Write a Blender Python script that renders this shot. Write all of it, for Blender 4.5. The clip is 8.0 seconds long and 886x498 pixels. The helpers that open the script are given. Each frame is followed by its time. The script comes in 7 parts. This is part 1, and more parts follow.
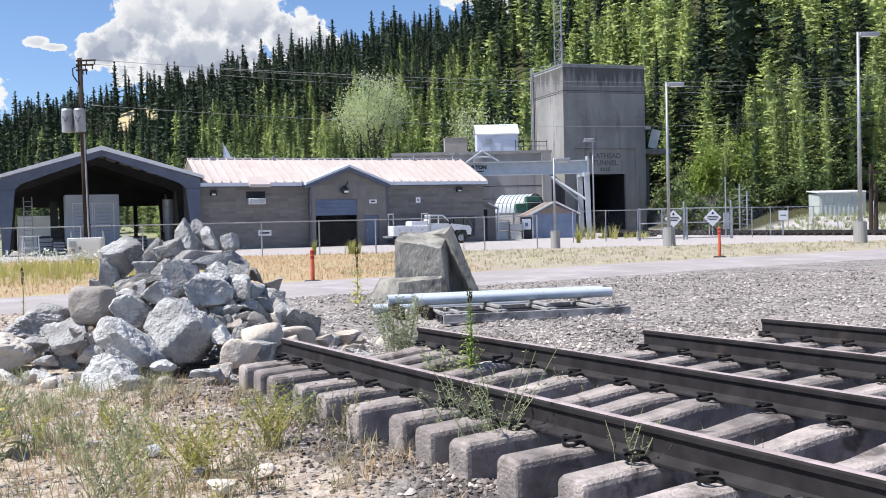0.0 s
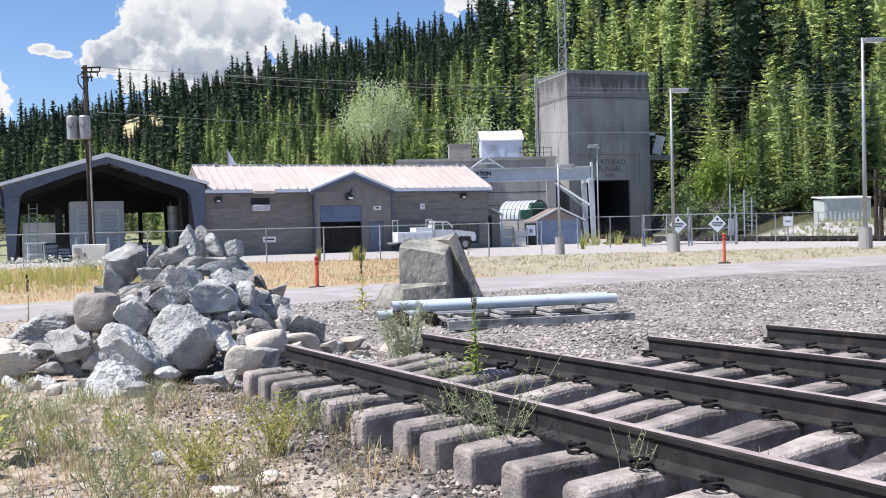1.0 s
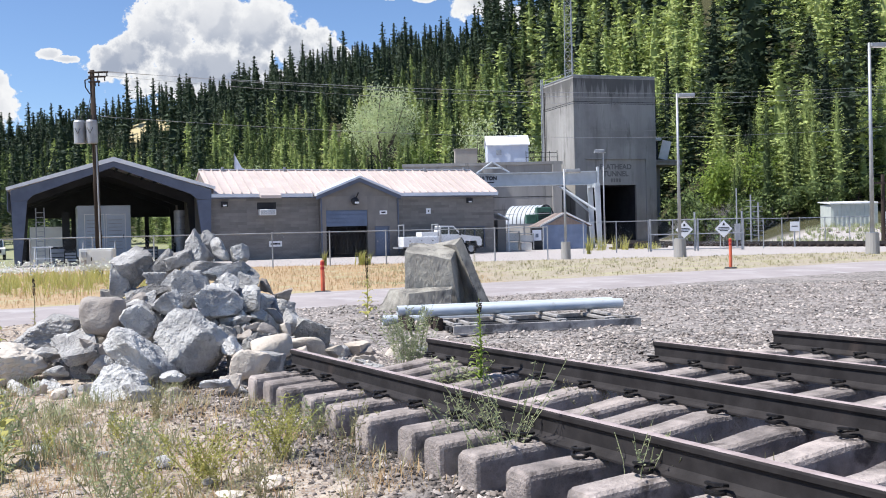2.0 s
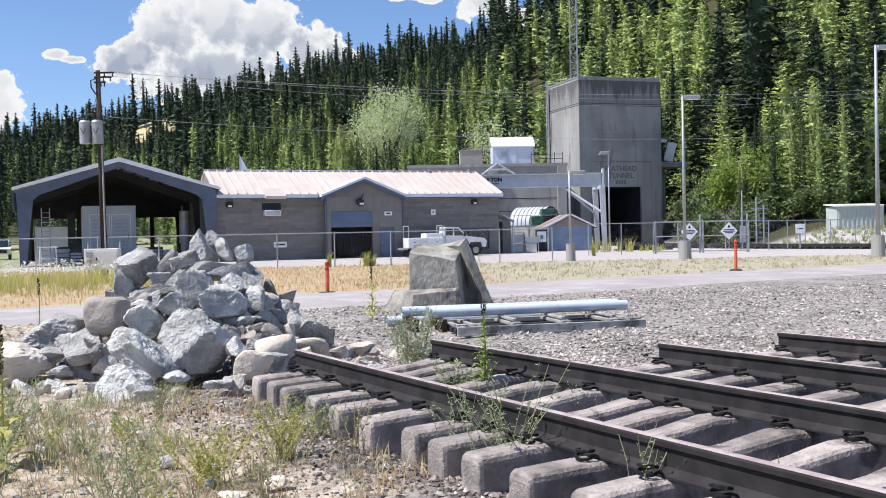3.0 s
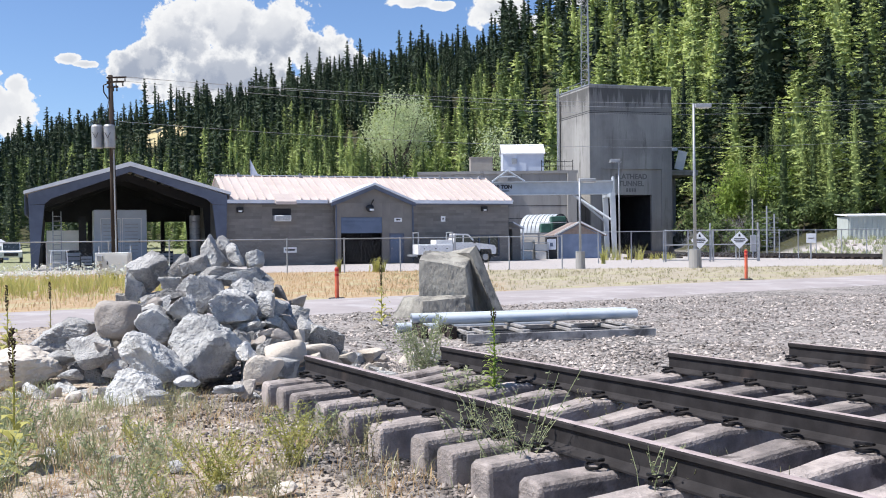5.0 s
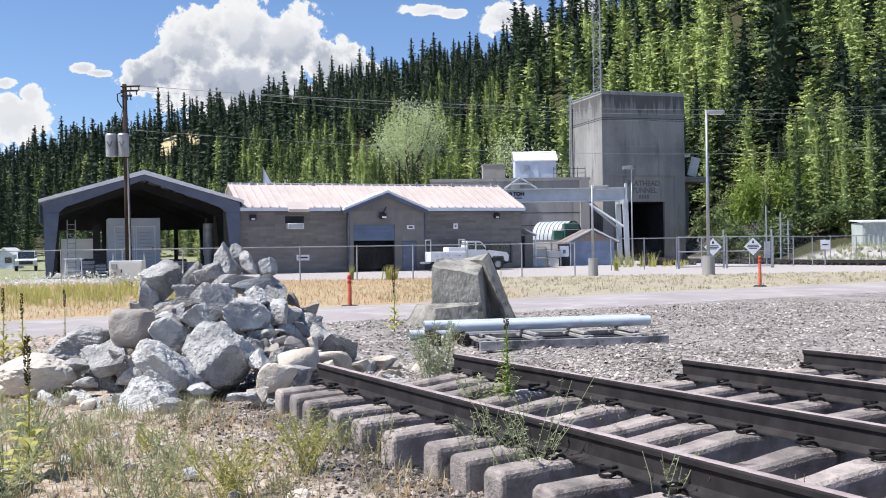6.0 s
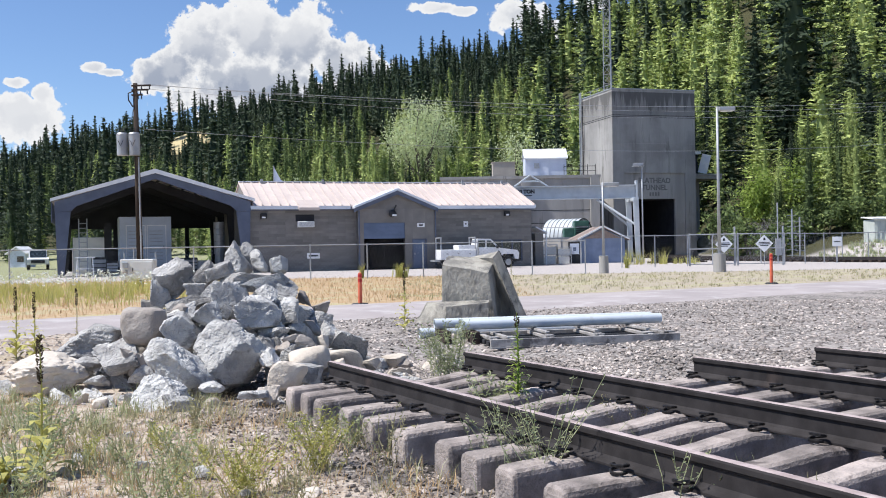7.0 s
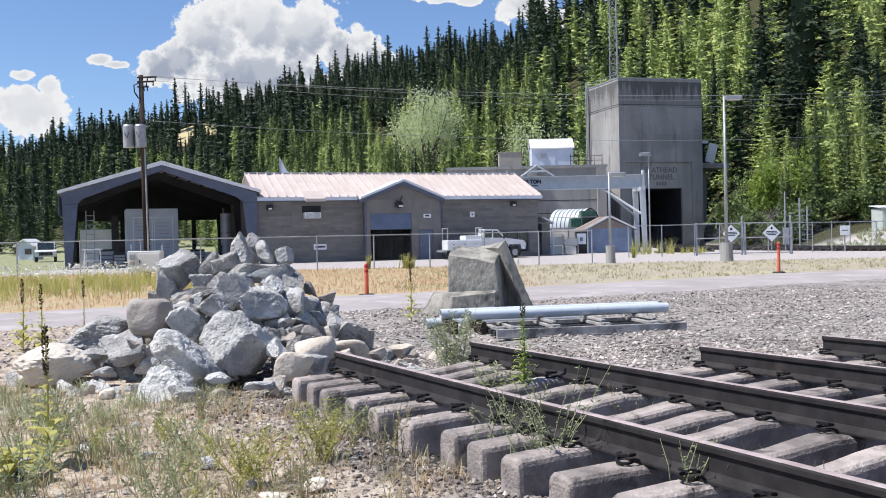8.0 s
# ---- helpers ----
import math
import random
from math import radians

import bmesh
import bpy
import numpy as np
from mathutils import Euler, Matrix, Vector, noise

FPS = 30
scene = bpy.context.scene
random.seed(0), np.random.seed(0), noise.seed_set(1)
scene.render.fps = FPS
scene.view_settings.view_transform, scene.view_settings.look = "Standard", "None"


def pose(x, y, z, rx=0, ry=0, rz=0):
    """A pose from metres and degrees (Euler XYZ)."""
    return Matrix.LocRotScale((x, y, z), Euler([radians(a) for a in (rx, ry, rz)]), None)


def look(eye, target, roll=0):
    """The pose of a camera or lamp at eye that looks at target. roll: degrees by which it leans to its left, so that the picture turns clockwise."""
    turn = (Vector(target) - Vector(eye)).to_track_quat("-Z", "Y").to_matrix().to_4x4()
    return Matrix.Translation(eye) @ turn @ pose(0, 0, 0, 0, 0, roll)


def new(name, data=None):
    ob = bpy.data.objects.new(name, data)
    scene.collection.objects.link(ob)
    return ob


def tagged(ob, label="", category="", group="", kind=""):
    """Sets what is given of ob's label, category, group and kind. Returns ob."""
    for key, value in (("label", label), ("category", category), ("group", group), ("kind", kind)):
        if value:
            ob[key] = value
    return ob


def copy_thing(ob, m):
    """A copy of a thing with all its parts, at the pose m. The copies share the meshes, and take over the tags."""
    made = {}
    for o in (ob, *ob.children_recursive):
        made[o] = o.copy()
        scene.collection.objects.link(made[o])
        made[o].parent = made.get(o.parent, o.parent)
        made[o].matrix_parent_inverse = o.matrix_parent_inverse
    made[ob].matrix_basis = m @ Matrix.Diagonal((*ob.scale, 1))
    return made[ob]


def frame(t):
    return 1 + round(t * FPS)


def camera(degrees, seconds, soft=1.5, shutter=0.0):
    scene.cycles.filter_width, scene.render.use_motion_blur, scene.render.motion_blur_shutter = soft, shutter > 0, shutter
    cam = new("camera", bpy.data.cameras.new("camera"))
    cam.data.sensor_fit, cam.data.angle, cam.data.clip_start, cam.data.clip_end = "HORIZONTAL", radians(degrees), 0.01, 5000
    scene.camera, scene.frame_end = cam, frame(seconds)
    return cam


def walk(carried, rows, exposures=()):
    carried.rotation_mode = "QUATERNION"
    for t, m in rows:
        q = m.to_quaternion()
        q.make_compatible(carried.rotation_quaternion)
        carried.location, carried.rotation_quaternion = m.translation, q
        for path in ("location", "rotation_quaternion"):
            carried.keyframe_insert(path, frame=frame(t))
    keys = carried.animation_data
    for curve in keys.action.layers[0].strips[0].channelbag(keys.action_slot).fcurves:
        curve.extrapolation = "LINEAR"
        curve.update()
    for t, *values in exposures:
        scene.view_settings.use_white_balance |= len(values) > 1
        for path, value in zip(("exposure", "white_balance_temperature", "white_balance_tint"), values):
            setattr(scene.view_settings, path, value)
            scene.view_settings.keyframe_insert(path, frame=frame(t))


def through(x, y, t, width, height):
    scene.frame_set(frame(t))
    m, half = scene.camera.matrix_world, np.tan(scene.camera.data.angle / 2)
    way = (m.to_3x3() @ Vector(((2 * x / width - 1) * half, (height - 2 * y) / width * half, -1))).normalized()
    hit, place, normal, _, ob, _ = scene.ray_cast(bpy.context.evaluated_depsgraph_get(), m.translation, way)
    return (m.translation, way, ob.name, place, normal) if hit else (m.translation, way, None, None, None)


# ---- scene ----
cam = camera(48.0, 8.0, soft=1.0)
PATH = [
    (0, pose(-0.0021, -0.0075, 1.5435, 88.423, 1.366, -2.467)),
    (0.5, pose(-0.0031, -0.0078, 1.5452, 88.607, 1.394, -2.332)),
    (1, pose(0.0006, -0.0053, 1.5441, 88.791, 1.422, -2.212)),
    (1.5, pose(0.0036, -0.0077, 1.5454, 88.955, 1.404, -2.039)),
    (3, pose(0.0116, 0.0119, 1.5410, 89.149, 1.165, -1.585)),
    (3.5, pose(0.0109, 0.0050, 1.5425, 89.131, 1.029, -1.500)),
    (4, pose(0.0092, 0.0037, 1.5441, 89.135, 0.888, -1.404)),
    (4.5, pose(0.0028, 0.0039, 1.5474, 89.274, 0.756, -1.270)),
    (6, pose(0.0006, -0.0022, 1.5471, 89.966, 0.842, -0.317)),
    (6.5, pose(0.0006, -0.0104, 1.5512, 89.997, 0.902, 0.002)),
    (7, pose(-0.0012, -0.0005, 1.5492, 89.851, 0.980, 0.271)),
    (7.5, pose(-0.0007, 0.0114, 1.5458, 89.586, 1.107, 0.490)),
    (8, pose(0.0103, 0.0210, 1.5418, 89.321, 1.228, 0.658)),
]
walk(cam, PATH, ((0, 0.42), (4.5, 0.42), (6.5, 0.38), (8, 0.33)))

# ---- world, sun ----
world = bpy.data.worlds.new("sky")
scene.world = world
world.use_nodes = True
SUN_TO = Vector((-0.52, -0.10, 0.84)).normalized()
SUN_EL = math.asin(SUN_TO.z)
SUN_AZ = math.atan2(SUN_TO.x, SUN_TO.y)


class Nodes:
    """A short way to write node graphs."""

    def __init__(self, tree):
        self.tree = tree

    def add(self, kind, **values):
        node = self.tree.nodes.new(kind)
        for key, value in values.items():
            setattr(node, key, value)
        return node

    def put(self, socket, value):
        if isinstance(value, bpy.types.NodeSocket):
            self.tree.links.new(value, socket)
        else:
            socket.default_value = value

    def math(self, op, a, b=0.0, c=0.0, clamp=False):
        node = self.add("ShaderNodeMath", operation=op, use_clamp=clamp)
        for i, v in enumerate((a, b, c)):
            self.put(node.inputs[i], v)
        return node.outputs[0]

    def vec(self, op, a, b):
        node = self.add("ShaderNodeVectorMath", operation=op)
        self.put(node.inputs[0], a)
        self.put(node.inputs[1], b)
        return node.outputs["Value" if op in ("DOT_PRODUCT", "DISTANCE") else "Vector"]

    def noise(self, vector, scale, detail=4.0, rough=0.55, distort=0.0):
        node = self.add("ShaderNodeTexNoise")
        self.put(node.inputs["Vector"], vector)
        node.inputs["Scale"].default_value = scale
        node.inputs["Detail"].default_value = detail
        node.inputs["Roughness"].default_value = rough
        node.inputs["Distortion"].default_value = distort
        return node.outputs["Fac"]

    def step(self, value, lo, hi, a=0.0, b=1.0):
        node = self.add("ShaderNodeMapRange", interpolation_type="SMOOTHSTEP")
        self.put(node.inputs["Value"], value)
        for key, v in (("From Min", lo), ("From Max", hi), ("To Min", a), ("To Max", b)):
            self.put(node.inputs[key], v)
        return node.outputs[0]

    def mix(self, fac, a, b, blend="MIX"):
        node = self.add("ShaderNodeMix", data_type="RGBA", blend_type=blend)
        self.put(node.inputs["Factor"], fac)
        for socket, v in ((node.inputs[6], a), (node.inputs[7], b)):
            self.put(socket, (*v, 1.0) if isinstance(v, tuple) and len(v) == 3 else v)
        return node.outputs[2]


def build_sky():
    n = Nodes(world.node_tree)
    world.node_tree.nodes.clear()
    sky = n.add("ShaderNodeTexSky", sky_type="NISHITA", sun_disc=False, sun_elevation=SUN_EL,
                sun_rotation=SUN_AZ, altitude=900.0, air_density=1.0, dust_density=0.4, ozone_density=1.6)
    way = n.add("ShaderNodeTexCoord").outputs["Generated"]
    big = n.noise(way, 13.0, 6.0, 0.6)
    fine = n.noise(way, 52.0, 6.0, 0.62)
    # cumulus heaps: bearing (x over y), height (z over y), half widths
    heaps = ((-0.292, 0.176, 0.030, 0.022), (-0.268, 0.185, 0.036, 0.030), (-0.236, 0.205, 0.050, 0.046), (-0.190, 0.215, 0.060, 0.052), (-0.145, 0.205, 0.052, 0.048),
             (-0.108, 0.190, 0.036, 0.034), (-0.080, 0.176, 0.034, 0.026), (-0.052, 0.158, 0.028, 0.018), (-0.200, 0.165, 0.105, 0.040), (-0.354, 0.186, 0.017, 0.0075), (-0.338, 0.181, 0.016, 0.005),
             (-0.430, 0.135, 0.050, 0.034), (-0.405, 0.160, 0.016, 0.012), (-0.432, 0.172, 0.016, 0.007), (-0.500, 0.085, 0.080, 0.036),
             (-0.012, 0.240, 0.030, 0.008), (0.020, 0.236, 0.018, 0.006), (0.080, 0.230, 0.040, 0.020), (0.105, 0.218, 0.034, 0.014), (0.155, 0.245, 0.030, 0.012))
    sep = n.add("ShaderNodeSeparateXYZ")
    n.put(sep.inputs[0], way)
    ahead = n.math("MAXIMUM", sep.outputs[1], 0.02)
    bx, bz = n.math("DIVIDE", sep.outputs[0], ahead), n.math("DIVIDE", sep.outputs[2], ahead)

    def billow(scale, shift):
        """Rounded cauliflower swellings, high in the middle of each cell."""
        cell = n.add("ShaderNodeTexVoronoi", feature="SMOOTH_F1")
        n.put(cell.inputs["Vector"], n.vec("ADD", way, shift))
        cell.inputs["Scale"].default_value = scale
        cell.inputs["Smoothness"].default_value = 0.35
        return n.math("SUBTRACT", 0.5, cell.outputs["Distance"])

    puffs = n.math("ADD", n.math("MULTIPLY", billow(34.0, (0.3, 0.1, 0.2)), 0.55), n.math("MULTIPLY", billow(90.0, (1.3, 0.4, 0.2)), 0.38))
    puffs = n.math("ADD", puffs, n.math("MULTIPLY", n.math("SUBTRACT", n.noise(way, 120.0, 7.0, 0.68), 0.5), 0.85))
    cover = 0.0
    for cx, cz, rx, rz in heaps:
        dx = n.math("DIVIDE", n.math("SUBTRACT", bx, cx), rx)
        dz = n.math("DIVIDE", n.math("SUBTRACT", bz, cz), rz)
        r = n.math("SQRT", n.math("ADD", n.math("MULTIPLY", dx, dx), n.math("MULTIPLY", dz, dz)))
        heap = n.math("SUBTRACT", 1.0, r)
        cover = n.math("MAXIMUM", cover, heap) if cover else heap
    edge = n.math("ADD", cover, n.math("SUBTRACT", puffs, 0.10))
    mask = n.step(edge, 0.0, 0.14)
    # fair-weather cloud over the rest of the sky
    mask = n.math("MAXIMUM", mask, n.math("MULTIPLY", n.step(big, 0.66, 0.78), n.step(sep.outputs[2], 0.30, 0.45)))
    # each swelling is lit from the upper left and grey on its far side
    toward = (-0.007, 0.0, 0.010)
    lee = n.math("SUBTRACT", billow(34.0, (0.3 + toward[0], 0.1, 0.2 + toward[2])), billow(34.0, (0.3, 0.1, 0.2)))
    lee2 = n.math("SUBTRACT", n.noise(n.vec("ADD", way, (-0.004, 0.0, 0.006)), 45.0, 5.0, 0.6), n.noise(way, 45.0, 5.0, 0.6))
    relief = n.step(n.math("ADD", lee, n.math("MULTIPLY", lee2, 0.9)), -0.10, 0.22)
    low = n.step(edge, 0.12, 0.60)
    base = n.step(n.math("ADD", bz, n.math("MULTIPLY", n.math("SUBTRACT", fine, 0.5), 0.03)), 0.165, 0.262, 1.0, 0.08)
    shade = n.math("MULTIPLY", n.math("MULTIPLY", low, n.step(bx, -0.38, -0.29, 0.3, 1.0)), n.math("ADD", n.math("MULTIPLY", base, 0.78), n.math("MULTIPLY", relief, 0.24), clamp=True))
    cloud = n.mix(shade, (11.2, 11.3, 11.5), (4.6, 5.2, 6.5))
    deep = n.mix(1.0, sky.outputs[0], (1.34, 1.52, 1.84), "MULTIPLY")
    seen = n.mix(mask, deep, cloud)
    back = n.add("ShaderNodeBackground")
    n.put(back.inputs[0], seen)
    back.inputs[1].default_value = 0.062
    n.put(n.add("ShaderNodeOutputWorld").inputs[0], back.outputs[0])


build_sky()
sun = new("sun", bpy.data.lights.new("sun", "SUN"))
sun.data.energy, sun.data.angle, sun.data.color = 5.0, radians(0.55), (1.0, 0.98, 0.95)
sun.matrix_world = look(SUN_TO * 200, (0, 0, 0))


# ---- materials ----
def surface(name, light, dark, scale=2.0, rough=0.8, bump=0.25, fine=30.0, metal=0.0, stain=None, stain_scale=0.7,
            stain_cut=(0.5, 0.7), random_tone=0.0, stretch=(1, 1, 1), island=False, spec=0.4, gap=0.02):
    """A two-scale surface: broad tone, fine grain with relief, and stains with their own shape."""
    m = bpy.data.materials.new(name)
    m.use_nodes = True
    n = Nodes(m.node_tree)
    bsdf = m.node_tree.nodes["Principled BSDF"]
    at = n.add("ShaderNodeTexCoord").outputs["Object"]
    at = n.vec("MULTIPLY", at, stretch)
    info = n.add("ShaderNodeNewGeometry").outputs["Random Per Island"] if island else n.add("ShaderNodeObjectInfo").outputs["Random"]
    shift = n.math("MULTIPLY", info, 37.0)
    if random_tone and not island:
        at = n.vec("ADD", at, shift)
    broad = n.noise(at, scale, 5.0, 0.6)
    grain = n.noise(at, fine, 4.0, 0.6)
    colour = n.mix(n.step(broad, 0.32, 0.68), dark, light)
    colour = n.mix(n.math("MULTIPLY", n.step(grain, 0.3, 0.75), 0.45), colour, n.mix(0.5, colour, dark), "MIX")
    if stain:
        colour = n.mix(n.math("MULTIPLY", n.step(n.noise(at, stain_scale, 6.0, 0.65, 0.4), *stain_cut), 0.85), colour, stain)
    if random_tone:
        tone = n.math("ADD", n.math("MULTIPLY", n.math("SUBTRACT", info, 0.5), random_tone * 2), 1.0)
        grey = n.add("ShaderNodeCombineColor")
        for i in range(3):
            n.put(grey.inputs[i], tone)
        colour = n.mix(1.0, colour, grey.outputs[0], "MULTIPLY")
    n.put(bsdf.inputs["Base Color"], colour)
    n.put(bsdf.inputs["Roughness"], n.step(grain, 0.2, 0.8, max(rough - 0.1, 0.05), min(rough + 0.1, 1.0)))
    bsdf.inputs["Metallic"].default_value = metal
    bsdf.inputs["Specular IOR Level"].default_value = spec
    if bump:
        b = n.add("ShaderNodeBump")
        b.inputs["Strength"].default_value = bump
        b.inputs["Distance"].default_value = gap
        n.put(b.inputs["Height"], n.math("ADD", grain, n.math("MULTIPLY", broad, 0.6)))
        n.put(bsdf.inputs["Normal"], b.outputs[0])
    return m


def leafy(name, light, dark, through=0.35, spread=0.4):
    """Thin leaves or needles: tone varies from tuft to tuft, and some light passes through."""
    m = bpy.data.materials.new(name)
    m.use_nodes = True
    n = Nodes(m.node_tree)
    bsdf = m.node_tree.nodes["Principled BSDF"]
    rnd = n.add("ShaderNodeNewGeometry").outputs["Random Per Island"]
    at = n.add("ShaderNodeTexCoord").outputs["Object"]
    broad = n.noise(at, 0.17, 3.0)
    fac = n.math("ADD", n.math("MULTIPLY", rnd, spread), n.math("MULTIPLY", n.step(broad, 0.40, 0.60), 1.0 - spread))
    colour = n.mix(fac, dark, light)
    n.put(bsdf.inputs["Base Color"], colour)
    bsdf.inputs["Roughness"].default_value = 0.65
    bsdf.inputs["Specular IOR Level"].default_value = 0.25
    thin = n.add("ShaderNodeBsdfTranslucent")
    n.put(thin.inputs[0], colour)
    both = n.add("ShaderNodeMixShader")
    both.inputs[0].default_value = through
    n.put(both.inputs[1], bsdf.outputs[0])
    n.put(both.inputs[2], thin.outputs[0])
    n.put(m.node_tree.nodes["Material Output"].inputs[0], both.outputs[0])
    return m


M_CONC = surface("cast_concrete", (0.375, 0.36, 0.342), (0.27, 0.26, 0.248), 0.5, 0.9, 0.3, 9.0, stain=(0.15, 0.143, 0.135), stain_scale=1.3, stain_cut=(0.55, 0.72), stretch=(1, 1, 0.12))
M_TIE = surface("tie_concrete", (0.47, 0.40, 0.365), (0.20, 0.172, 0.158), 3.4, 0.92, 0.8, 45.0, stain=(0.085, 0.070, 0.064), stain_scale=3.0, stain_cut=(0.54, 0.68), random_tone=0.2, gap=0.016)
M_RAIL = surface("rusted_rail_steel", (0.046, 0.041, 0.041), (0.026, 0.023, 0.023), 5.0, 0.75, 0.2, 80.0, metal=0.1, stain=(0.085, 0.065, 0.057), stain_scale=1.6, stain_cut=(0.6, 0.85), gap=0.004, spec=0.15)
M_RAILTOP = surface("pale_rail_head", (0.56, 0.46, 0.44), (0.36, 0.28, 0.265), 9.0, 0.55, 0.15, 60.0, metal=0.1, gap=0.003)
M_CLIP = surface("oiled_clip_steel", (0.035, 0.032, 0.032), (0.015, 0.014, 0.014), 20.0, 0.5, 0.2, 90.0, metal=0.6)
M_BLUEPAINT = surface("blue_paint_mark", (0.12, 0.28, 0.55), (0.08, 0.14, 0.24), 14.0, 0.7, 0.1)
M_ROCK = surface("grey_quarry_stone", (0.68, 0.66, 0.63), (0.35, 0.34, 0.332), 2.6, 0.9, 1.0, 26.0, stain=(0.20, 0.196, 0.195), stain_scale=3.6, stain_cut=(0.54, 0.66), random_tone=0.16, gap=0.05)
M_ROCKDARK = surface("dark_quarry_stone", (0.50, 0.48, 0.46), (0.21, 0.203, 0.197), 2.6, 0.9, 1.0, 26.0, stain=(0.60, 0.585, 0.565), stain_scale=4.2, stain_cut=(0.57, 0.67), random_tone=0.15, gap=0.05)
M_ROCKTAN = surface("tan_field_stone", (0.66, 0.59, 0.51), (0.48, 0.41, 0.34), 2.6, 0.9, 0.7, 20.0, stain=(0.34, 0.28, 0.22), stain_scale=4.0, stain_cut=(0.6, 0.75), random_tone=0.12, gap=0.03)
M_ROCKBROWN = surface("brown_field_stone", (0.44, 0.395, 0.35), (0.27, 0.235, 0.21), 2.8, 0.9, 0.7, 18.0, stain=(0.20, 0.16, 0.13), stain_scale=4.0, stain_cut=(0.58, 0.72), random_tone=0.15, gap=0.03)
M_SLAB = surface("split_slab_stone", (0.44, 0.41, 0.35), (0.215, 0.20, 0.175), 2.4, 0.88, 0.9, 22.0, stain=(0.07, 0.07, 0.072), stain_scale=1.5, stain_cut=(0.52, 0.64), stretch=(1, 1, 0.45), gap=0.035)
M_GAPSHADE = surface("shaded_stained_gap_face", (0.014, 0.014, 0.015), (0.007, 0.007, 0.008), 3.0, 0.95, 0.8, 22.0, gap=0.03, spec=0.1)
M_BLOCK = surface("grey_block_wall", (0.225, 0.21, 0.195), (0.165, 0.155, 0.147), 0.6, 0.92, 0.35, 14.0, random_tone=0.10, gap=0.01)
M_MORTAR = surface("mortar", (0.19, 0.18, 0.17), (0.14, 0.13, 0.125), 2.0, 0.95, 0.2)
M_ROOF = surface("pale_roof_metal", (0.62, 0.525, 0.475), (0.52, 0.435, 0.395), 0.5, 0.5, 0.06, 12.0, metal=0.0, random_tone=0.05)
M_TRIMBLUE = surface("slate_blue_trim", (0.105, 0.125, 0.18), (0.08, 0.095, 0.14), 1.2, 0.6, 0.06)
M_EDGE = surface("pale_roof_edge", (0.72, 0.75, 0.80), (0.60, 0.63, 0.69), 1.0, 0.5, 0.05)
M_BLUE = surface("blue_painted_steel", (0.13, 0.17, 0.26), (0.10, 0.135, 0.21), 1.2, 0.5, 0.06)
M_CREAM = surface("cream_panel", (0.76, 0.75, 0.72), (0.66, 0.65, 0.62), 1.0, 0.6, 0.06)
M_CABIN = surface("pale_blue_panel", (0.50, 0.55, 0.63), (0.42, 0.47, 0.54), 0.8, 0.6, 0.06)
M_WHITE = surface("white_paint", (0.80, 0.80, 0.80), (0.70, 0.70, 0.71), 1.5, 0.45, 0.05)
M_WHITEBLUE = surface("bluish_white_siding", (0.66, 0.70, 0.80), (0.58, 0.62, 0.72), 1.5, 0.6, 0.06)
M_BEAM = surface("pale_crane_paint", (0.52, 0.55, 0.58), (0.42, 0.45, 0.48), 1.0, 0.5, 0.06, stain=(0.33, 0.31, 0.29), stain_scale=0.8, stain_cut=(0.62, 0.75))
M_GALV = surface("galvanised_steel", (0.42, 0.43, 0.45), (0.31, 0.32, 0.34), 2.0, 0.5, 0.08, 30.0, metal=0.4)
M_BLACK = surface("black_steel", (0.03, 0.03, 0.033), (0.018, 0.018, 0.02), 2.0, 0.6, 0.1)
# near black: indoor shade put into the colour; joint lines use it too
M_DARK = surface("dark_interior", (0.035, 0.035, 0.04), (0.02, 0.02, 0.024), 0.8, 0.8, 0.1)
M_ORANGE = surface("faded_orange_plastic", (0.72, 0.16, 0.08), (0.58, 0.12, 0.06), 6.0, 0.55, 0.05)
M_POLE = surface("weathered_pole_wood", (0.075, 0.058, 0.048), (0.04, 0.031, 0.027), 4.0, 0.95, 0.5, 40.0, stretch=(1, 1, 0.1), spec=0.1)
M_TAN = surface("tan_cladding", (0.42, 0.38, 0.33), (0.36, 0.32, 0.28), 1.0, 0.8, 0.1)
M_GREENSTEEL = surface("green_machine_paint", (0.05, 0.13, 0.10), (0.03, 0.09, 0.07), 3.0, 0.5, 0.08)
M_PIPE = surface("pale_plastic_pipe", (0.62, 0.66, 0.70), (0.52, 0.56, 0.60), 1.5, 0.42, 0.04, stain=(0.44, 0.43, 0.41), stain_scale=2.0, stain_cut=(0.6, 0.75))
M_RACK = surface("weathered_rack_metal", (0.52, 0.485, 0.455), (0.30, 0.28, 0.265), 6.0, 0.6, 0.3, 30.0, metal=0.2, stain=(0.10, 0.09, 0.085), stain_scale=3.0, stain_cut=(0.5, 0.65))
M_PALEGREEN = surface("pale_green_grey_cladding", (0.52, 0.55, 0.51), (0.44, 0.47, 0.44), 1.0, 0.7, 0.1)
M_SHINGLE = surface("brown_shingle", (0.36, 0.29, 0.25), (0.26, 0.20, 0.17), 5.0, 0.9, 0.4, 20.0)
M_TYRE = surface("tyre_rubber", (0.03, 0.03, 0.03), (0.02, 0.02, 0.02), 8.0, 0.85, 0.1)
M_SIGN = surface("sign_white", (0.82, 0.82, 0.82), (0.76, 0.76, 0.77), 3.0, 0.4, 0.0)
M_INK = surface("sign_ink", (0.03, 0.03, 0.035), (0.02, 0.02, 0.025), 3.0, 0.6, 0.0)
M_GRAVEL = surface("crushed_stone", (0.47, 0.41, 0.37), (0.185, 0.158, 0.143), 1.2, 0.92, 0.4, 40.0, random_tone=0.62, island=True, gap=0.01)
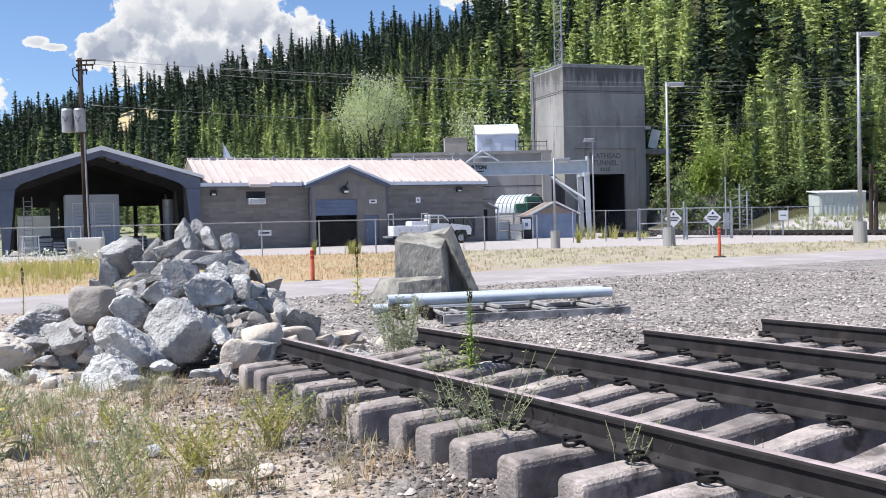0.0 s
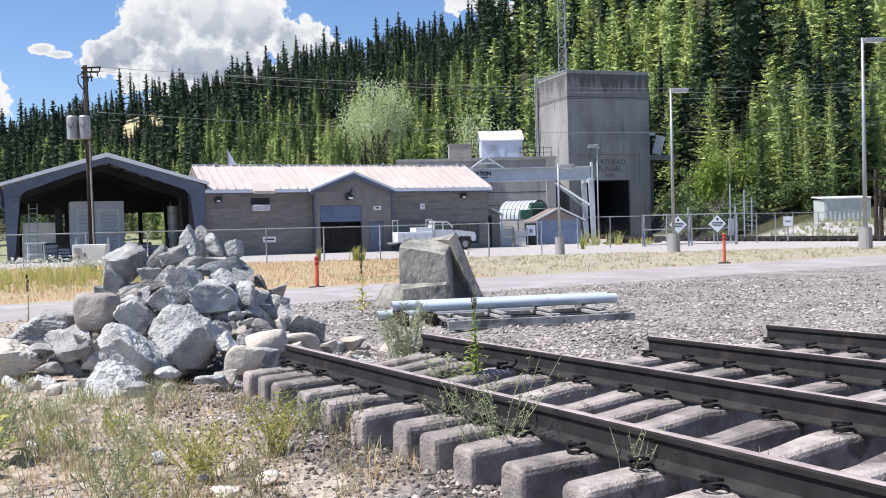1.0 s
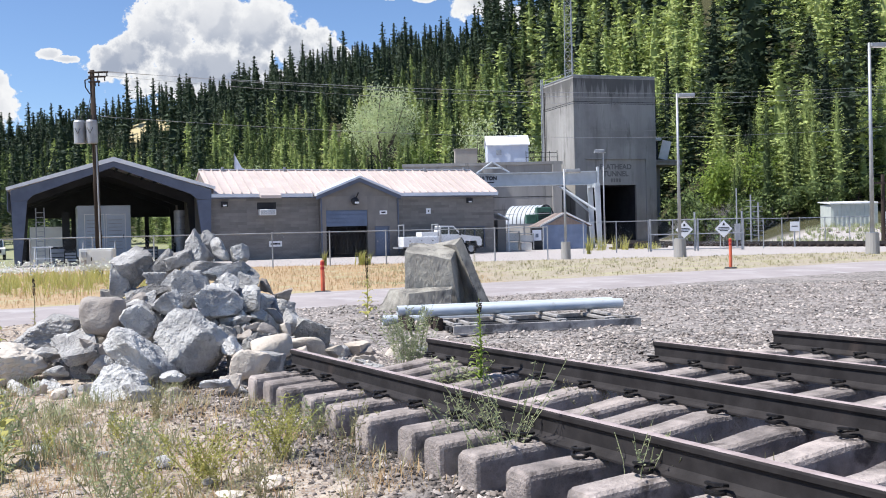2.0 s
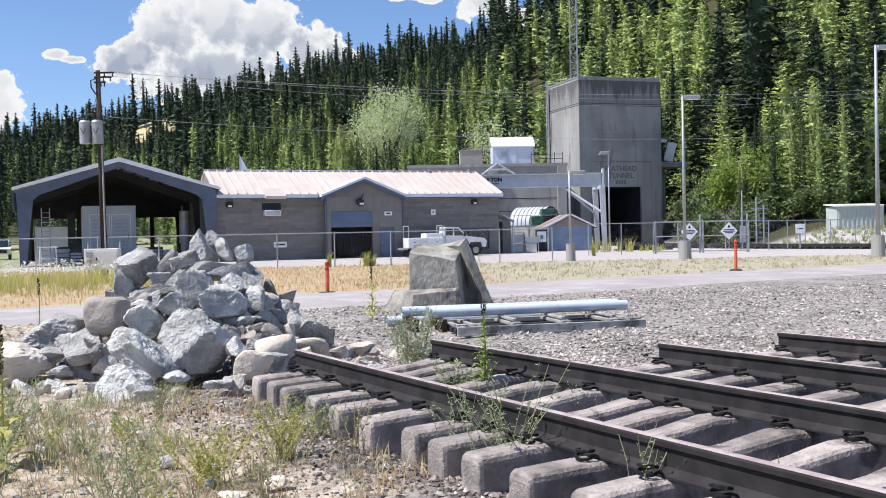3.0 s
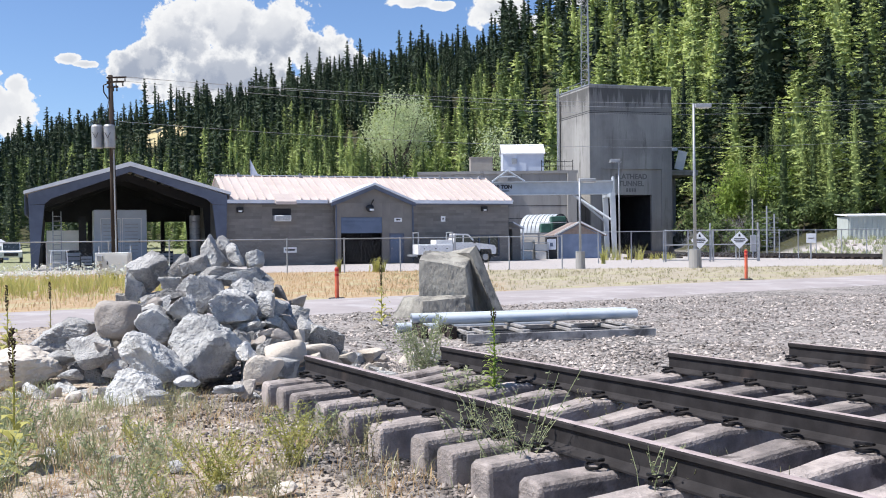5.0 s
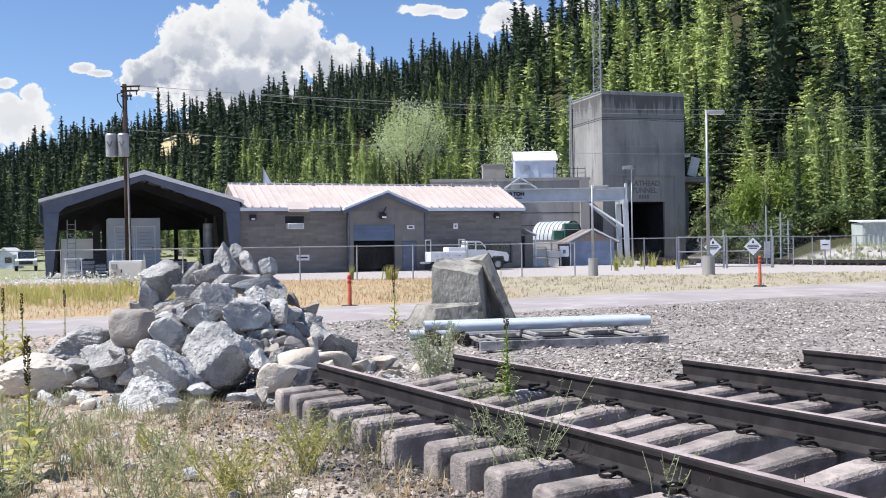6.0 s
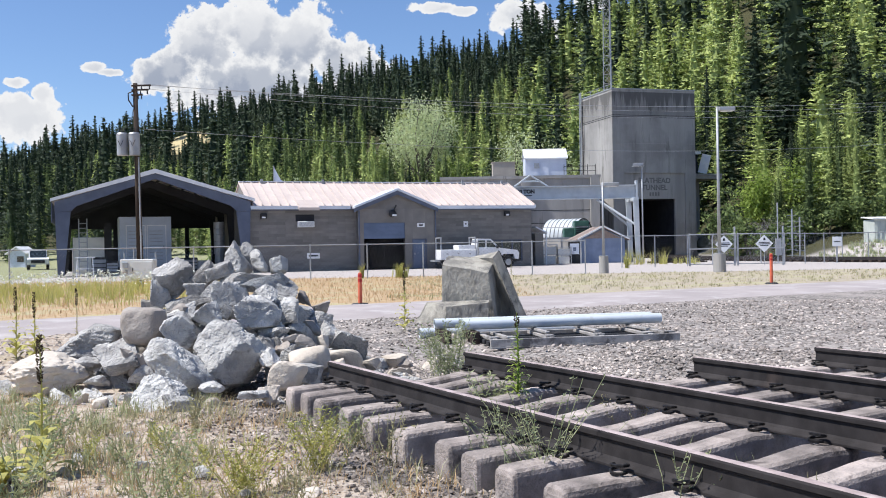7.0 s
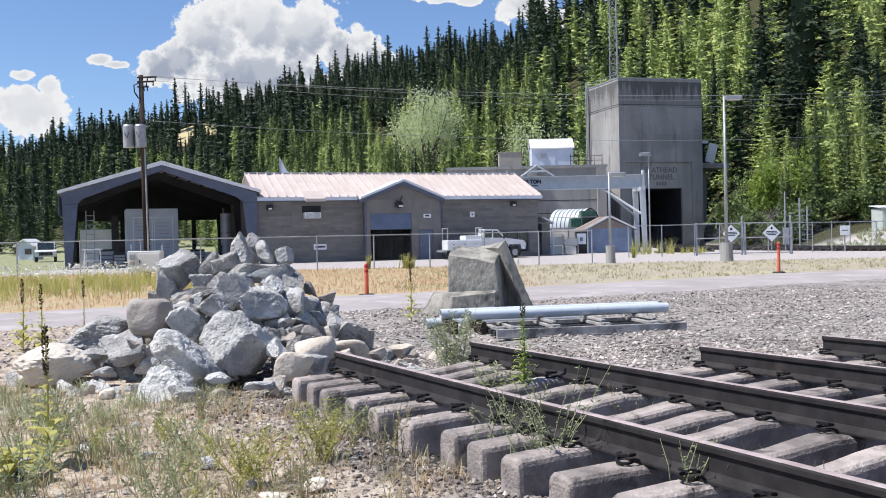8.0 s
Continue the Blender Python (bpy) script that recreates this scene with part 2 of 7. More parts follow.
M_LITTER = surface("brown_stone_litter", (0.32, 0.265, 0.23), (0.07, 0.06, 0.054), 1.2, 0.92, 0.4, 40.0, random_tone=0.8, island=True, gap=0.01)
M_RED = surface("red_light_lens", (0.5, 0.03, 0.03), (0.4, 0.02, 0.02), 3.0, 0.3, 0.0)


def glass(name, tint):
    m = bpy.data.materials.new(name)
    m.use_nodes = True
    b = m.node_tree.nodes["Principled BSDF"]
    b.inputs["Base Color"].default_value = (*tint, 1)
    b.inputs["Roughness"].default_value = 0.06
    b.inputs["Specular IOR Level"].default_value = 0.8
    return m


M_GLASS = glass("dark_window_glass", (0.02, 0.028, 0.03))
M_FIR = leafy("fir_needles", (0.082, 0.118, 0.060), (0.010, 0.021, 0.012), 0.2, 0.75)
M_LARCH = leafy("larch_needles", (0.62, 0.69, 0.25), (0.14, 0.20, 0.06), 0.25, 0.75)
M_PINE = leafy("young_pine_needles", (0.24, 0.31, 0.105), (0.025, 0.048, 0.018), 0.25, 0.75)
M_BARK = surface("grey_bark", (0.16, 0.13, 0.11), (0.08, 0.065, 0.055), 3.0, 0.95, 0.4)
M_TWIG = surface("grey_twigs", (0.36, 0.33, 0.31), (0.22, 0.20, 0.19), 3.0, 0.95, 0.2)
M_LEAF = leafy("willow_leaves", (0.66, 0.71, 0.44), (0.46, 0.53, 0.28), 0.45, 0.7)
M_LEAF2 = leafy("alder_leaves", (0.42, 0.52, 0.12), (0.12, 0.19, 0.04), 0.45, 0.7)
M_STRAW = leafy("straw_grass", (0.66, 0.49, 0.29), (0.46, 0.30, 0.15), 0.35, 0.7)
M_DRY = leafy("half_dry_grass", (0.52, 0.47, 0.29), (0.30, 0.29, 0.15), 0.35, 0.7)
M_GREENGRASS = leafy("green_grass", (0.62, 0.57, 0.20), (0.34, 0.35, 0.11), 0.4, 0.7)
M_WEED = leafy("weed_leaves", (0.50, 0.52, 0.31), (0.27, 0.31, 0.16), 0.4, 0.7)
M_SEED = leafy("brown_seed_head", (0.10, 0.07, 0.04), (0.05, 0.035, 0.02), 0.1, 0.7)
M_FLOWER = leafy("white_blossom", (0.75, 0.76, 0.70), (0.55, 0.57, 0.45), 0.2, 0.7)


# ---- mesh helpers ----
def box(bm, x0, x1, y0, y1, z0, z1, m=None, bevel=0.0):
    made = bmesh.ops.create_cube(bm, size=1.0)["verts"]
    for v in made:
        v.co = Vector(((x0 + x1) / 2 + v.co.x * (x1 - x0), (y0 + y1) / 2 + v.co.y * (y1 - y0), (z0 + z1) / 2 + v.co.z * (z1 - z0)))
    if bevel:
        edges = list({e for v in made for e in v.link_edges})
        got = bmesh.ops.bevel(bm, geom=edges, offset=bevel, segments=1, affect="EDGES")
        made = list({v for f in got["faces"] for v in f.verts} | {v for v in made if v.is_valid})
    if m is not None:
        bmesh.ops.transform(bm, matrix=m, verts=made)
    return made


def rod(bm, a, b, r0, r1=None, seg=8, caps=True):
    a, b = Vector(a), Vector(b)
    r1 = r0 if r1 is None else r1
    turn = (b - a).to_track_quat("Z", "Y").to_matrix().to_4x4()
    m = Matrix.Translation((a + b) / 2) @ turn
    return bmesh.ops.create_cone(bm, cap_ends=caps, segments=seg, radius1=r0, radius2=r1, depth=(b - a).length, matrix=m)["verts"]


def prism(bm, outline, lo, hi, axis="y"):
    """Extrudes a closed outline of (a, z) pairs along y, or of (y, z) pairs along x."""
    def at(p, d):
        return (p[0], d, p[1]) if axis == "y" else (d, p[0], p[1])
    f = [bm.verts.new(at(p, lo)) for p in outline]
    g = [bm.verts.new(at(p, hi)) for p in outline]
    bm.faces.new(f)
    bm.faces.new(g[::-1])
    for i in range(len(f)):
        j = (i + 1) % len(f)
        bm.faces.new((f[j], f[i], g[i], g[j]))
    return f + g


def tube(bm, points, r, seg=6):
    """One continuous bent tube along the points."""
    points = [Vector(p) for p in points]
    rings = []
    for i, p in enumerate(points):
        way = (points[min(i + 1, len(points) - 1)] - points[max(i - 1, 0)]).normalized()
        turn = way.to_track_quat("Z", "Y").to_matrix()
        rings.append([bm.verts.new(p + turn @ Vector((r * math.cos(k * math.tau / seg), r * math.sin(k * math.tau / seg), 0))) for k in range(seg)])
    for a, b in zip(rings, rings[1:]):
        near = min(range(seg), key=lambda k: (b[k].co - a[0].co).length)
        for k in range(seg):
            bm.faces.new((a[k], a[(k + 1) % seg], b[(k + 1 + near) % seg], b[(k + near) % seg]))
    bm.faces.new(rings[0][::-1])
    bm.faces.new(rings[-1])


def mesh_of(name, bm, material, smooth=False):
    bmesh.ops.recalc_face_normals(bm, faces=bm.faces)
    me = bpy.data.meshes.new(name)
    bm.to_mesh(me)
    bm.free()
    for m in material if isinstance(material, (list, tuple)) else [material]:
        me.materials.append(m)
    if smooth:
        me.polygons.foreach_set("use_smooth", [True] * len(me.polygons))
    return me


def part(name, bm, material, parent, label="", smooth=False):
    ob = new(name, mesh_of(name, bm, material, smooth))
    ob.parent = parent
    if label:
        ob["label"] = label
    return ob


def boxpart(name, parent, material, x0, x1, y0, y1, z0, z1, label="", bevel=0.0):
    bm = bmesh.new()
    box(bm, x0, x1, y0, y1, z0, z1, bevel=bevel)
    return part(name, bm, material, parent, label)


def thing(name, m, label, category, group="", kind=""):
    ob = new(name)
    ob.matrix_world = m
    return tagged(ob, label, category, group, kind)


def solid(name, bm, material, m, label, category, group="", kind="", smooth=False):
    ob = new(name, mesh_of(name, bm, material, smooth))
    ob.matrix_world = m
    return tagged(ob, label, category, group, kind)


def cloud_mesh(name, verts, faces, material):
    """A mesh from arrays: verts (n, 3), faces (m, k)."""
    me = bpy.data.meshes.new(name)
    k = faces.shape[1]
    me.vertices.add(len(verts))
    me.vertices.foreach_set("co", np.ascontiguousarray(verts, dtype=np.float32).ravel())
    me.loops.add(faces.size)
    me.loops.foreach_set("vertex_index", np.ascontiguousarray(faces, dtype=np.int32).ravel())
    me.polygons.add(len(faces))
    me.polygons.foreach_set("loop_start", np.arange(len(faces), dtype=np.int32) * k)
    me.polygons.foreach_set("loop_total", np.full(len(faces), k, dtype=np.int32))
    me.materials.append(material)
    me.update(calc_edges=True)
    return me


# ---- the lie of the land ----
ROAD_C, ROAD_S = math.cos(radians(29)), math.sin(radians(29))
TRACK_O, TRACK_D, TRACK_N = Vector((-1.27, 9.97)), Vector((0.450, -0.893)), Vector((0.893, 0.450))
# hill: bearing (x over y), height of its crest, distance of the crest
CREST = np.array([(-1.2, 30, 480), (-0.445, 31, 470), (-0.34, 40, 450), (-0.275, 39, 440), (-0.17, 51, 420), (-0.10, 56, 400),
                  (-0.05, 58, 390), (0.01, 62, 380), (0.07, 62, 370), (0.13, 64, 360), (0.19, 75, 350), (0.26, 88, 340), (0.45, 112, 320), (1.2, 120, 320)])


def hill(x, y):
    """Height of the wooded hill behind the yard."""
    x, y = np.asarray(x, float), np.asarray(y, float)
    b = x / np.maximum(y, 1.0)
    h, far = np.interp(b, CREST[:, 0], CREST[:, 1]), np.interp(b, CREST[:, 0], CREST[:, 2])
    foot = np.interp(b, [-0.5, -0.2, 0.05, 0.12, 0.235, 0.28, 0.4, 0.8], [128, 118, 118, 122, 114, 97, 86, 80])
    f = np.clip((y - foot) / (far - foot), 0, 1)
    rise = f * f * (3 - 2 * f) * 0.45 + f * 0.55
    knoll = 10.0 * np.exp(-((x + 92) ** 2 + (y - 354) ** 2) / 420.0)
    return np.where(y > 40, (h + 2.5) * rise + knoll, 0.0)


def bank(x, y):
    """The raised gravel bank beside the running line."""
    f = np.clip((y - 70 - 0.1 * (x - 24)) / 10, 0, 1) * np.clip((x - 28) / 6, 0, 1)
    return 1.3 * f * f * (3 - 2 * f)


def land(x, y):
    x, y = np.asarray(x, float), np.asarray(y, float)
    near = 0.035 * np.sin(x * 1.3 + 0.7) * np.cos(y * 1.1) + 0.02 * np.sin(x * 3.1 + y * 2.3)
    fade = np.clip((26 - y) / 8, 0, 1)
    return hill(x, y) + bank(x, y) + near * fade


def build_ground():
    gx = np.concatenate([-np.geomspace(1500, 26, 40), np.linspace(-25, 25, 170), np.geomspace(26, 1500, 60)])
    gy = np.concatenate([-np.geomspace(1500, 7, 14), np.linspace(-6, 30, 130), np.geomspace(30.5, 140, 60), np.geomspace(143, 1600, 60)])
    X, Y = np.meshgrid(gx, gy)
    Z = land(X, Y)
    v = np.stack([X, Y, Z], -1).reshape(-1, 3)
    nx, ny = len(gx), len(gy)
    i = (np.arange(ny - 1)[:, None] * nx + np.arange(nx - 1)).ravel()
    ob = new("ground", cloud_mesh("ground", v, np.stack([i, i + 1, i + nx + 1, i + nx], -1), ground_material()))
    ob.data.polygons.foreach_set("use_smooth", [True] * len(ob.data.polygons))
    tagged(ob, "gravel yard and dry earth running to a wooded hillside", "ground", kind="structure")


def ground_material():
    m = bpy.data.materials.new("yard_ground")
    m.use_nodes = True
    n = Nodes(m.node_tree)
    bsdf = m.node_tree.nodes["Principled BSDF"]
    at = n.add("ShaderNodeTexCoord").outputs["Object"]
    sep = n.add("ShaderNodeSeparateXYZ")
    n.put(sep.inputs[0], at)
    x, y, z = sep.outputs
    wob = n.math("MULTIPLY", n.math("SUBTRACT", n.noise(at, 0.35, 5.0), 0.5), 5.0)
    wob2 = n.math("MULTIPLY", n.math("SUBTRACT", n.noise(at, 1.4, 5.0), 0.5), 1.6)
    across = n.math("ADD", n.math("MULTIPLY", x, -ROAD_S), n.math("MULTIPLY", y, ROAD_C))
    off = n.math("ADD", n.math("MULTIPLY", n.math("SUBTRACT", x, TRACK_O.x), TRACK_N.x), n.math("MULTIPLY", n.math("SUBTRACT", y, TRACK_O.y), TRACK_N.y))
    big, mid, fine = n.noise(at, 0.5, 5.0), n.noise(at, 5.0, 5.0), n.noise(at, 38.0, 4.0)
    cell = n.add("ShaderNodeTexVoronoi")
    n.put(cell.inputs["Vector"], at)
    cell.inputs["Scale"].default_value = 17.0
    pebble = n.add("ShaderNodeSeparateColor")
    n.put(pebble.inputs[0], cell.outputs["Color"])
    gravel = n.mix(pebble.outputs[0], (0.075, 0.067, 0.062), (0.43, 0.39, 0.36))
    gravel = n.mix(n.math("MULTIPLY", n.step(big, 0.4, 0.7), 0.6), gravel, (0.40, 0.355, 0.33))
    earth = n.mix(n.step(mid, 0.38, 0.62), (0.27, 0.195, 0.14), (0.52, 0.425, 0.335))
    earth = n.mix(n.math("MULTIPLY", n.step(fine, 0.45, 0.65), 0.7), earth, (0.50, 0.47, 0.43))
    earth = n.mix(n.math("MULTIPLY", n.step(big, 0.52, 0.68), 0.4), earth, (0.36, 0.31, 0.19))
    straw = n.mix(n.step(mid, 0.35, 0.7), (0.42, 0.28, 0.16), (0.50, 0.39, 0.25))
    pale = n.mix(n.step(mid, 0.35, 0.7), (0.37, 0.31, 0.22), (0.45, 0.40, 0.33))
    straw = n.mix(n.step(n.math("ADD", x, wob), -0.5, 4.0), straw, pale)
    straw = n.mix(n.math("MULTIPLY", n.step(big, 0.5, 0.62), 0.7), straw, (0.44, 0.41, 0.25))
    apron = n.mix(n.step(mid, 0.3, 0.7), (0.42, 0.38, 0.36), (0.50, 0.455, 0.43))
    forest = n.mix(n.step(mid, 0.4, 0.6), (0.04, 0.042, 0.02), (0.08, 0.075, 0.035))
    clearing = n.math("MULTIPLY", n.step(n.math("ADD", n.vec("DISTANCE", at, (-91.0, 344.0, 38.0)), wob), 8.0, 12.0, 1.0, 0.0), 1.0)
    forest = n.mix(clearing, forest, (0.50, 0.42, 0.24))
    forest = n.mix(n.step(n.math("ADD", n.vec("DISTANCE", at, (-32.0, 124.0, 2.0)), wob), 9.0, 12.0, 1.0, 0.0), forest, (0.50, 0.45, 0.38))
    lawn = n.mix(n.step(mid, 0.35, 0.7), (0.25, 0.26, 0.14), (0.35, 0.35, 0.21))
    apron = n.mix(n.step(n.math("ADD", x, wob), -26.0, -24.0, 1.0, 0.0), apron, lawn)
    colour = n.mix(n.step(n.math("ADD", off, wob2), -1.3, -0.5), earth, gravel)
    # dark track bed, with the shade between the ties put into its colour
    bed_shade = n.math("MULTIPLY", n.step(n.math("ADD", off, n.math("MULTIPLY", wob2, 0.5)), -1.1, -0.4), n.step(off, 5.0, 5.3, 1.0, 0.0))
    bed_shade = n.math("MULTIPLY", n.math("MULTIPLY", bed_shade, n.step(y, 9.6, 10.2, 1.0, 0.0)), n.step(mid, 0.25, 0.5, 0.55, 0.9))
    colour = n.mix(bed_shade, colour, (0.085, 0.075, 0.07))
    colour = n.mix(n.step(n.math("ADD", across, n.math("MULTIPLY", wob2, 0.3)), 24.6, 25.4), colour, straw)
    colour = n.mix(n.step(n.math("ADD", y, n.math("MULTIPLY", wob2, 0.6)), 51.4, 52.6), colour, apron)
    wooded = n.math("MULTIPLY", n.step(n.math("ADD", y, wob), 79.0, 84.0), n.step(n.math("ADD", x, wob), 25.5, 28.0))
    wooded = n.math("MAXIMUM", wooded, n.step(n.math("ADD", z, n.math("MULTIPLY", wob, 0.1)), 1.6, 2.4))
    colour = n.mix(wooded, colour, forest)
    n.put(bsdf.inputs["Base Color"], colour)
    bsdf.inputs["Roughness"].default_value = 0.95
    bsdf.inputs["Specular IOR Level"].default_value = 0.2
    b = n.add("ShaderNodeBump")
    b.inputs["Strength"].default_value = 0.7
    b.inputs["Distance"].default_value = 0.03
    n.put(b.inputs["Height"], n.math("ADD", n.math("SUBTRACT", fine, cell.outputs["Distance"]), mid))
    n.put(bsdf.inputs["Normal"], b.outputs[0])
    return m


build_ground()


def build_road():
    """The gravel road across the yard, a low crowned band."""
    bm = bmesh.new()
    rows = []
    rnd = random.Random(4)
    for i in range(121):
        u = -150 + i * 2.5
        lo, hi = 19.9 + rnd.uniform(-0.22, 0.22), 24.9 + rnd.uniform(-0.18, 0.18)
        row = []
        for w, z in ((lo, -0.01), (lo + 0.5, 0.05), ((lo + hi) / 2, 0.075), (hi - 0.5, 0.05), (hi, -0.01)):
            px, py = u * ROAD_C - w * ROAD_S, u * ROAD_S + w * ROAD_C
            row.append(bm.verts.new((px, py, z)))
        rows.append(row)
    for a, b in zip(rows, rows[1:]):
        for j in range(4):
            bm.faces.new((a[j], b[j], b[j + 1], a[j + 1]))
    mat = surface("dusty_road", (0.41, 0.362, 0.352), (0.33, 0.292, 0.285), 0.5, 0.95, 0.3, 22.0, stain=(0.46, 0.425, 0.42), stain_scale=0.8, stain_cut=(0.5, 0.66))
    solid("road", bm, mat, Matrix(), "dusty pale gravel road across the yard", "road", kind="structure", smooth=True)


build_road()


# ---- the workshop building and its open shelter ----
M_SITE = pose(-13.3, 67.0, 0, 0, 0, 20)


def build_workshop():
    w = thing("workshop_building", M_SITE, "long grey block workshop with pale ribbed metal roof", "building")
    L, DEEP, EAVE, RIDGE = 20.8, 9.4, 4.2, 6.32
    # front wall with its openings: vehicle door, door, window
    front = None
    for x0, x1, z0, z1 in ((0, 7.86, 0, EAVE), (7.86, 10.9, 3.28, EAVE), (10.9, 11.5, 0, EAVE), (11.5, 12.44, 2.03, EAVE),
                           (12.44, 17.6, 0, EAVE), (17.6, 20.05, 0, 0.4), (17.6, 20.05, 1.98, EAVE), (20.05, L, 0, EAVE)):
        front = boxpart("front_wall", w, M_MORTAR, x0, x1, 0.02, 0.25, z0, z1, "grey block front wall")
    bm = bmesh.new()
    prism(bm, [(0.25, 0), (DEEP, 0), (DEEP, EAVE), (DEEP / 2, RIDGE - 0.1), (0.25, EAVE)], L - 0.25, L, "x")
    part("side_wall", bm, M_BLOCK, w)
    bm = bmesh.new()
    prism(bm, [(0.25, 0), (DEEP, 0), (DEEP, EAVE), (DEEP / 2, RIDGE - 0.1), (0.25, EAVE)], 0.0, 0.25, "x")
    part("side_wall", bm, M_BLOCK, w)
    boxpart("rear_wall", w, M_BLOCK, 0.25, L - 0.25, DEEP - 0.25, DEEP, 0, EAVE)
    # floor and partition are near black, the room's shade in their colour
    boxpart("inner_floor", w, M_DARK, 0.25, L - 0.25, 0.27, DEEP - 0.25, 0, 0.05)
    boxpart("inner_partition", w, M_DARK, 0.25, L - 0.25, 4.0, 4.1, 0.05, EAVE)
    # roof sheets and standing ribs
    slope = math.atan2(RIDGE - EAVE - 0.2, DEEP / 2 + 0.35)
    for side in (1, -1):
        bm = bmesh.new()
        y_e, y_r = (-0.35, DEEP / 2) if side == 1 else (DEEP + 0.35, DEEP / 2)
        prism(bm, [(y_e, EAVE + 0.2), (y_r, RIDGE), (y_r, RIDGE + 0.09), (y_e, EAVE + 0.29)], -0.05, L + 0.18, "x")
        sheet = part("roof", bm, M_ROOF, w, "pale pinkish ribbed metal roof")
        if side == 1:
            for i in range(35):
                x = 0.2 + i * 0.61
                bm = bmesh.new()
                prism(bm, [(y_e, EAVE + 0.285), (y_r, RIDGE + 0.085), (y_r, RIDGE + 0.185), (y_e, EAVE + 0.385)], x - 0.035, x + 0.035, "x")
                part("roof_rib", bm, M_ROOF, sheet)
    boxpart("fascia", w, M_EDGE, -0.05, 6.9, -0.42, -0.352, EAVE + 0.05, EAVE + 0.27, "pale metal eave strip")
    boxpart("fascia", w, M_EDGE, 13.2, L + 0.18, -0.42, -0.352, EAVE + 0.05, EAVE + 0.27, "pale metal eave strip")
    boxpart("soffit", w, M_TRIMBLUE, 0.0, L + 0.1, -0.35, 0.015, EAVE - 0.02, EAVE + 0.04)
    boxpart("ridge_cap", w, M_EDGE, -0.05, L + 0.18, DEEP / 2 - 0.14, DEEP / 2 + 0.14, RIDGE + 0.10, RIDGE + 0.165)
    bm = bmesh.new()
    prism(bm, [(-0.9, EAVE - 0.05), (-0.9, EAVE + 0.15), (0.6, EAVE + 0.74), (0.6, EAVE + 0.5)], 3.2, 4.6, "x")
    part("canopy", bm, M_ROOF, w, "small roof lip over the wall unit")
    bm = bmesh.new()
    prism(bm, [(-0.355, EAVE + 0.16), (-0.355, EAVE + 0.29), (DEEP / 2, RIDGE + 0.1), (DEEP / 2, RIDGE - 0.06)], L + 0.185, L + 0.25, "x")
    part("verge", bm, M_EDGE, w)
    # projecting entry bay
    bx0, bx1, mid, fw = 7.45, 12.95, 10.15, -0.6
    bm = bmesh.new()
    prism(bm, [(bx0, 4.252), (bx1, 4.252), (mid, 5.3)], fw, fw + 0.2)
    bay = part("entry_bay", bm, M_BLOCK, w, "projecting grey gabled entry bay")
    for x0, x1, z0, z1 in ((bx0, 7.75, 0, 4.25), (7.75, 10.75, 3.28, 4.25), (10.75, 11.35, 0, 4.25), (11.35, 12.28, 2.05, 4.25), (12.28, bx1, 0, 4.25)):
        boxpart("bay_wall", bay, M_BLOCK, x0, x1, fw, fw + 0.2, z0, z1)
    boxpart("bay_return", bay, M_BLOCK, bx0, bx0 + 0.2, fw + 0.202, 0.015, 0, 4.25)
    boxpart("bay_return", bay, M_BLOCK, bx1 - 0.2, bx1, fw + 0.202, 0.015, 0, 4.25)
    for a, b in (((7.02, 4.28), (mid, 5.52)), ((13.15, 4.28), (mid, 5.52))):
        bm = bmesh.new()
        prism(bm, [a, b, (b[0], b[1] - 0.27), (a[0], a[1] - 0.27)], fw - 0.30, fw - 0.20)
        part("bargeboard", bm, M_TRIMBLUE, bay, "slate blue gable board")
        bm = bmesh.new()
        prism(bm, [(a[0], a[1] + 0.004), (b[0], b[1] + 0.004), (b[0], b[1] + 0.16), (a[0], a[1] + 0.16)], fw - 0.40, 2.6)
        part("gable_roof", bm, M_EDGE, bay, "pale blue grey gable roof")
    for x in (bx0 - 0.08, bx1 + 0.02):
        boxpart("downpipe", bay, M_TRIMBLUE, x, x + 0.09, fw - 0.1, fw - 0.01, 0.1, 4.1)
    # half-raised vehicle door with a folding grille below
    door = boxpart("vehicle_door", w, M_BLUE, 7.75, 10.75, fw + 0.06, fw + 0.12, 2.16, 3.28, "slate blue roller door, half raised")
    for k in range(4):
        boxpart("door_slat", door, M_BLUE, 7.78, 10.72, fw + 0.03, fw + 0.058, 2.2 + k * 0.27, 2.42 + k * 0.27)
    bm = bmesh.new()
    for k in range(12):
        x = 7.8 + k * 0.24
        for s in (0.55, -0.55):
            a, b = (x, 0.15), (x + s, 2.1)
            if 7.75 <= b[0] <= 10.75:
                rod(bm, (a[0], fw + 0.1, a[1]), (b[0], fw + 0.1, b[1]), 0.018, None, 4)
    for x in (7.8, 9.25, 10.7):
        rod(bm, (x, fw + 0.1, 0.05), (x, fw + 0.1, 2.15), 0.025, None, 6)
    part("folding_grille", bm, M_BLACK, w, "black folding steel grille")
    man = boxpart("door", w, M_BLUE, 11.35, 12.28, fw + 0.05, fw + 0.10, 0.03, 2.05, "slate blue steel door", bevel=0.01)
    boxpart("handle", man, M_GALV, 11.43, 11.5, fw - 0.01, fw + 0.05, 1.0, 1.12)
    boxpart("door_frame", w, M_TRIMBLUE, 11.27, 11.348, fw - 0.03, fw + 0.1, 0.0, 2.12)
    boxpart("door_frame", w, M_TRIMBLUE, 12.282, 12.36, fw - 0.03, fw + 0.1, 0.0, 2.12)
    boxpart("door_frame", w, M_TRIMBLUE, 11.35, 12.28, fw - 0.03, fw + 0.05, 2.052, 2.12)
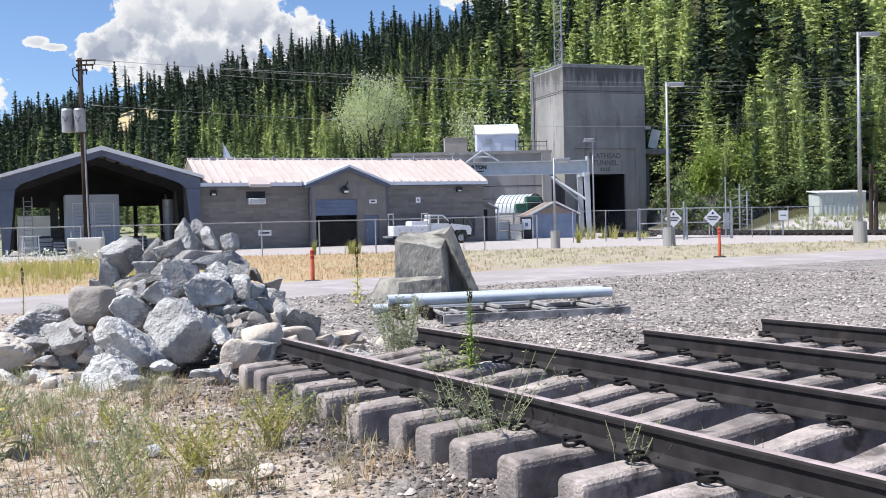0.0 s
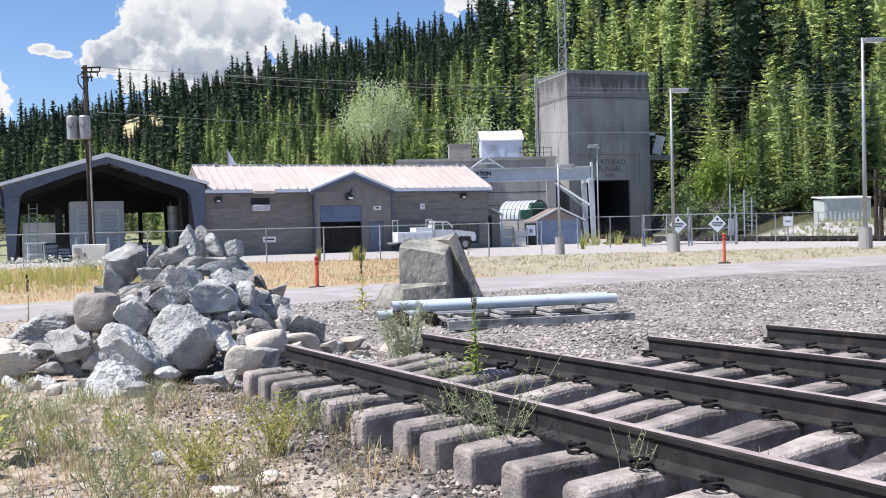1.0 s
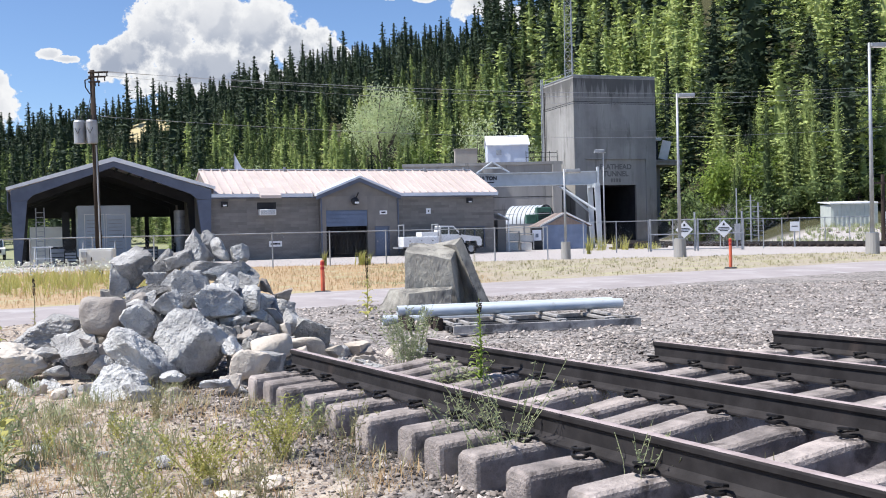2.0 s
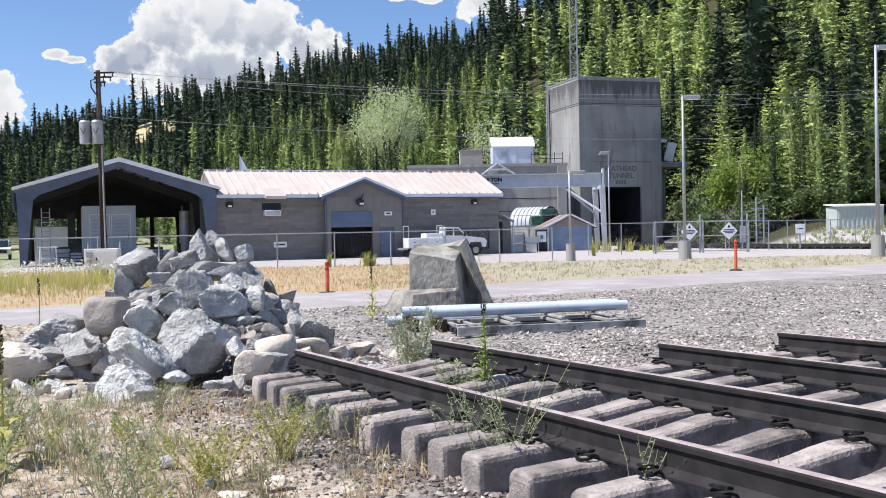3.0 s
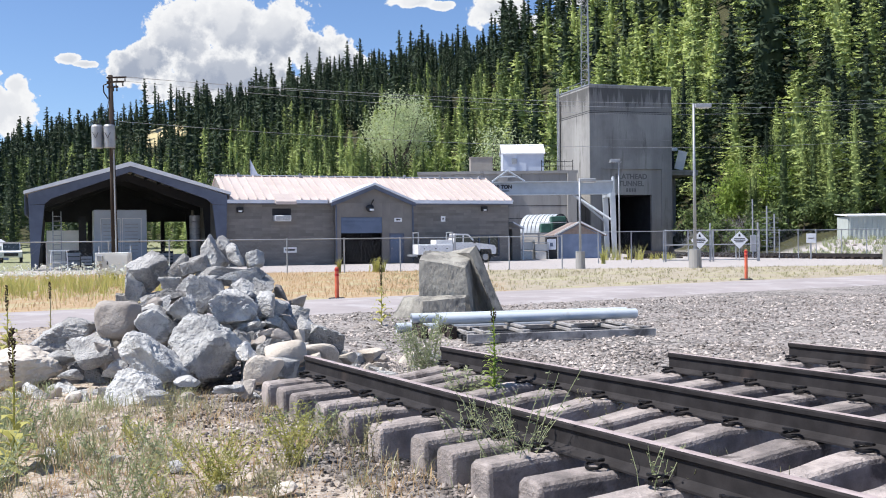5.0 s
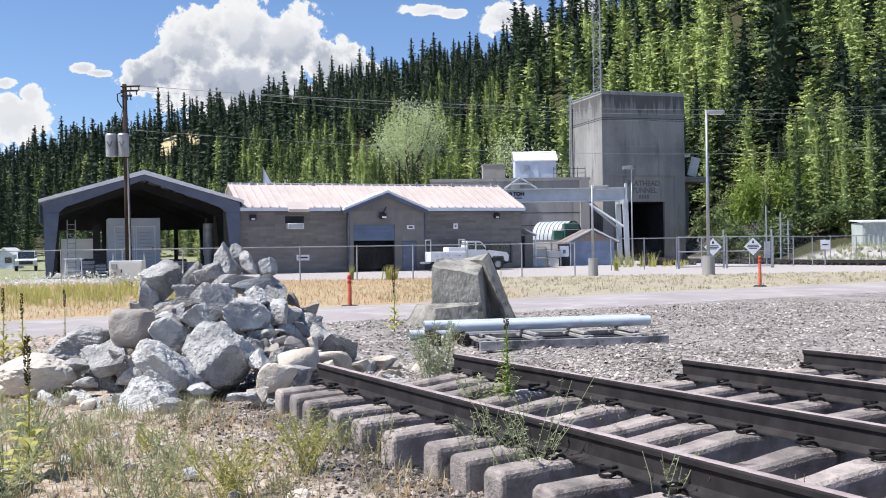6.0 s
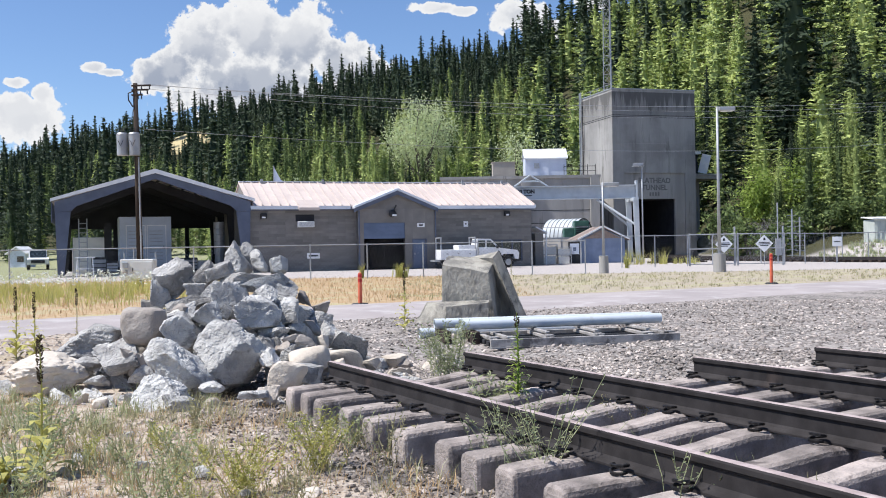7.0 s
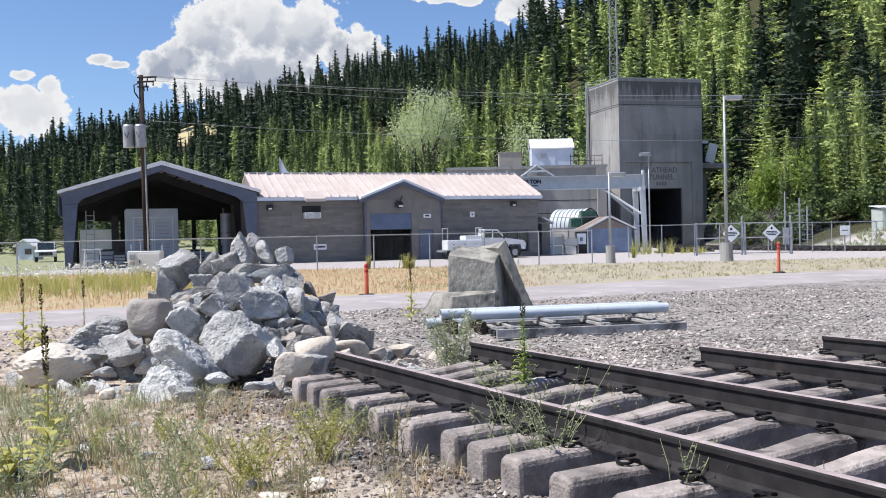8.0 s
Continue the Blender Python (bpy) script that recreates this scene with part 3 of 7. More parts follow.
    win = boxpart("window", w, M_GLASS, 17.65, 20.0, 0.12, 0.15, 0.45, 1.93, "dark glazed window")
    for x in (17.6, 18.4, 19.2, 19.97):
        boxpart("window_frame", win, M_TRIMBLUE, x, x + 0.08, 0.04, 0.118, 0.4, 1.98)
    boxpart("window_frame", win, M_TRIMBLUE, 17.68, 19.97, 0.05, 0.118, 1.9, 1.98)
    # fittings on the wall
    ac = boxpart("air_conditioner", w, M_WHITE, 3.18, 4.3, -0.55, -0.004, 3.02, 3.42, "white wall air conditioner", bevel=0.03)
    for k in range(7):
        boxpart("louvre", ac, M_GALV, 3.25, 4.23, -0.565, -0.552, 3.07 + k * 0.045, 3.09 + k * 0.045)
    # flat near-black sheet, the shade of a recess painted on the wall
    boxpart("recess", w, M_DARK, 3.1, 4.4, -0.02, 0.018, 3.43, 3.9)
    for x, z in ((0.9, 3.78), (18.8, 3.86)):
        lamp = boxpart("wall_light", w, M_BLACK, x - 0.22, x + 0.22, -0.25, 0.018, z - 0.16, z + 0.2, "black wall light", bevel=0.03)
        boxpart("lens", lamp, M_SIGN, x - 0.12, x + 0.12, -0.262, -0.252, z - 0.12, z - 0.02)
    bm = bmesh.new()
    bmesh.ops.create_icosphere(bm, subdivisions=2, radius=0.3, matrix=Matrix.Translation((9.8, fw - 0.22, 3.9)) @ Matrix.Diagonal((1, 0.6, 0.9, 1)))
    rod(bm, (9.9, fw - 0.1, 4.1), (10.05, fw - 0.3, 4.5), 0.05, None, 6)
    horn = part("bay_light", bm, M_BLACK, w, "dark lamp and horn under the gable")
    boxpart("lens", horn, M_SIGN, 9.72, 10.02, fw - 0.44, fw - 0.40, 3.72, 3.85)
    for x0, x1, z0, z1, y in ((3.85, 4.75, 0.86, 1.25, 0.0), (11.65, 12.2, 2.95, 3.22, fw - 0.02), (15.4, 15.75, 2.95, 3.35, 0.0)):
        s = boxpart("wall_sign", w, M_SIGN, x0, x1, y - 0.02, y + 0.018 if y == 0 else y + 0.018, z0, z1, "small white wall sign")
        boxpart("text_bar", s, M_INK, x0 + 0.12, x1 - 0.12, y - 0.026, y - 0.021, (z0 + z1) / 2 - 0.05, (z0 + z1) / 2 + 0.06)
    for x in (1.5, 6.0, 14.1, 17.0, 20.3):
        boxpart("ridge_vent", w, M_GALV, x, x + 0.16, DEEP / 2 - 0.3, DEEP / 2 - 0.15, RIDGE, RIDGE + 0.3)
    # courses of blocks on the front wall
    bm = bmesh.new()
    box(bm, 0.0, 0.392, -0.012, 0.018, 0.0, 0.192)
    full = mesh_of("block", bm, M_BLOCK)
    bm = bmesh.new()
    box(bm, 0.0, 1.192, -0.012, 0.018, 0.0, 0.192)
    longer = mesh_of("block", bm, M_BLOCK)
    free = ((0, 7.4), (13.0, 17.58), (20.07, 20.8))
    for row in range(21):
        z = row * 0.2
        spans = list(free)
        if z < 0.4 or z > 1.95:
            spans = [(0, 7.4), (13.0, 20.8)]
        for x0, x1 in spans:
            x = x0 - (0.6 if row % 2 else 0)
            while x < x1 - 0.05:
                a, b = max(x, x0), min(x + 1.2, x1)
                if b - a > 0.1:
                    blk = new("block", longer)
                    blk.parent = front
                    blk.matrix_local = Matrix.Translation((a, 0, z)) @ Matrix.Diagonal(((b - a) / 1.2, 1, 1, 1))
                x += 1.2


build_workshop()


def build_shelter():
    s = thing("open_shelter", M_SITE, "open-fronted steel shelter with slate blue gable frame", "shelter")
    W, DEEP, EAVE, APEX = 12.25, 17.0, 4.62, 6.5
    xl, xm = -W, -W / 2
    for side, (xa, xb) in enumerate(((xl, xm), (0.0, xm))):
        sg = -1 if side == 0 else 1
        bm = bmesh.new()
        prism(bm, [(xa + sg * 0.25, EAVE + 0.18), (xb, APEX + 0.22), (xb, APEX + 0.34), (xa + sg * 0.25, EAVE + 0.30)], -0.5, DEEP)
        part("roof", bm, M_ROOF, s, "pale metal roof")
        bm = bmesh.new()
        prism(bm, [(xa + sg * 0.25, EAVE + 0.16), (xb, APEX + 0.12), (xb, APEX + 0.40), (xa + sg * 0.25, EAVE + 0.36)], -0.62, -0.505)
        part("roof_edge", bm, M_WHITE, s, "pale white roof edge")
        bm = bmesh.new()
        prism(bm, [(xa, EAVE + 0.16), (xb, APEX + 0.19), (xb, APEX - 0.24), (xa - sg * 1.3, EAVE - 0.12), (xa - sg * 0.95, EAVE - 0.46), (xa, EAVE - 0.5)], -0.45, -0.2)
        part("rafter", bm, M_TRIMBLUE, s, "tapered slate blue rafter")
        bm = bmesh.new()
        prism(bm, [(xa - sg * 0.12, 0), (xa - sg * 0.02, EAVE - 0.5), (xa - sg * 0.95, EAVE - 0.5), (xa - sg * 0.5, 0)], -0.45, -0.2)
        part("column", bm, M_TRIMBLUE, s, "tapered slate blue column")
        # inner frames are painted near black for the shade under the roof
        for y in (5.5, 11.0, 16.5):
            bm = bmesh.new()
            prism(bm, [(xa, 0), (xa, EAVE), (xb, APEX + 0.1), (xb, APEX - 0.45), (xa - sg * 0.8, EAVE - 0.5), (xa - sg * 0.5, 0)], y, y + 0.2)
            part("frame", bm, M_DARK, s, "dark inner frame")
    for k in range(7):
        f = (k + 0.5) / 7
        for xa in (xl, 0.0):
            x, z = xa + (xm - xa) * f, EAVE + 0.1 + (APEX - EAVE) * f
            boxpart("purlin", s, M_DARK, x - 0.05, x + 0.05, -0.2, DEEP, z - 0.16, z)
    boxpart("side_cladding", s, M_TRIMBLUE, xl - 0.22, xl - 0.16, -0.3, DEEP, 3.5, EAVE + 0.14, "slate blue side sheeting")
    boxpart("inner_wall", s, M_BLOCK, -0.3, -0.01, 0.0, DEEP, 0, EAVE)
    # rear parts are near black as well, shade painted into them
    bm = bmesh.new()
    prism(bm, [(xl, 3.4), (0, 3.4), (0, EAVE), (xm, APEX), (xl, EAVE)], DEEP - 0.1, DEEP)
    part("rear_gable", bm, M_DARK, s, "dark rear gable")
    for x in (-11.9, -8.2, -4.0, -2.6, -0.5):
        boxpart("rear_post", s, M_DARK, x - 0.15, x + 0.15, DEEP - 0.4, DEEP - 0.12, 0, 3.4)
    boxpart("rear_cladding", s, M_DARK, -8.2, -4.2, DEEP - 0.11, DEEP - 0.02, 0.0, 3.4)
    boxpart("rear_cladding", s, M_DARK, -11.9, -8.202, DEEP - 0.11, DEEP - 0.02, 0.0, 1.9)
    boxpart("floor_slab", s, M_CONC, xl, -0.31, -0.45, DEEP, 0.0, 0.06)
    # loose things under the roof
    def local(name, bm, mat, label, category, smooth=False):
        return solid(name, bm, mat, M_SITE, label, category, smooth=smooth)
    cab = thing("plant_cabin", M_SITE, "pale blue grey panelled cabin with two doors", "cabin")
    boxpart("body", cab, M_CABIN, -8.25, -4.75, 5.0, 8.5, 0.45, 3.98, bevel=0.03)
    boxpart("skid", cab, M_BLACK, -8.2, -4.8, 5.05, 8.45, 0.062, 0.45)
    for x in (-7.75, -6.35):
        d = boxpart("door", cab, M_CABIN, x, x + 1.2, 4.95, 4.997, 0.75, 3.35, bevel=0.012)
        boxpart("handle", d, M_BLACK, x + 1.05, x + 1.1, 4.91, 4.949, 1.7, 1.95)
        for fx0, fx1, fz0, fz1 in ((x - 0.06, x - 0.002, 0.7, 3.4), (x + 1.202, x + 1.26, 0.7, 3.4), (x, x + 1.2, 3.352, 3.4)):
            boxpart("door_frame", cab, M_WHITE, fx0, fx1, 4.94, 4.997, fz0, fz1)
        for k in range(9):
            boxpart("louvre", d, M_GALV, x + 0.12, x + 1.0, 4.935, 4.949, 0.95 + k * 0.25, 1.0 + k * 0.25)
    wall = thing("partition_panel", M_SITE, "cream sheet partition with a dark strip", "panel")
    boxpart("sheet", wall, M_CREAM, -11.3, -9.2, 7.0, 7.1, 0.07, 2.6)
    boxpart("strip", wall, M_BLACK, -9.2, -8.7, 7.0, 7.12, 0.07, 3.6)
    duct = bmesh.new()
    for k in range(5):
        rod(duct, (-1.4, 5.4, 1.3 + k * 0.46), (-1.4, 5.4, 1.74 + k * 0.46), 0.38, None, 16)
    rod(duct, (-1.4, 5.4, 0.063), (-1.4, 5.4, 1.3), 0.30, None, 12)
    local("steel_duct", duct, M_GALV, "upright ribbed galvanised duct", "duct", False)
    lad = thing("step_ladder", M_SITE @ pose(-10.6, 1.2, 0.062), "pale aluminium ladder leaning inside the shelter", "ladder")
    for x in (-0.25, 0.25):
        bm = bmesh.new()
        rod(bm, (x, 0, 0), (x, 1.0, 3.7), 0.04, None, 6)
        part("rail", bm, M_GALV, lad)
    for k in range(11):
        bm = bmesh.new()
        rod(bm, (-0.25, 0.085 + k * 0.085, 0.3 + k * 0.31), (0.25, 0.085 + k * 0.085, 0.3 + k * 0.31), 0.022, None, 6)
        part("rung", bm, M_GALV, lad)
    st = thing("work_stand", M_SITE @ pose(-10.5, -1.3, 0), "small white metal work stand", "stand")
    for x in (-0.5, 0.5):
        for y in (-0.25, 0.25):
            bm = bmesh.new()
            rod(bm, (x, y, 0), (x * 0.9, y * 0.8, 1.2), 0.035, None, 6)
            part("leg", bm, M_WHITE, st)
    boxpart("top", st, M_WHITE, -0.6, 0.6, -0.3, 0.3, 1.2, 1.27)
    boxpart("shelf", st, M_WHITE, -0.5, 0.5, -0.24, 0.24, 0.5, 0.55)
    rnd = random.Random(7)
    for i, (x, y, wd, h, m, lab) in enumerate(((-9.6, 3.2, 1.0, 1.15, M_BLACK, "dark welding cart"), (-8.8, 2.4, 0.8, 0.9, M_BLACK, "dark wheeled cart"), (-3.9, 5.5, 1.9, 1.0, M_BLACK, "black tool chest"),
                                               (-2.6, 4.2, 0.9, 0.8, M_GALV, "grey steel bin"), (-4.3, 3.0, 1.0, 0.55, M_DARK, "low dark crate"))):
        b = thing("tool_cart", M_SITE @ pose(x, y, 0.062), lab + " on the shelter floor", "cart")
        boxpart("body", b, m, -wd / 2, wd / 2, -0.35, 0.35, 0.12, h, bevel=0.03)
        for k in range(3):
            boxpart("drawer", b, M_GALV if m is M_BLACK else m, -wd / 2 + 0.06, wd / 2 - 0.06, -0.375, -0.352, 0.2 + k * (h - 0.3) / 3, 0.15 + (k + 1) * (h - 0.3) / 3)
        for sx in (-1, 1):
            bm = bmesh.new()
            rod(bm, (sx * wd * 0.4, -0.25, 0.06), (sx * wd * 0.4, 0.25, 0.06), 0.06, None, 10)
            part("wheel", bm, M_TYRE, b)


build_shelter()


# ---- tunnel portal tower ----
M_TOWER = pose(17.55, 105.0, 0, 0, 0, 16)


def weathered_concrete():
    """Cast concrete with dark run-off streaks that start at the coping and fade on the way down."""
    m = M_CONC.copy()
    m.name = "weathered_concrete"
    n = Nodes(m.node_tree)
    bsdf = m.node_tree.nodes["Principled BSDF"]
    old = bsdf.inputs["Base Color"].links[0].from_socket
    at = n.add("ShaderNodeTexCoord").outputs["Object"]
    sep = n.add("ShaderNodeSeparateXYZ")
    n.put(sep.inputs[0], at)
    run = n.noise(n.vec("MULTIPLY", at, (1.0, 1.0, 0.05)), 1.9, 5.0, 0.65)
    reach = n.math("ADD", n.math("MULTIPLY", n.math("SUBTRACT", run, 0.5), 9.0), n.math("SUBTRACT", sep.outputs[2], 15.6))
    drip = n.math("MULTIPLY", n.step(reach, -0.2, 1.3), 0.82)
    band = n.math("MULTIPLY", n.step(sep.outputs[2], 14.86, 14.94), 0.35)
    patch = n.math("MULTIPLY", n.step(n.noise(at, 0.23, 5.0, 0.6), 0.46, 0.66), 0.30)
    shade = n.mix(n.math("MAXIMUM", n.math("MAXIMUM", drip, band), patch), old, (0.075, 0.072, 0.07))
    n.put(bsdf.inputs["Base Color"], shade)
    return m


M_TOWERWALL = weathered_concrete()
M_LETTER = surface("shadowed_lettering", (0.20, 0.195, 0.19), (0.15, 0.145, 0.14), 2.0, 0.9, 0.2)


def words(text, size, m, mat, parent):
    cu = bpy.data.curves.new("lettering", "FONT")
    cu.body, cu.size, cu.extrude, cu.offset, cu.align_x = text, size, 0.004, 0.025, "CENTER"
    tmp = bpy.data.objects.new("lettering", cu)
    scene.collection.objects.link(tmp)
    bpy.context.view_layer.update()
    me = bpy.data.meshes.new_from_object(tmp.evaluated_get(bpy.context.evaluated_depsgraph_get()))
    bpy.data.objects.remove(tmp)
    me.materials.clear()
    me.materials.append(mat)
    ob = new("lettering", me)
    ob.parent = parent
    ob.matrix_local = m
    return ob


def build_tower():
    t = thing("portal_tower", M_TOWER, "tall grey cast concrete tunnel portal tower with streaks", "tower")
    W, DEEP, H = 9.75, 8.2, 17.6
    ox0, ox1, oh = 1.8, 7.35, 6.25
    front = boxpart("front_wall", t, M_TOWERWALL, 0, W, 0, 0.5, 9.0, H - 0.002, "streaked grey concrete front wall")
    for x0, x1, y, z0, z1 in ((0, 1.3, 0, 0, 8.998), (W - 1.25, W, 0, 0, 8.998), (1.302, W - 1.252, 0.16, oh, 8.998), (1.302, ox0, 0.16, 0, oh - 0.002), (ox1, W - 1.252, 0.16, 0, oh - 0.002)):
        boxpart("pier" if z0 == 0 else "lintel", t, M_TOWERWALL, x0, x1, y, 0.5, z0, z1)
    boxpart("left_wall", t, M_TOWERWALL, 0, 0.5, 0.5, DEEP, 0, H - 0.002)
    boxpart("right_wall", t, M_TOWERWALL, W - 0.5, W, 0.5, DEEP, 0, H - 0.002)
    boxpart("rear_wall", t, M_CONC, 0.5, W - 0.5, DEEP - 0.5, DEEP, 6.6, H - 0.002)
    boxpart("roof", t, M_CONC, 0.0, W, 0.0, DEEP, H, H + 0.25)
    boxpart("coping", t, M_GALV, -0.06, W + 0.06, -0.06, 0.08, H + 0.252, H + 0.36, "thin metal coping")
    boxpart("coping", t, M_GALV, -0.06, 0.08, 0.082, DEEP, H + 0.252, H + 0.36, "thin metal coping")
    for z in (14.9, 15.1):
        boxpart("joint_line", t, M_DARK, 0.0, W, -0.012, -0.002, z, z + 0.05)
        boxpart("joint_line", t, M_DARK, -0.012, -0.002, 0.0, DEEP, z, z + 0.05)
    boxpart("joint_line", t, M_CONC, 0.02, W, -0.03, -0.002, 12.1, 12.16)
    boxpart("ledge", t, M_CONC, 1.3, W - 1.25, -0.05, 0.155, 9.0, 9.14)
    # near-black lining carries the tunnel's darkness in its colour
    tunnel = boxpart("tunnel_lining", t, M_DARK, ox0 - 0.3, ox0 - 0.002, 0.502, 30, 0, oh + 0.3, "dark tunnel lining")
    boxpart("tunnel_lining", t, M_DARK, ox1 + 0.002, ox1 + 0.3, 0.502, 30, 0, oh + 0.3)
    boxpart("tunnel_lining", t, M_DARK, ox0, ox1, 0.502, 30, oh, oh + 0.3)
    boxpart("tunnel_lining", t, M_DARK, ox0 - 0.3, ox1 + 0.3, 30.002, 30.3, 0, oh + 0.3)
    # the portal's cut name, and a last line that cannot be read as bars
    words("FLATHEAD", 0.78, pose(4.9, 0.15, 7.95, 90, 0, 0), M_LETTER, t)
    words("TUNNEL", 0.78, pose(4.9, 0.15, 7.2, 90, 0, 0), M_LETTER, t)
    for i in range(4):
        boxpart("letter_bar", t, M_LETTER, 4.3 + i * 0.32, 4.5 + i * 0.32, 0.135, 0.158, 6.55, 6.95)
    # pipes up the side wall
    for y, top in ((7.6, 18.6), (8.0, 18.6), (7.2, 17.0)):
        bm = bmesh.new()
        rod(bm, (-0.18, y, 8.4), (-0.18, y, top), 0.07, None, 8)
        part("standpipe", bm, M_BLACK if y < 7.5 else M_GALV, t, "upright pipe on the side wall")
    bm = bmesh.new()
    tube(bm, [(0.3, 0.6, H + 0.9), (0.3, 7.8, H + 0.9)], 0.025)
    for y in (0.6, 2.4, 4.2, 6.0, 7.8):
        rod(bm, (0.3, y, H + 0.25), (0.3, y, H + 0.9), 0.025, None, 6)
    part("guard_rail", bm, M_GALV, t)
    # the wing behind, cast against the hill
    w = thing("portal_wing_wall", pose(-0.6, 101.5, 0, 0, 0, 0), "low grey concrete wing wall of the portal", "wall")
    bm = bmesh.new()
    box(bm, 0, 16.2, 0, 12, 0, 8.3)
    part("wall", bm, M_CONC, w)
    boxpart("parapet", w, M_CONC, -0.1, 16.3, -0.15, 0.35, 8.302, 8.6)
    for z in (2.2, 3.7, 5.0, 6.6):
        boxpart("form_line", w, M_DARK, 0, 16.2, -0.02, -0.002, z, z + 0.06)
    for x in (8.2, 15.2):
        boxpart("pilaster", w, M_CONC, x, x + 0.9, -0.5, -0.003, 0, 8.3)
    rail = bmesh.new()
    tube(rail, [(12.6, 0.1, 9.5), (15.8, 0.1, 9.5)], 0.03)
    tube(rail, [(12.6, 0.1, 9.05), (15.8, 0.1, 9.05)], 0.03)
    for x in (12.6, 13.4, 14.2, 15.0, 15.8):
        rod(rail, (x, 0.1, 8.6), (x, 0.1, 9.7), 0.035, None, 6)
    part("guard_rail", rail, M_BLACK, w, "dark guard rail")
    r = thing("portal_side_wall", M_TOWER @ pose(W + 0.01, 2.0, 0), "grey concrete retaining wall beside the tower", "wall")
    boxpart("deck", r, M_CONC, 0, 4.4, 0, 6.0, 8.55, 8.9)
    boxpart("wall", r, M_CONC, 0, 4.2, 4.5, 5.5, 0, 8.548)
    boxpart("parapet", r, M_CONC, 0.0, 4.4, -0.12, 0.1, 8.902, 9.1)
    hut = thing("white_hut", pose(8.0, 102.0, 8.602), "white sheet metal hut on the wing wall", "hut")
    boxpart("body", hut, M_WHITEBLUE, 0.1, 4.3, 0, 3.0, 0, 1.95)
    bm = bmesh.new()
    prism(bm, [(-0.15, 1.72), (1.5, 2.75), (3.15, 1.72), (3.15, 1.84), (1.5, 2.9), (-0.15, 1.84)], -0.05, 4.45, "x")
    part("roof", bm, M_WHITE, hut, "white metal roof")
    boxpart("door", hut, M_WHITEBLUE, 1.6, 2.5, -0.05, -0.002, 0.02, 1.6)
    boxpart("panel_box", hut, M_GALV, 1.0, 1.5, -0.16, -0.002, 0.8, 1.3)
    tan = thing("tan_utility_box", pose(4.75, 102.2, 8.302), "tan louvred utility housing on the wing wall", "housing")
    boxpart("body", tan, M_TAN, 0, 2.3, 0, 2.0, 0, 1.75, bevel=0.03)
    boxpart("cap", tan, M_TAN, -0.06, 2.36, -0.06, 2.06, 1.752, 1.83)
    hood = thing("fan_housing", M_TOWER @ pose(W + 0.1, 2.6, 9.1), "white open hood with a tilted panel beside the tower", "housing")
    boxpart("back", hood, M_DARK, 0, 2.0, 0.6, 0.7, 0, 2.2)
    boxpart("top", hood, M_WHITE, 0, 2.0, -0.2, 0.7, 2.2, 2.5)
    bm = bmesh.new()
    box(bm, -0.5, 0.5, -0.04, 0.04, -1.05, 1.05, m=Matrix.Translation((2.35, -0.3, 1.12)) @ pose(0, 0, 0, 0, 14, -20).to_3x3().to_4x4())
    part("panel", bm, M_WHITE, hood, "tilted white panel")
    # lattice mast on the roof
    mast = thing("lattice_mast", M_TOWER @ pose(0.9, 2.6, H + 0.25), "slim grey lattice radio mast on the tower roof", "mast")
    HM = 24.0
    legs = [(0.55 * math.cos(a), 0.55 * math.sin(a)) for a in (0.5, 0.5 + 2.094, 0.5 + 4.189)]
    for x, y in legs:
        bm = bmesh.new()
        rod(bm, (x, y, 0), (x * 0.6, y * 0.6, HM), 0.05, 0.04, 6)
        part("leg", bm, M_GALV, mast)
    for k in range(24):
        bm = bmesh.new()
        f0, f1 = 1 - 0.4 * k / 24, 1 - 0.4 * (k + 1) / 24
        for i in range(3):
            a, b = legs[i], legs[(i + 1) % 3]
            rod(bm, (a[0] * f0, a[1] * f0, k * HM / 24), (b[0] * f1, b[1] * f1, (k + 1) * HM / 24), 0.025, None, 4)
            rod(bm, (a[0] * f0, a[1] * f0, k * HM / 24), (b[0] * f0, b[1] * f0, k * HM / 24), 0.02, None, 4)
        part("bracing", bm, M_GALV, mast)


build_tower()


# ---- track panels in the yard ----
def loft(bm, rings):
    made = [[bm.verts.new(p) for p in ring] for ring in rings]
    for a, b in zip(made, made[1:]):
        for i in range(len(a)):
            j = (i + 1) % len(a)
            bm.faces.new((a[i], a[j], b[j], b[i]))
    bm.faces.new(made[0][::-1])
    bm.faces.new(made[-1])


def tie_mesh(seed):
    """A concrete sleeper, dished between the rail seats, with worn arrises. Runs along y."""
    rnd = random.Random(seed)
    bm = bmesh.new()
    rings = []
    for y, top, wt in ((-0.5, 0.185, 0.088), (-0.492, 0.212, 0.099), (-0.47, 0.226, 0.107),  (-0.15, 0.242, 0.11), (0.25, 0.245, 0.11), (0.42, 0.23, 0.105), (0.62, 0.205, 0.092),
                       (0.80, 0.190, 0.088), (0.98, 0.205, 0.092), (1.18, 0.23, 0.105), (1.35, 0.245, 0.11), (1.75, 0.242, 0.11), (2.07, 0.226, 0.107), (2.092, 0.212, 0.099), (2.1, 0.185, 0.088)):
        t = top + rnd.uniform(-0.004, 0.004)
        wb = wt + 0.006
        rings.append([(-wb, y, -0.04), (wb, y, -0.04), (wt + 0.004, y, t - 0.042), (wt - 0.004, y, t - 0.016), (wt - 0.026, y, t), (-wt + 0.026, y, t), (-wt + 0.004, y, t - 0.016), (-wt - 0.004, y, t - 0.042)])
    loft(bm, rings)
    return mesh_of("tie", bm, M_TIE)


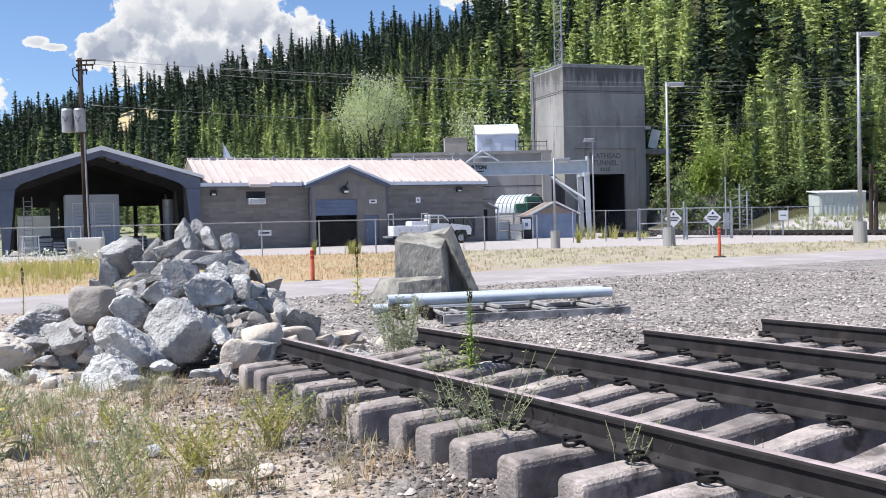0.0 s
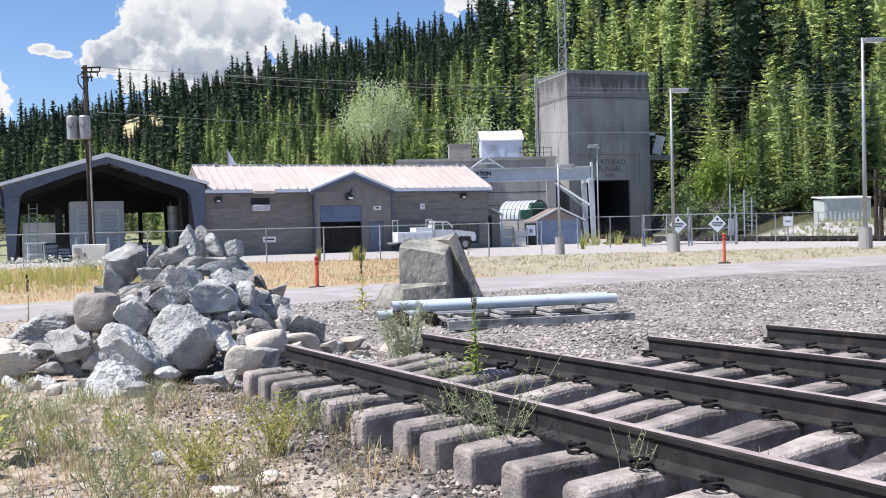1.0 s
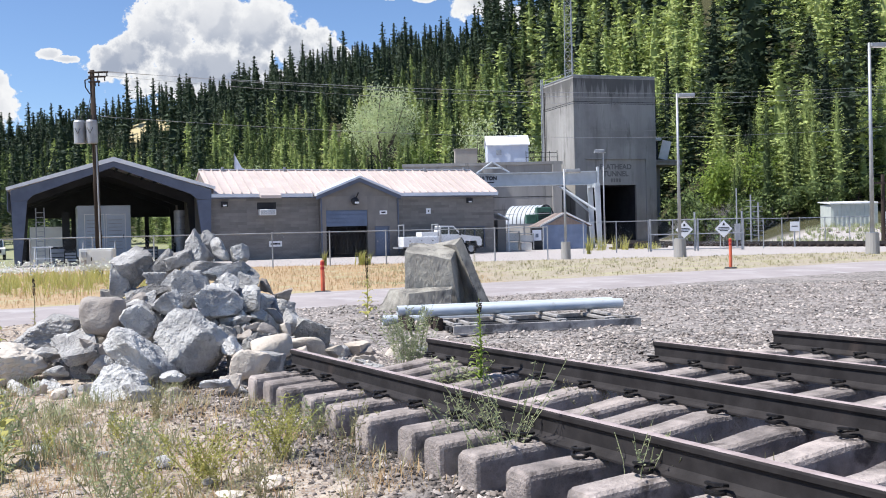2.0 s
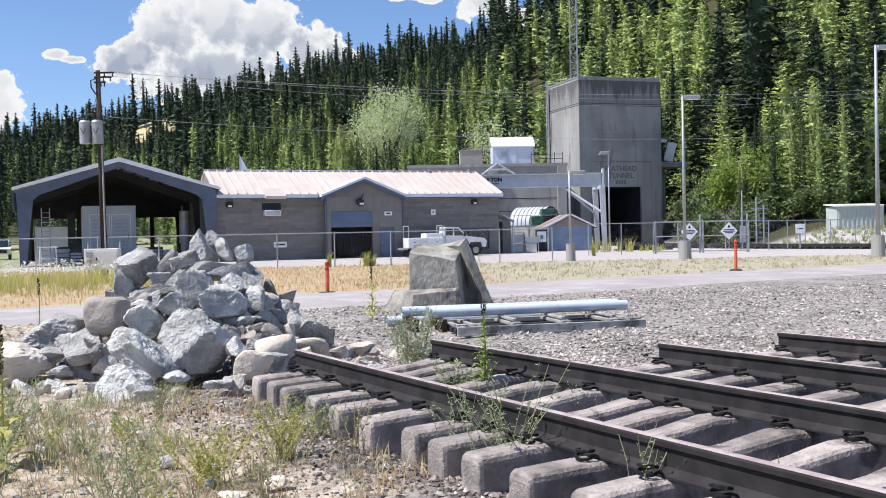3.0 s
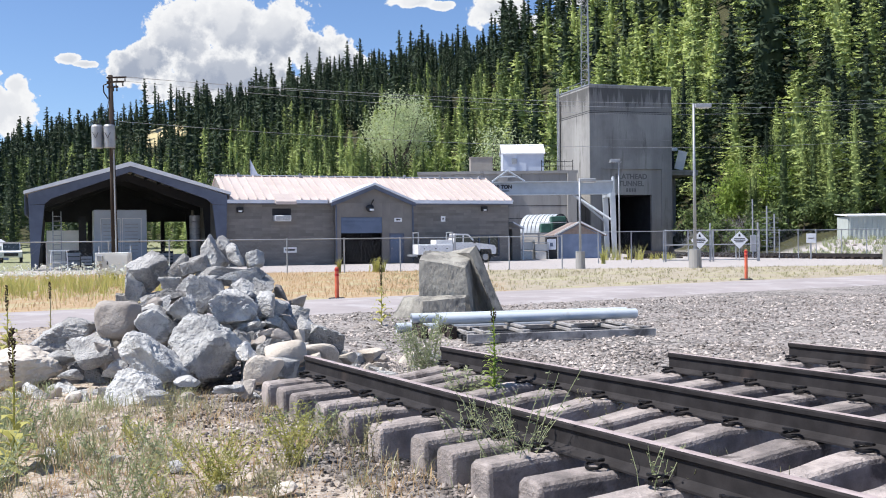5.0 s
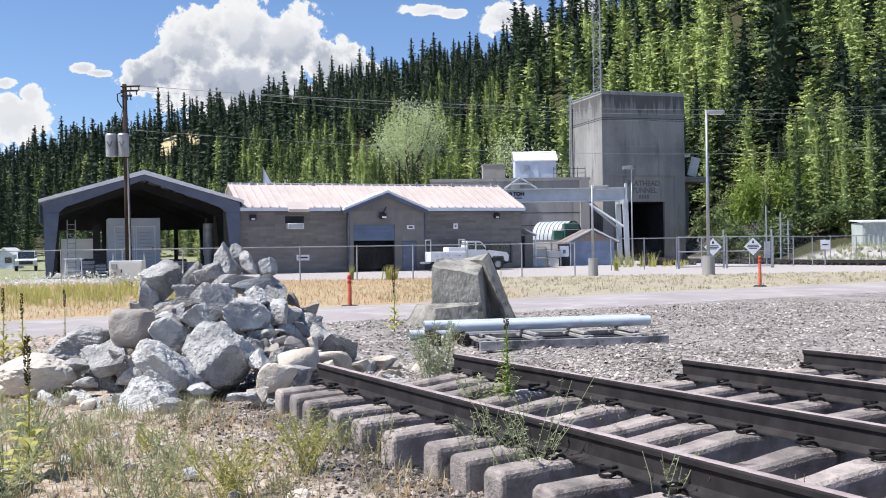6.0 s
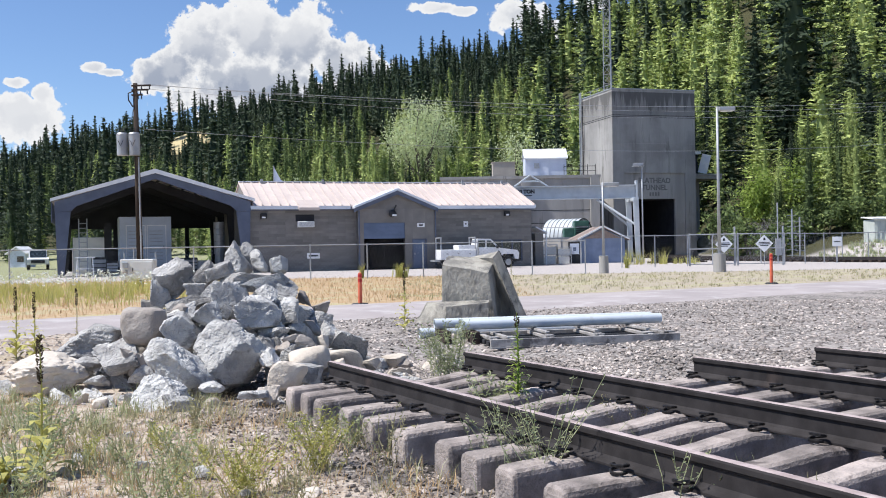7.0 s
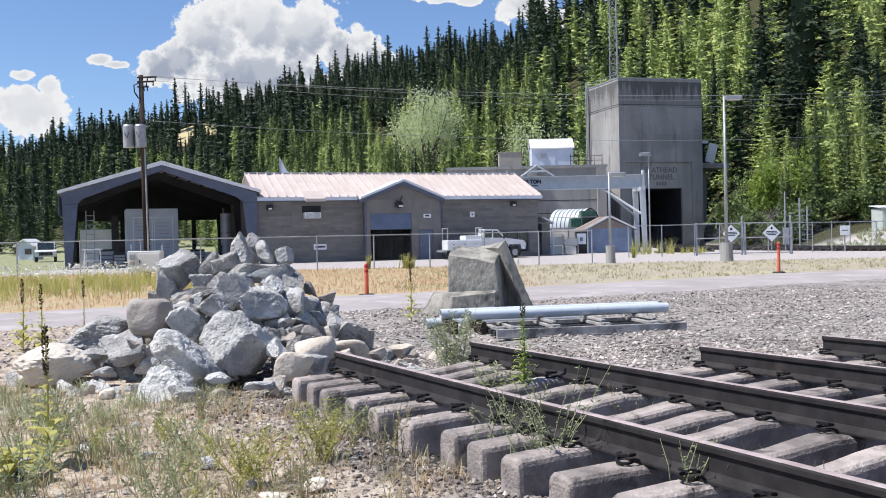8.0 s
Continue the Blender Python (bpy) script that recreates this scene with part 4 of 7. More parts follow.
def rail_mesh(length):
    half = ((0.0, 0.0), (0.066, 0.0), (0.066, 0.012), (0.034, 0.030), (0.019, 0.048), (0.018, 0.125), (0.024, 0.138), (0.035, 0.146), (0.036, 0.172), (0.031, 0.183), (0.0, 0.186))
    outline = list(half) + [(-a, z) for a, z in half[-2:0:-1]]
    bm = bmesh.new()
    n = 26
    rings = [[(i * length / n, a, z) for a, z in outline] for i in range(n + 1)]
    loft(bm, rings)
    me = mesh_of("rail", bm, [M_RAIL, M_RAILTOP])
    # faces on top of the head take the paler material
    for p in me.polygons:
        if p.normal.z > 0.75 and p.center.z > 0.17:
            p.material_index = 1
    return me


def clip_mesh():
    """A bent spring clip with its shoulder, holding the rail foot."""
    bm = bmesh.new()
    pts = []
    for i in range(15):
        a = i / 14 * math.tau * 1.55
        pts.append((0.055 * math.cos(a), 0.045 + 0.045 * math.sin(a) + i * 0.001, 0.035 + 0.022 * math.sin(a * 0.5 + 0.5)))
    tube(bm, pts, 0.0105, 5)
    return mesh_of("rail_clip", bm, M_CLIP)


TIE_KINDS = [tie_mesh(s) for s in (1, 2, 3)]
CLIP = clip_mesh()


def track_panel(at, ties, rail_from, second, label):
    rnd = random.Random(len(ties))
    p = thing("track_panel", at, label, "railway track", "track panels on the gravel")
    for i, a in enumerate(ties):
        tie = new("tie", TIE_KINDS[i % 3])
        tie.parent = p
        tie.matrix_local = pose(a, rnd.uniform(-0.03, 0.03), rnd.uniform(-0.006, 0.0), 0, 0, rnd.uniform(-1.2, 1.2))
        for yc in (0.037, second):
            for side in (1, -1):
                c = new("rail_clip", CLIP)
                c.parent = p
                c.matrix_local = pose(a + rnd.uniform(-0.02, 0.02), yc + side * 0.07, 0.246, rnd.uniform(-6, 6), 0, (0 if side == 1 else 180) + rnd.uniform(-14, 14))
    me = rail_mesh(12.0)
    for yc in (0.037, second):
        r = new("rail", me)
        r.parent = p
        r.matrix_local = pose(rail_from, yc, 0.2445)
    return p


PANEL = pose(TRACK_O.x, TRACK_O.y, 0, 0, -0.54, -63.25)
panel_a = track_panel(PANEL, [0.35, 0.8, 1.27, 1.86, 2.4, 3.02, 3.6, 4.02, 4.48, 5.03, 5.55] + [6.08 + 0.53 * i for i in range(11)], 0.13, 1.555,
                      "rusty rails clipped to grey concrete ties, weeds between")
bm = bmesh.new()
rnd = random.Random(3)
rim = []
for k in range(22):
    a = k / 22 * math.tau
    rim.append((1.35 + (0.34 + rnd.uniform(-0.1, 0.06)) * math.cos(a), 0.325 + (0.042 + rnd.uniform(-0.02, 0.008)) * math.sin(a) - 0.03 * math.cos(a)))
prism(bm, rim, 1.5435, 1.5475)
part("paint_mark", bm, M_BLUEPAINT, panel_a, "faded blue paint mark on the rail web")
track_panel(PANEL @ pose(0, 3.02, 0), [2.1 + 0.53 * i for i in range(18)], 2.0, 1.64, "second pair of rusty rails on concrete ties")


# ---- stones ----
def stone_mesh(seed, size, blocky=True, rough=0.05, sub=4, cuts=()):
    """A broken stone: a block bounded by skewed fracture planes, its arrises worn, with flakes and fine relief."""
    r = np.random.RandomState(seed)
    bm = bmesh.new()
    bmesh.ops.create_icosphere(bm, subdivisions=sub, radius=1.0)
    u = np.array([v.co for v in bm.verts])
    jit = 0.42 if blocky else 0.2
    nrm, dist = [], []
    for turn, d in cuts:
        nrm.append((math.cos(radians(turn)), r.uniform(-0.25, 0.05), math.sin(radians(turn))))
        dist.append(d)
    for axis in ((1,) if cuts else range(3)):
        for side in (1, -1):
            q = r.normal(0, jit, 3)
            q[axis] = side
            nrm.append(q)
            dist.append(r.uniform(0.5, 0.85) if blocky else r.uniform(0.62, 0.80))
    for _ in range(5 if blocky else 12):
        q = r.normal(0, 1, 3) if not cuts else np.array([r.normal(0, 0.7), r.uniform(-1.0, 0.8), r.normal(0.1, 0.6)])
        nrm.append(q)
        dist.append(r.uniform(0.72, 1.0) if blocky else r.uniform(0.74, 0.84))
    nrm = np.array(nrm)
    nrm /= np.linalg.norm(nrm, axis=1)[:, None]
    near = np.maximum(u @ nrm.T, 0.0) / np.array(dist)
    power = 70.0 if blocky else 8.0
    p = u * ((near ** power).sum(1) ** (-1.0 / power))[:, None]
    off = Vector((seed * 7.3, seed * 3.1, seed * 1.7))
    for v, c in zip(bm.verts, p):
        c = Vector(c)
        chip = noise.noise(c * 1.7 + off)
        flake = 0.5 * round(chip * 5) / 5 + 0.5 * chip
        c += c.normalized() * rough * (flake + 0.55 * noise.noise(c * 5.0 + off) + 0.35 * noise.noise(c * 12.0 - off))
        v.co = c
    lo = [min(v.co[i] for v in bm.verts) for i in range(3)]
    hi = [max(v.co[i] for v in bm.verts) for i in range(3)]
    for v in bm.verts:
        v.co = Vector([((v.co[i] - lo[i]) / (hi[i] - lo[i]) - 0.5) * size[i] for i in range(3)])
    return bm


STONE = {"grey": (M_ROCK, "pale grey broken quarry stone"), "dark": (M_ROCKDARK, "dark grey broken quarry stone"),
         "tan": (M_ROCKTAN, "tan weathered field stone"), "brown": (M_ROCKBROWN, "brown rounded field stone")}
STONES = [0]


def stone(x, y, z, w, h, tilt=0.0, tone="grey", deep=0.85, cuts=()):
    STONES[0] += 1
    k = STONES[0]
    d = deep * (w + h) / 2 * (1.15 if cuts else 1.0)
    mat, label = STONE[tone]
    broken = tone in ("grey", "dark") or w < 0.36
    grow = 1.04 if cuts else 1.16 if broken else 1.06
    bm = stone_mesh(k, (w * grow, d * 1.1, h * grow), broken, 0.10 if cuts else 0.07 if broken else 0.05, 5 if w > 0.5 else 4 if w > 0.25 else 3 if w > 0.16 else 2, cuts)
    me = mesh_of("stone", bm, mat, True)
    me.set_sharp_from_angle(angle=radians(24))
    ob = new("stone", me)
    ob.matrix_world = pose(x, y, z - (0.08 if y < 10.5 and h > 0.15 and not cuts else 0.0), 0 if cuts else (k * 37 % 20) - 10, tilt, 0 if cuts else (k * 53 % 30) - 15)
    where = " in the rubble pile" if h > 0.12 else " by the rubble pile"
    tagged(ob, label + where, "stone", "stones of the rubble pile")


# the stones that shape the heap: fracture planes by angle round the face and distance
stone(-2.39, 10.80, 0.41, 0.78, 0.76, 0, "grey", 0.9, ((165, 0.97), (71, 0.71), (65, 0.66), (23, 0.83), (-37, 0.94), (-83, 0.99), (-130, 0.8), (-147, 0.82)))
stone(-2.80, 10.30, 0.36, 0.71, 0.59, 0, "grey", 0.75, ((130, 1.12), (59, 0.57), (40, 0.43), (10, 0.8), (-105, 0.71), (-134, 0.53), (-157, 0.68)))
stone(-2.89, 9.80, 0.15, 0.61, 0.38, 0, "grey", 0.9, ((158, 0.74), (68, 0.78), (42, 0.66), (15, 0.83), (-62, 0.93), (-100, 0.97), (-148, 1.12)))
stone(-2.95, 11.00, 0.66, 0.42, 0.40, 0, "grey", 0.9, ((154, 0.91), (109, 0.95), (44, 0.68), (-29, 0.91), (-117, 0.68), (-146, 0.81)))
stone(-2.70, 11.10, 0.84, 0.38, 0.29, 0, "grey", 0.9, ((153, 0.74), (136, 0.7), (27, 0.44), (-90, 1.0), (-125, 0.85)))
stone(-2.17, 11.30, 0.82, 0.54, 0.41, 0, "grey", 0.9, ((143, 0.97), (75, 0.85), (48, 0.75), (-15, 0.94), (-79, 0.92), (-136, 0.93), (-166, 0.9)))
stone(-2.60, 12.30, 1.45, 0.31, 0.43, 0, "grey", 0.9, ((141, 0.85), (40, 0.42), (-40, 1.11), (-99, 0.89), (-154, 0.85)))
stone(-2.33, 12.20, 1.41, 0.24, 0.29, 0, "grey", 0.9, ((90, 1.0), (28, 0.47), (-78, 1.05), (-124, 0.64), (-161, 0.61)))
stone(-2.80, 12.20, 1.29, 0.43, 0.27, 0, "dark", 0.75, ((118, 0.54), (10, 0.91), (-71, 0.69), (-170, 0.97)))
stone(-4.20, 11.70, 0.48, 0.78, 0.46, 0, "dark", 0.9, ((151, 0.43), (143, 0.42), (96, 0.9), (-12, 0.77), (-40, 0.77), (-94, 0.99)))
stone(-4.40, 10.90, 0.22, 0.85, 0.48, 0, "tan", 0.9, ((160, 0.81), (129, 0.88), (56, 0.74), (21, 0.76), (-44, 1.04), (-90, 1.0), (-169, 1.06)))
stone(-2.59, 9.45, 0.09, 0.31, 0.15, 5, "grey", 0.85)
stone(-3.41, 11.10, 0.71, 0.48, 0.43, 0, "brown", 0.85)
stone(-3.65, 10.90, 0.36, 0.45, 0.35, -10, "dark", 0.85)
stone(-3.81, 11.10, 0.45, 0.39, 0.19, 5, "grey", 0.85)
stone(-3.39, 12.30, 1.21, 0.43, 0.46, 0, "dark", 0.85)
stone(-3.54, 12.20, 1.06, 0.21, 0.35, 0, "dark", 0.85)
stone(-3.07, 11.80, 0.93, 0.56, 0.17, -4, "dark", 0.85)
stone(-2.59, 11.60, 0.94, 0.36, 0.41, 20, "grey", 0.85)
stone(-3.04, 12.30, 1.21, 0.39, 0.29, -20, "dark", 0.85)
stone(-2.53, 12.50, 1.44, 0.21, 0.35, 15, "dark", 0.85)
stone(-2.10, 12.30, 1.32, 0.21, 0.28, 6, "grey", 0.85)
stone(-2.44, 12.10, 1.16, 0.63, 0.21, 4, "dark", 0.85)
stone(-2.17, 11.90, 1.12, 0.43, 0.24, -25, "grey", 0.85)
stone(-1.98, 12.00, 1.04, 0.35, 0.27, 20, "dark", 0.85)
stone(-2.15, 11.60, 1.00, 0.30, 0.22, -30, "grey", 0.85)
stone(-1.87, 11.60, 0.80, 0.21, 0.32, 10, "grey", 0.85)
stone(-1.77, 11.70, 0.77, 0.19, 0.23, 40, "grey", 0.85)
stone(-1.76, 12.20, 0.94, 0.18, 0.18, 0, "brown", 0.85)
stone(-1.97, 11.30, 0.59, 0.35, 0.15, 0, "grey", 0.85)
stone(-1.78, 11.20, 0.54, 0.19, 0.10, 0, "brown", 0.85)
stone(-1.63, 11.20, 0.49, 0.20, 0.17, 0, "brown", 0.85)
stone(-1.73, 11.00, 0.38, 0.26, 0.19, 0, "grey", 0.85)
stone(-1.70, 10.50, 0.22, 0.38, 0.31, 10, "tan", 0.85)
stone(-1.53, 10.90, 0.33, 0.43, 0.26, -12, "tan", 0.85)
stone(-1.27, 11.30, 0.28, 0.54, 0.30, 8, "tan", 0.85)
stone(-1.26, 12.00, 0.38, 0.50, 0.29, 15, "grey", 0.85)
stone(-1.48, 12.00, 0.56, 0.31, 0.22, 20, "grey", 0.85)
stone(-1.58, 12.10, 0.67, 0.30, 0.22, 0, "grey", 0.85)
stone(-1.81, 9.90, 0.17, 0.20, 0.19, 0, "tan", 0.85)
stone(-1.94, 9.80, 0.12, 0.28, 0.09, 0, "grey", 0.85)
stone(-1.94, 10.70, 0.36, 0.19, 0.23, -20, "grey", 0.85)
stone(-1.55, 10.60, 0.21, 0.37, 0.22, 0, "grey", 0.85)
stone(-2.29, 11.30, 0.63, 0.19, 0.15, 0, "dark", 0.85)
stone(-1.58, 12.30, 0.83, 0.21, 0.14, 0, "brown", 0.85)
stone(-1.62, 11.80, 0.61, 0.23, 0.15, 10, "brown", 0.85)
stone(-3.42, 10.90, 0.34, 0.25, 0.33, 0, "brown", 0.85)
stone(-3.14, 11.00, 0.49, 0.19, 0.19, 0, "dark", 0.85)
stone(-2.05, 11.20, 0.47, 0.22, 0.17, 0, "dark", 0.85)
stone(-2.82, 12.00, 1.07, 0.41, 0.20, -10, "grey", 0.85)
stone(-3.06, 12.10, 1.06, 0.27, 0.21, 20, "dark", 0.85)
stone(-2.54, 11.90, 1.06, 0.30, 0.23, 10, "grey", 0.85)
stone(-3.98, 11.00, 0.31, 0.37, 0.16, 0, "grey", 0.85)
stone(-3.78, 10.60, 0.17, 0.24, 0.12, 0, "grey", 0.85)
stone(-4.76, 10.90, 0.08, 0.37, 0.19, 0, "grey", 0.85)
stone(-1.08, 11.40, 0.18, 0.26, 0.14, 0, "tan", 0.85)
stone(-0.96, 11.90, 0.15, 0.24, 0.15, 0, "tan", 0.85)
stone(-0.70, 12.60, 0.11, 0.31, 0.17, 0, "tan", 0.85)
stone(-0.84, 11.60, 0.07, 0.16, 0.11, 0, "grey", 0.85)
stone(-1.49, 11.60, 0.45, 0.18, 0.16, 0, "tan", 0.85)
stone(-1.33, 11.00, 0.23, 0.31, 0.15, 0, "tan", 0.85)
stone(-2.38, 9.90, 0.19, 0.22, 0.10, 0, "grey", 0.85)
stone(-2.00, 11.70, 0.79, 0.20, 0.24, -10, "dark", 0.85)
stone(-2.18, 11.40, 0.62, 0.26, 0.17, 0, "grey", 0.85)
stone(-2.05, 11.80, 0.92, 0.27, 0.20, 30, "grey", 0.85)
stone(-1.79, 11.60, 0.63, 0.20, 0.14, 0, "grey", 0.85)
stone(-1.87, 11.10, 0.45, 0.16, 0.13, 0, "brown", 0.85)
stone(-1.67, 12.20, 0.75, 0.18, 0.14, 10, "grey", 0.85)

# the heap's inside, mostly hidden
rnd = random.Random(21)
for i in range(46):
    a, f = rnd.uniform(0, math.tau), math.sqrt(rnd.random())
    r = 1.55 * f
    top = 1.18 * (1 - f)
    stone(-2.72 + r * math.cos(a) * 1.05, 12.0 + r * math.sin(a) * 0.8, rnd.uniform(0.1, 1.0) * top + 0.06, rnd.uniform(0.3, 0.5), rnd.uniform(0.24, 0.36), rnd.uniform(-25, 25), rnd.choice(("grey", "dark", "dark")))
for i in range(70):
    a, f = rnd.uniform(-2.9, 0.25), rnd.uniform(0.25, 1.0)
    r = 1.72 * f
    s = rnd.uniform(0.14, 0.3)
    stone(-2.68 + r * math.cos(a) * 1.1, 11.95 + r * math.sin(a) * 0.85, 1.25 * (1 - f) - 0.04, s * 1.15, s * 0.85, rnd.uniform(-40, 40), rnd.choice(("grey", "dark", "grey", "brown")))
for i in range(60):
    a = rnd.uniform(-2.4, 0.5)
    r = rnd.uniform(1.5, 2.5)
    s = rnd.uniform(0.06, 0.2)
    stone(-2.6 + r * math.cos(a) * 1.15, 11.9 + r * math.sin(a) * 0.9, s * 0.25, s * 1.3, s, rnd.uniform(-20, 20), rnd.choice(("grey", "tan", "brown", "grey")))
for i in range(26):
    s = rnd.uniform(0.04, 0.10)
    x = rnd.uniform(-3.6, -0.2)
    y = rnd.uniform(4.4, 8.6)
    if (x - TRACK_O.x) * TRACK_N.x + (y - TRACK_O.y) * TRACK_N.y < -0.6:
        stone(x, y, s * 0.2, s * 1.5, s * 0.8, rnd.uniform(-20, 20), rnd.choice(("grey", "tan", "grey")))


def slab(name, m, size, seed, label, jit=0.10):
    """A split rectangular stone with uneven faces."""
    rnd = random.Random(seed)
    bm = bmesh.new()
    bmesh.ops.create_cube(bm, size=1.0)
    bmesh.ops.subdivide_edges(bm, edges=bm.edges, cuts=17, use_grid_fill=True)
    corner = {(i, j, k): Vector((rnd.uniform(-jit, jit), rnd.uniform(-jit, jit), rnd.uniform(-jit, jit) * 0.7)) for i in (0, 1) for j in (0, 1) for k in (0, 1)}
    off = Vector((seed * 3.3, seed * 1.1, 0))
    for v in bm.verts:
        u = v.co + Vector((0.5, 0.5, 0.5))
        shift = Vector()
        for (i, j, k), c in corner.items():
            shift += c * ((u.x if i else 1 - u.x) * (u.y if j else 1 - u.y) * (u.z if k else 1 - u.z))
        p = Vector(((v.co.x + shift.x) * size[0], (v.co.y + shift.y) * size[1], (v.co.z + shift.z + 0.5) * size[2]))
        step = noise.noise(Vector((p.x * 0.8, p.y * 0.8, p.z * 0.5)) + off)
        p += v.co.normalized() * (0.06 * noise.noise(p * 2.6 + off) + 0.045 * noise.noise(p * 7 + off) + 0.09 * round(step * 4) / 4)
        v.co = p
    me = mesh_of(name, bm, M_SLAB, True)
    me.set_sharp_from_angle(angle=radians(22))
    ob = new(name, me)
    ob.matrix_world = m
    tagged(ob, label, "stone", "split stone slabs")


def split_block(foot, head, seed, label, rough=1.0, joint=None):
    """A split stone between four foot and four head corners: front left, front right, back right, back left."""
    bm = bmesh.new()
    bmesh.ops.create_cube(bm, size=1.0)
    bmesh.ops.subdivide_edges(bm, edges=bm.edges, cuts=31, use_grid_fill=True)
    off = Vector((seed * 2.3, seed * 4.1, seed))
    lo, hi = [Vector(p) for p in foot], [Vector(p) for p in head]
    for v in bm.verts:
        u = v.co + Vector((0.5, 0.5, 0.5))
        at = [(1 - u.x) * (1 - u.y), u.x * (1 - u.y), u.x * u.y, (1 - u.x) * u.y]
        a, b = Vector(), Vector()
        for k, w in enumerate(at):
            a += lo[k] * w
            b += hi[k] * w
        p = a.lerp(b, u.z)
        flake = noise.noise(Vector((p.x * 1.6, p.y * 1.6, p.z * 0.9)) + off)
        big = max(abs(v.co.x), abs(v.co.y), abs(v.co.z))
        face = Vector((v.co.x if abs(v.co.x) > big - 0.01 else 0, v.co.y if abs(v.co.y) > big - 0.01 else 0, v.co.z if abs(v.co.z) > big - 0.01 else 0))
        p += face * rough * (0.03 * noise.noise(p * 3.1 + off) + 0.022 * noise.noise(p * 9.5 + off) + 0.07 * round(flake * 3) / 3 - 0.02)
        v.co = p
    me = mesh_of("stone_slab", bm, [M_SLAB, M_GAPSHADE], True)
    me.set_sharp_from_angle(angle=radians(20))
    # gap side painted near black for its deep shade and stain, split faces pale
    if joint:
        for p in me.polygons:
            if p.normal.dot(Vector(joint)) > 0.55:
                p.material_index = 1
    tagged(new("stone_slab", me), label, "stone", "split stone slabs")


split_block([(-0.08, 19.72, -0.08), (0.80, 19.82, -0.08), (0.84, 20.05, -0.08), (-0.74, 20.28, -0.08)],
            [(-0.06, 19.76, 0.36), (0.80, 19.84, 0.42), (0.82, 20.05, 0.46), (-0.46, 20.26, 0.44)], 3, "low grey split stone block on gravel", 0.7)
split_block([(-0.16, 20.32, -0.08), (0.96, 20.12, -0.08), (1.12, 20.80, -0.08), (-0.1, 21.1, -0.08)],
            [(-0.15, 20.30, 1.20), (0.80, 20.10, 1.00), (1.02, 20.78, 1.28), (0.0, 21.0, 1.36)], 5, "tall grey split stone block with a flaked face")
split_block([(1.47, 20.28, -0.08), (1.66, 20.42, -0.08), (1.66, 21.0, -0.08), (1.14, 21.1, -0.08)],
            [(0.92, 20.50, 1.30), (1.06, 20.62, 1.47), (1.10, 20.95, 1.44), (0.46, 21.05, 1.32)], 8, "upright stone slab leaning against a block", 0.7, (-0.90, -0.35, -0.25))
slab("concrete_block", pose(-7.05, 23.6, -0.03, 0, 0, 12), (0.46, 0.42, 0.40), 14, "small pale concrete block beyond the road", 0.02)


# ---- pipes on a rack ----
def build_rack():
    ang = math.degrees(math.atan2(0.6, 2.97))
    rack = thing("steel_rack", pose(0.62, 14.95, 0, 0, 0, ang), "low weathered metal rack lying on gravel", "rack")
    L, W = 3.05, 1.35
    for y in (0.0, W):
        bm = bmesh.new()
        box(bm, 0, L, y, y + 0.05, 0.02, 0.135, bevel=0.006)
        box(bm, 0, L, y - 0.03, y + 0.08, 0.0, 0.02)
        part("side_beam", bm, M_RACK, rack)
    for x in (0.06, 0.32, 0.95, 1.75, 2.55, 2.9):
        bm = bmesh.new()
        box(bm, x, x + 0.07, 0.052, W - 0.002, 0.09, 0.14, bevel=0.006)
        box(bm, x - 0.03, x + 0.1, 0.1, 0.28, 0.142, 0.16)
        part("cross_bar", bm, M_RACK, rack)
    # black strips added to stand in for the shade under the pipes
    for y in (0.22, 0.5, 0.78, 1.06):
        boxpart("inner_channel", rack, M_BLACK, 0.02, L - 0.02, y, y + 0.16, 0.015, 0.085, "black strip added for the shade inside the rack", 0.006)
    for x in (0.95, 1.75, 2.6):
        bm = bmesh.new()
        box(bm, x + 0.02, x + 0.09, 0.35, W + 0.05, 0.162, 0.20, bevel=0.005)
        part("bearer", bm, M_RACK, rack, "pale loose bearer")
    for (x0, y0, z), (x1, y1), n in (((0.18, 15.92, 0.285), (3.55, 16.75), 1), ((-0.24, 16.28, 0.285), (3.45, 17.10), 2), ((-0.50, 16.86, 0.085), (2.2, 17.46), 3)):
        bm = bmesh.new()
        a, b = Vector((x0, y0, z)), Vector((x1, y1, z))
        rod(bm, a, b, 0.083, None, 20, caps=False)
        rod(bm, a, b, 0.071, None, 20, caps=False)
        way = (b - a).normalized()
        for end in (a, b):
            turn = way.to_track_quat("Z", "Y").to_matrix().to_4x4()
            ring = [[bm.verts.new(Matrix.Translation(end) @ turn @ Vector((r * math.cos(i * math.tau / 20), r * math.sin(i * math.tau / 20), 0))) for i in range(20)] for r in (0.071, 0.083)]
            for i in range(20):
                bm.faces.new((ring[0][i], ring[0][(i + 1) % 20], ring[1][(i + 1) % 20], ring[1][i]))
        solid("plastic_pipe", bm, M_PIPE, Matrix(), "long pale grey plastic pipe lying on a rack", "pipe", "pipes on the rack", smooth=True)
    for x, y in ((-0.1, 16.25), (0.35, 16.1)):
        b = thing("timber_bearer", pose(x, y, 0, 0, 0, 100), "short grey timber bearer under the pipes", "timber", "bearers")
        boxpart("block", b, M_POLE, -0.45, 0.45, -0.06, 0.06, 0.0, 0.195, bevel=0.01)


build_rack()


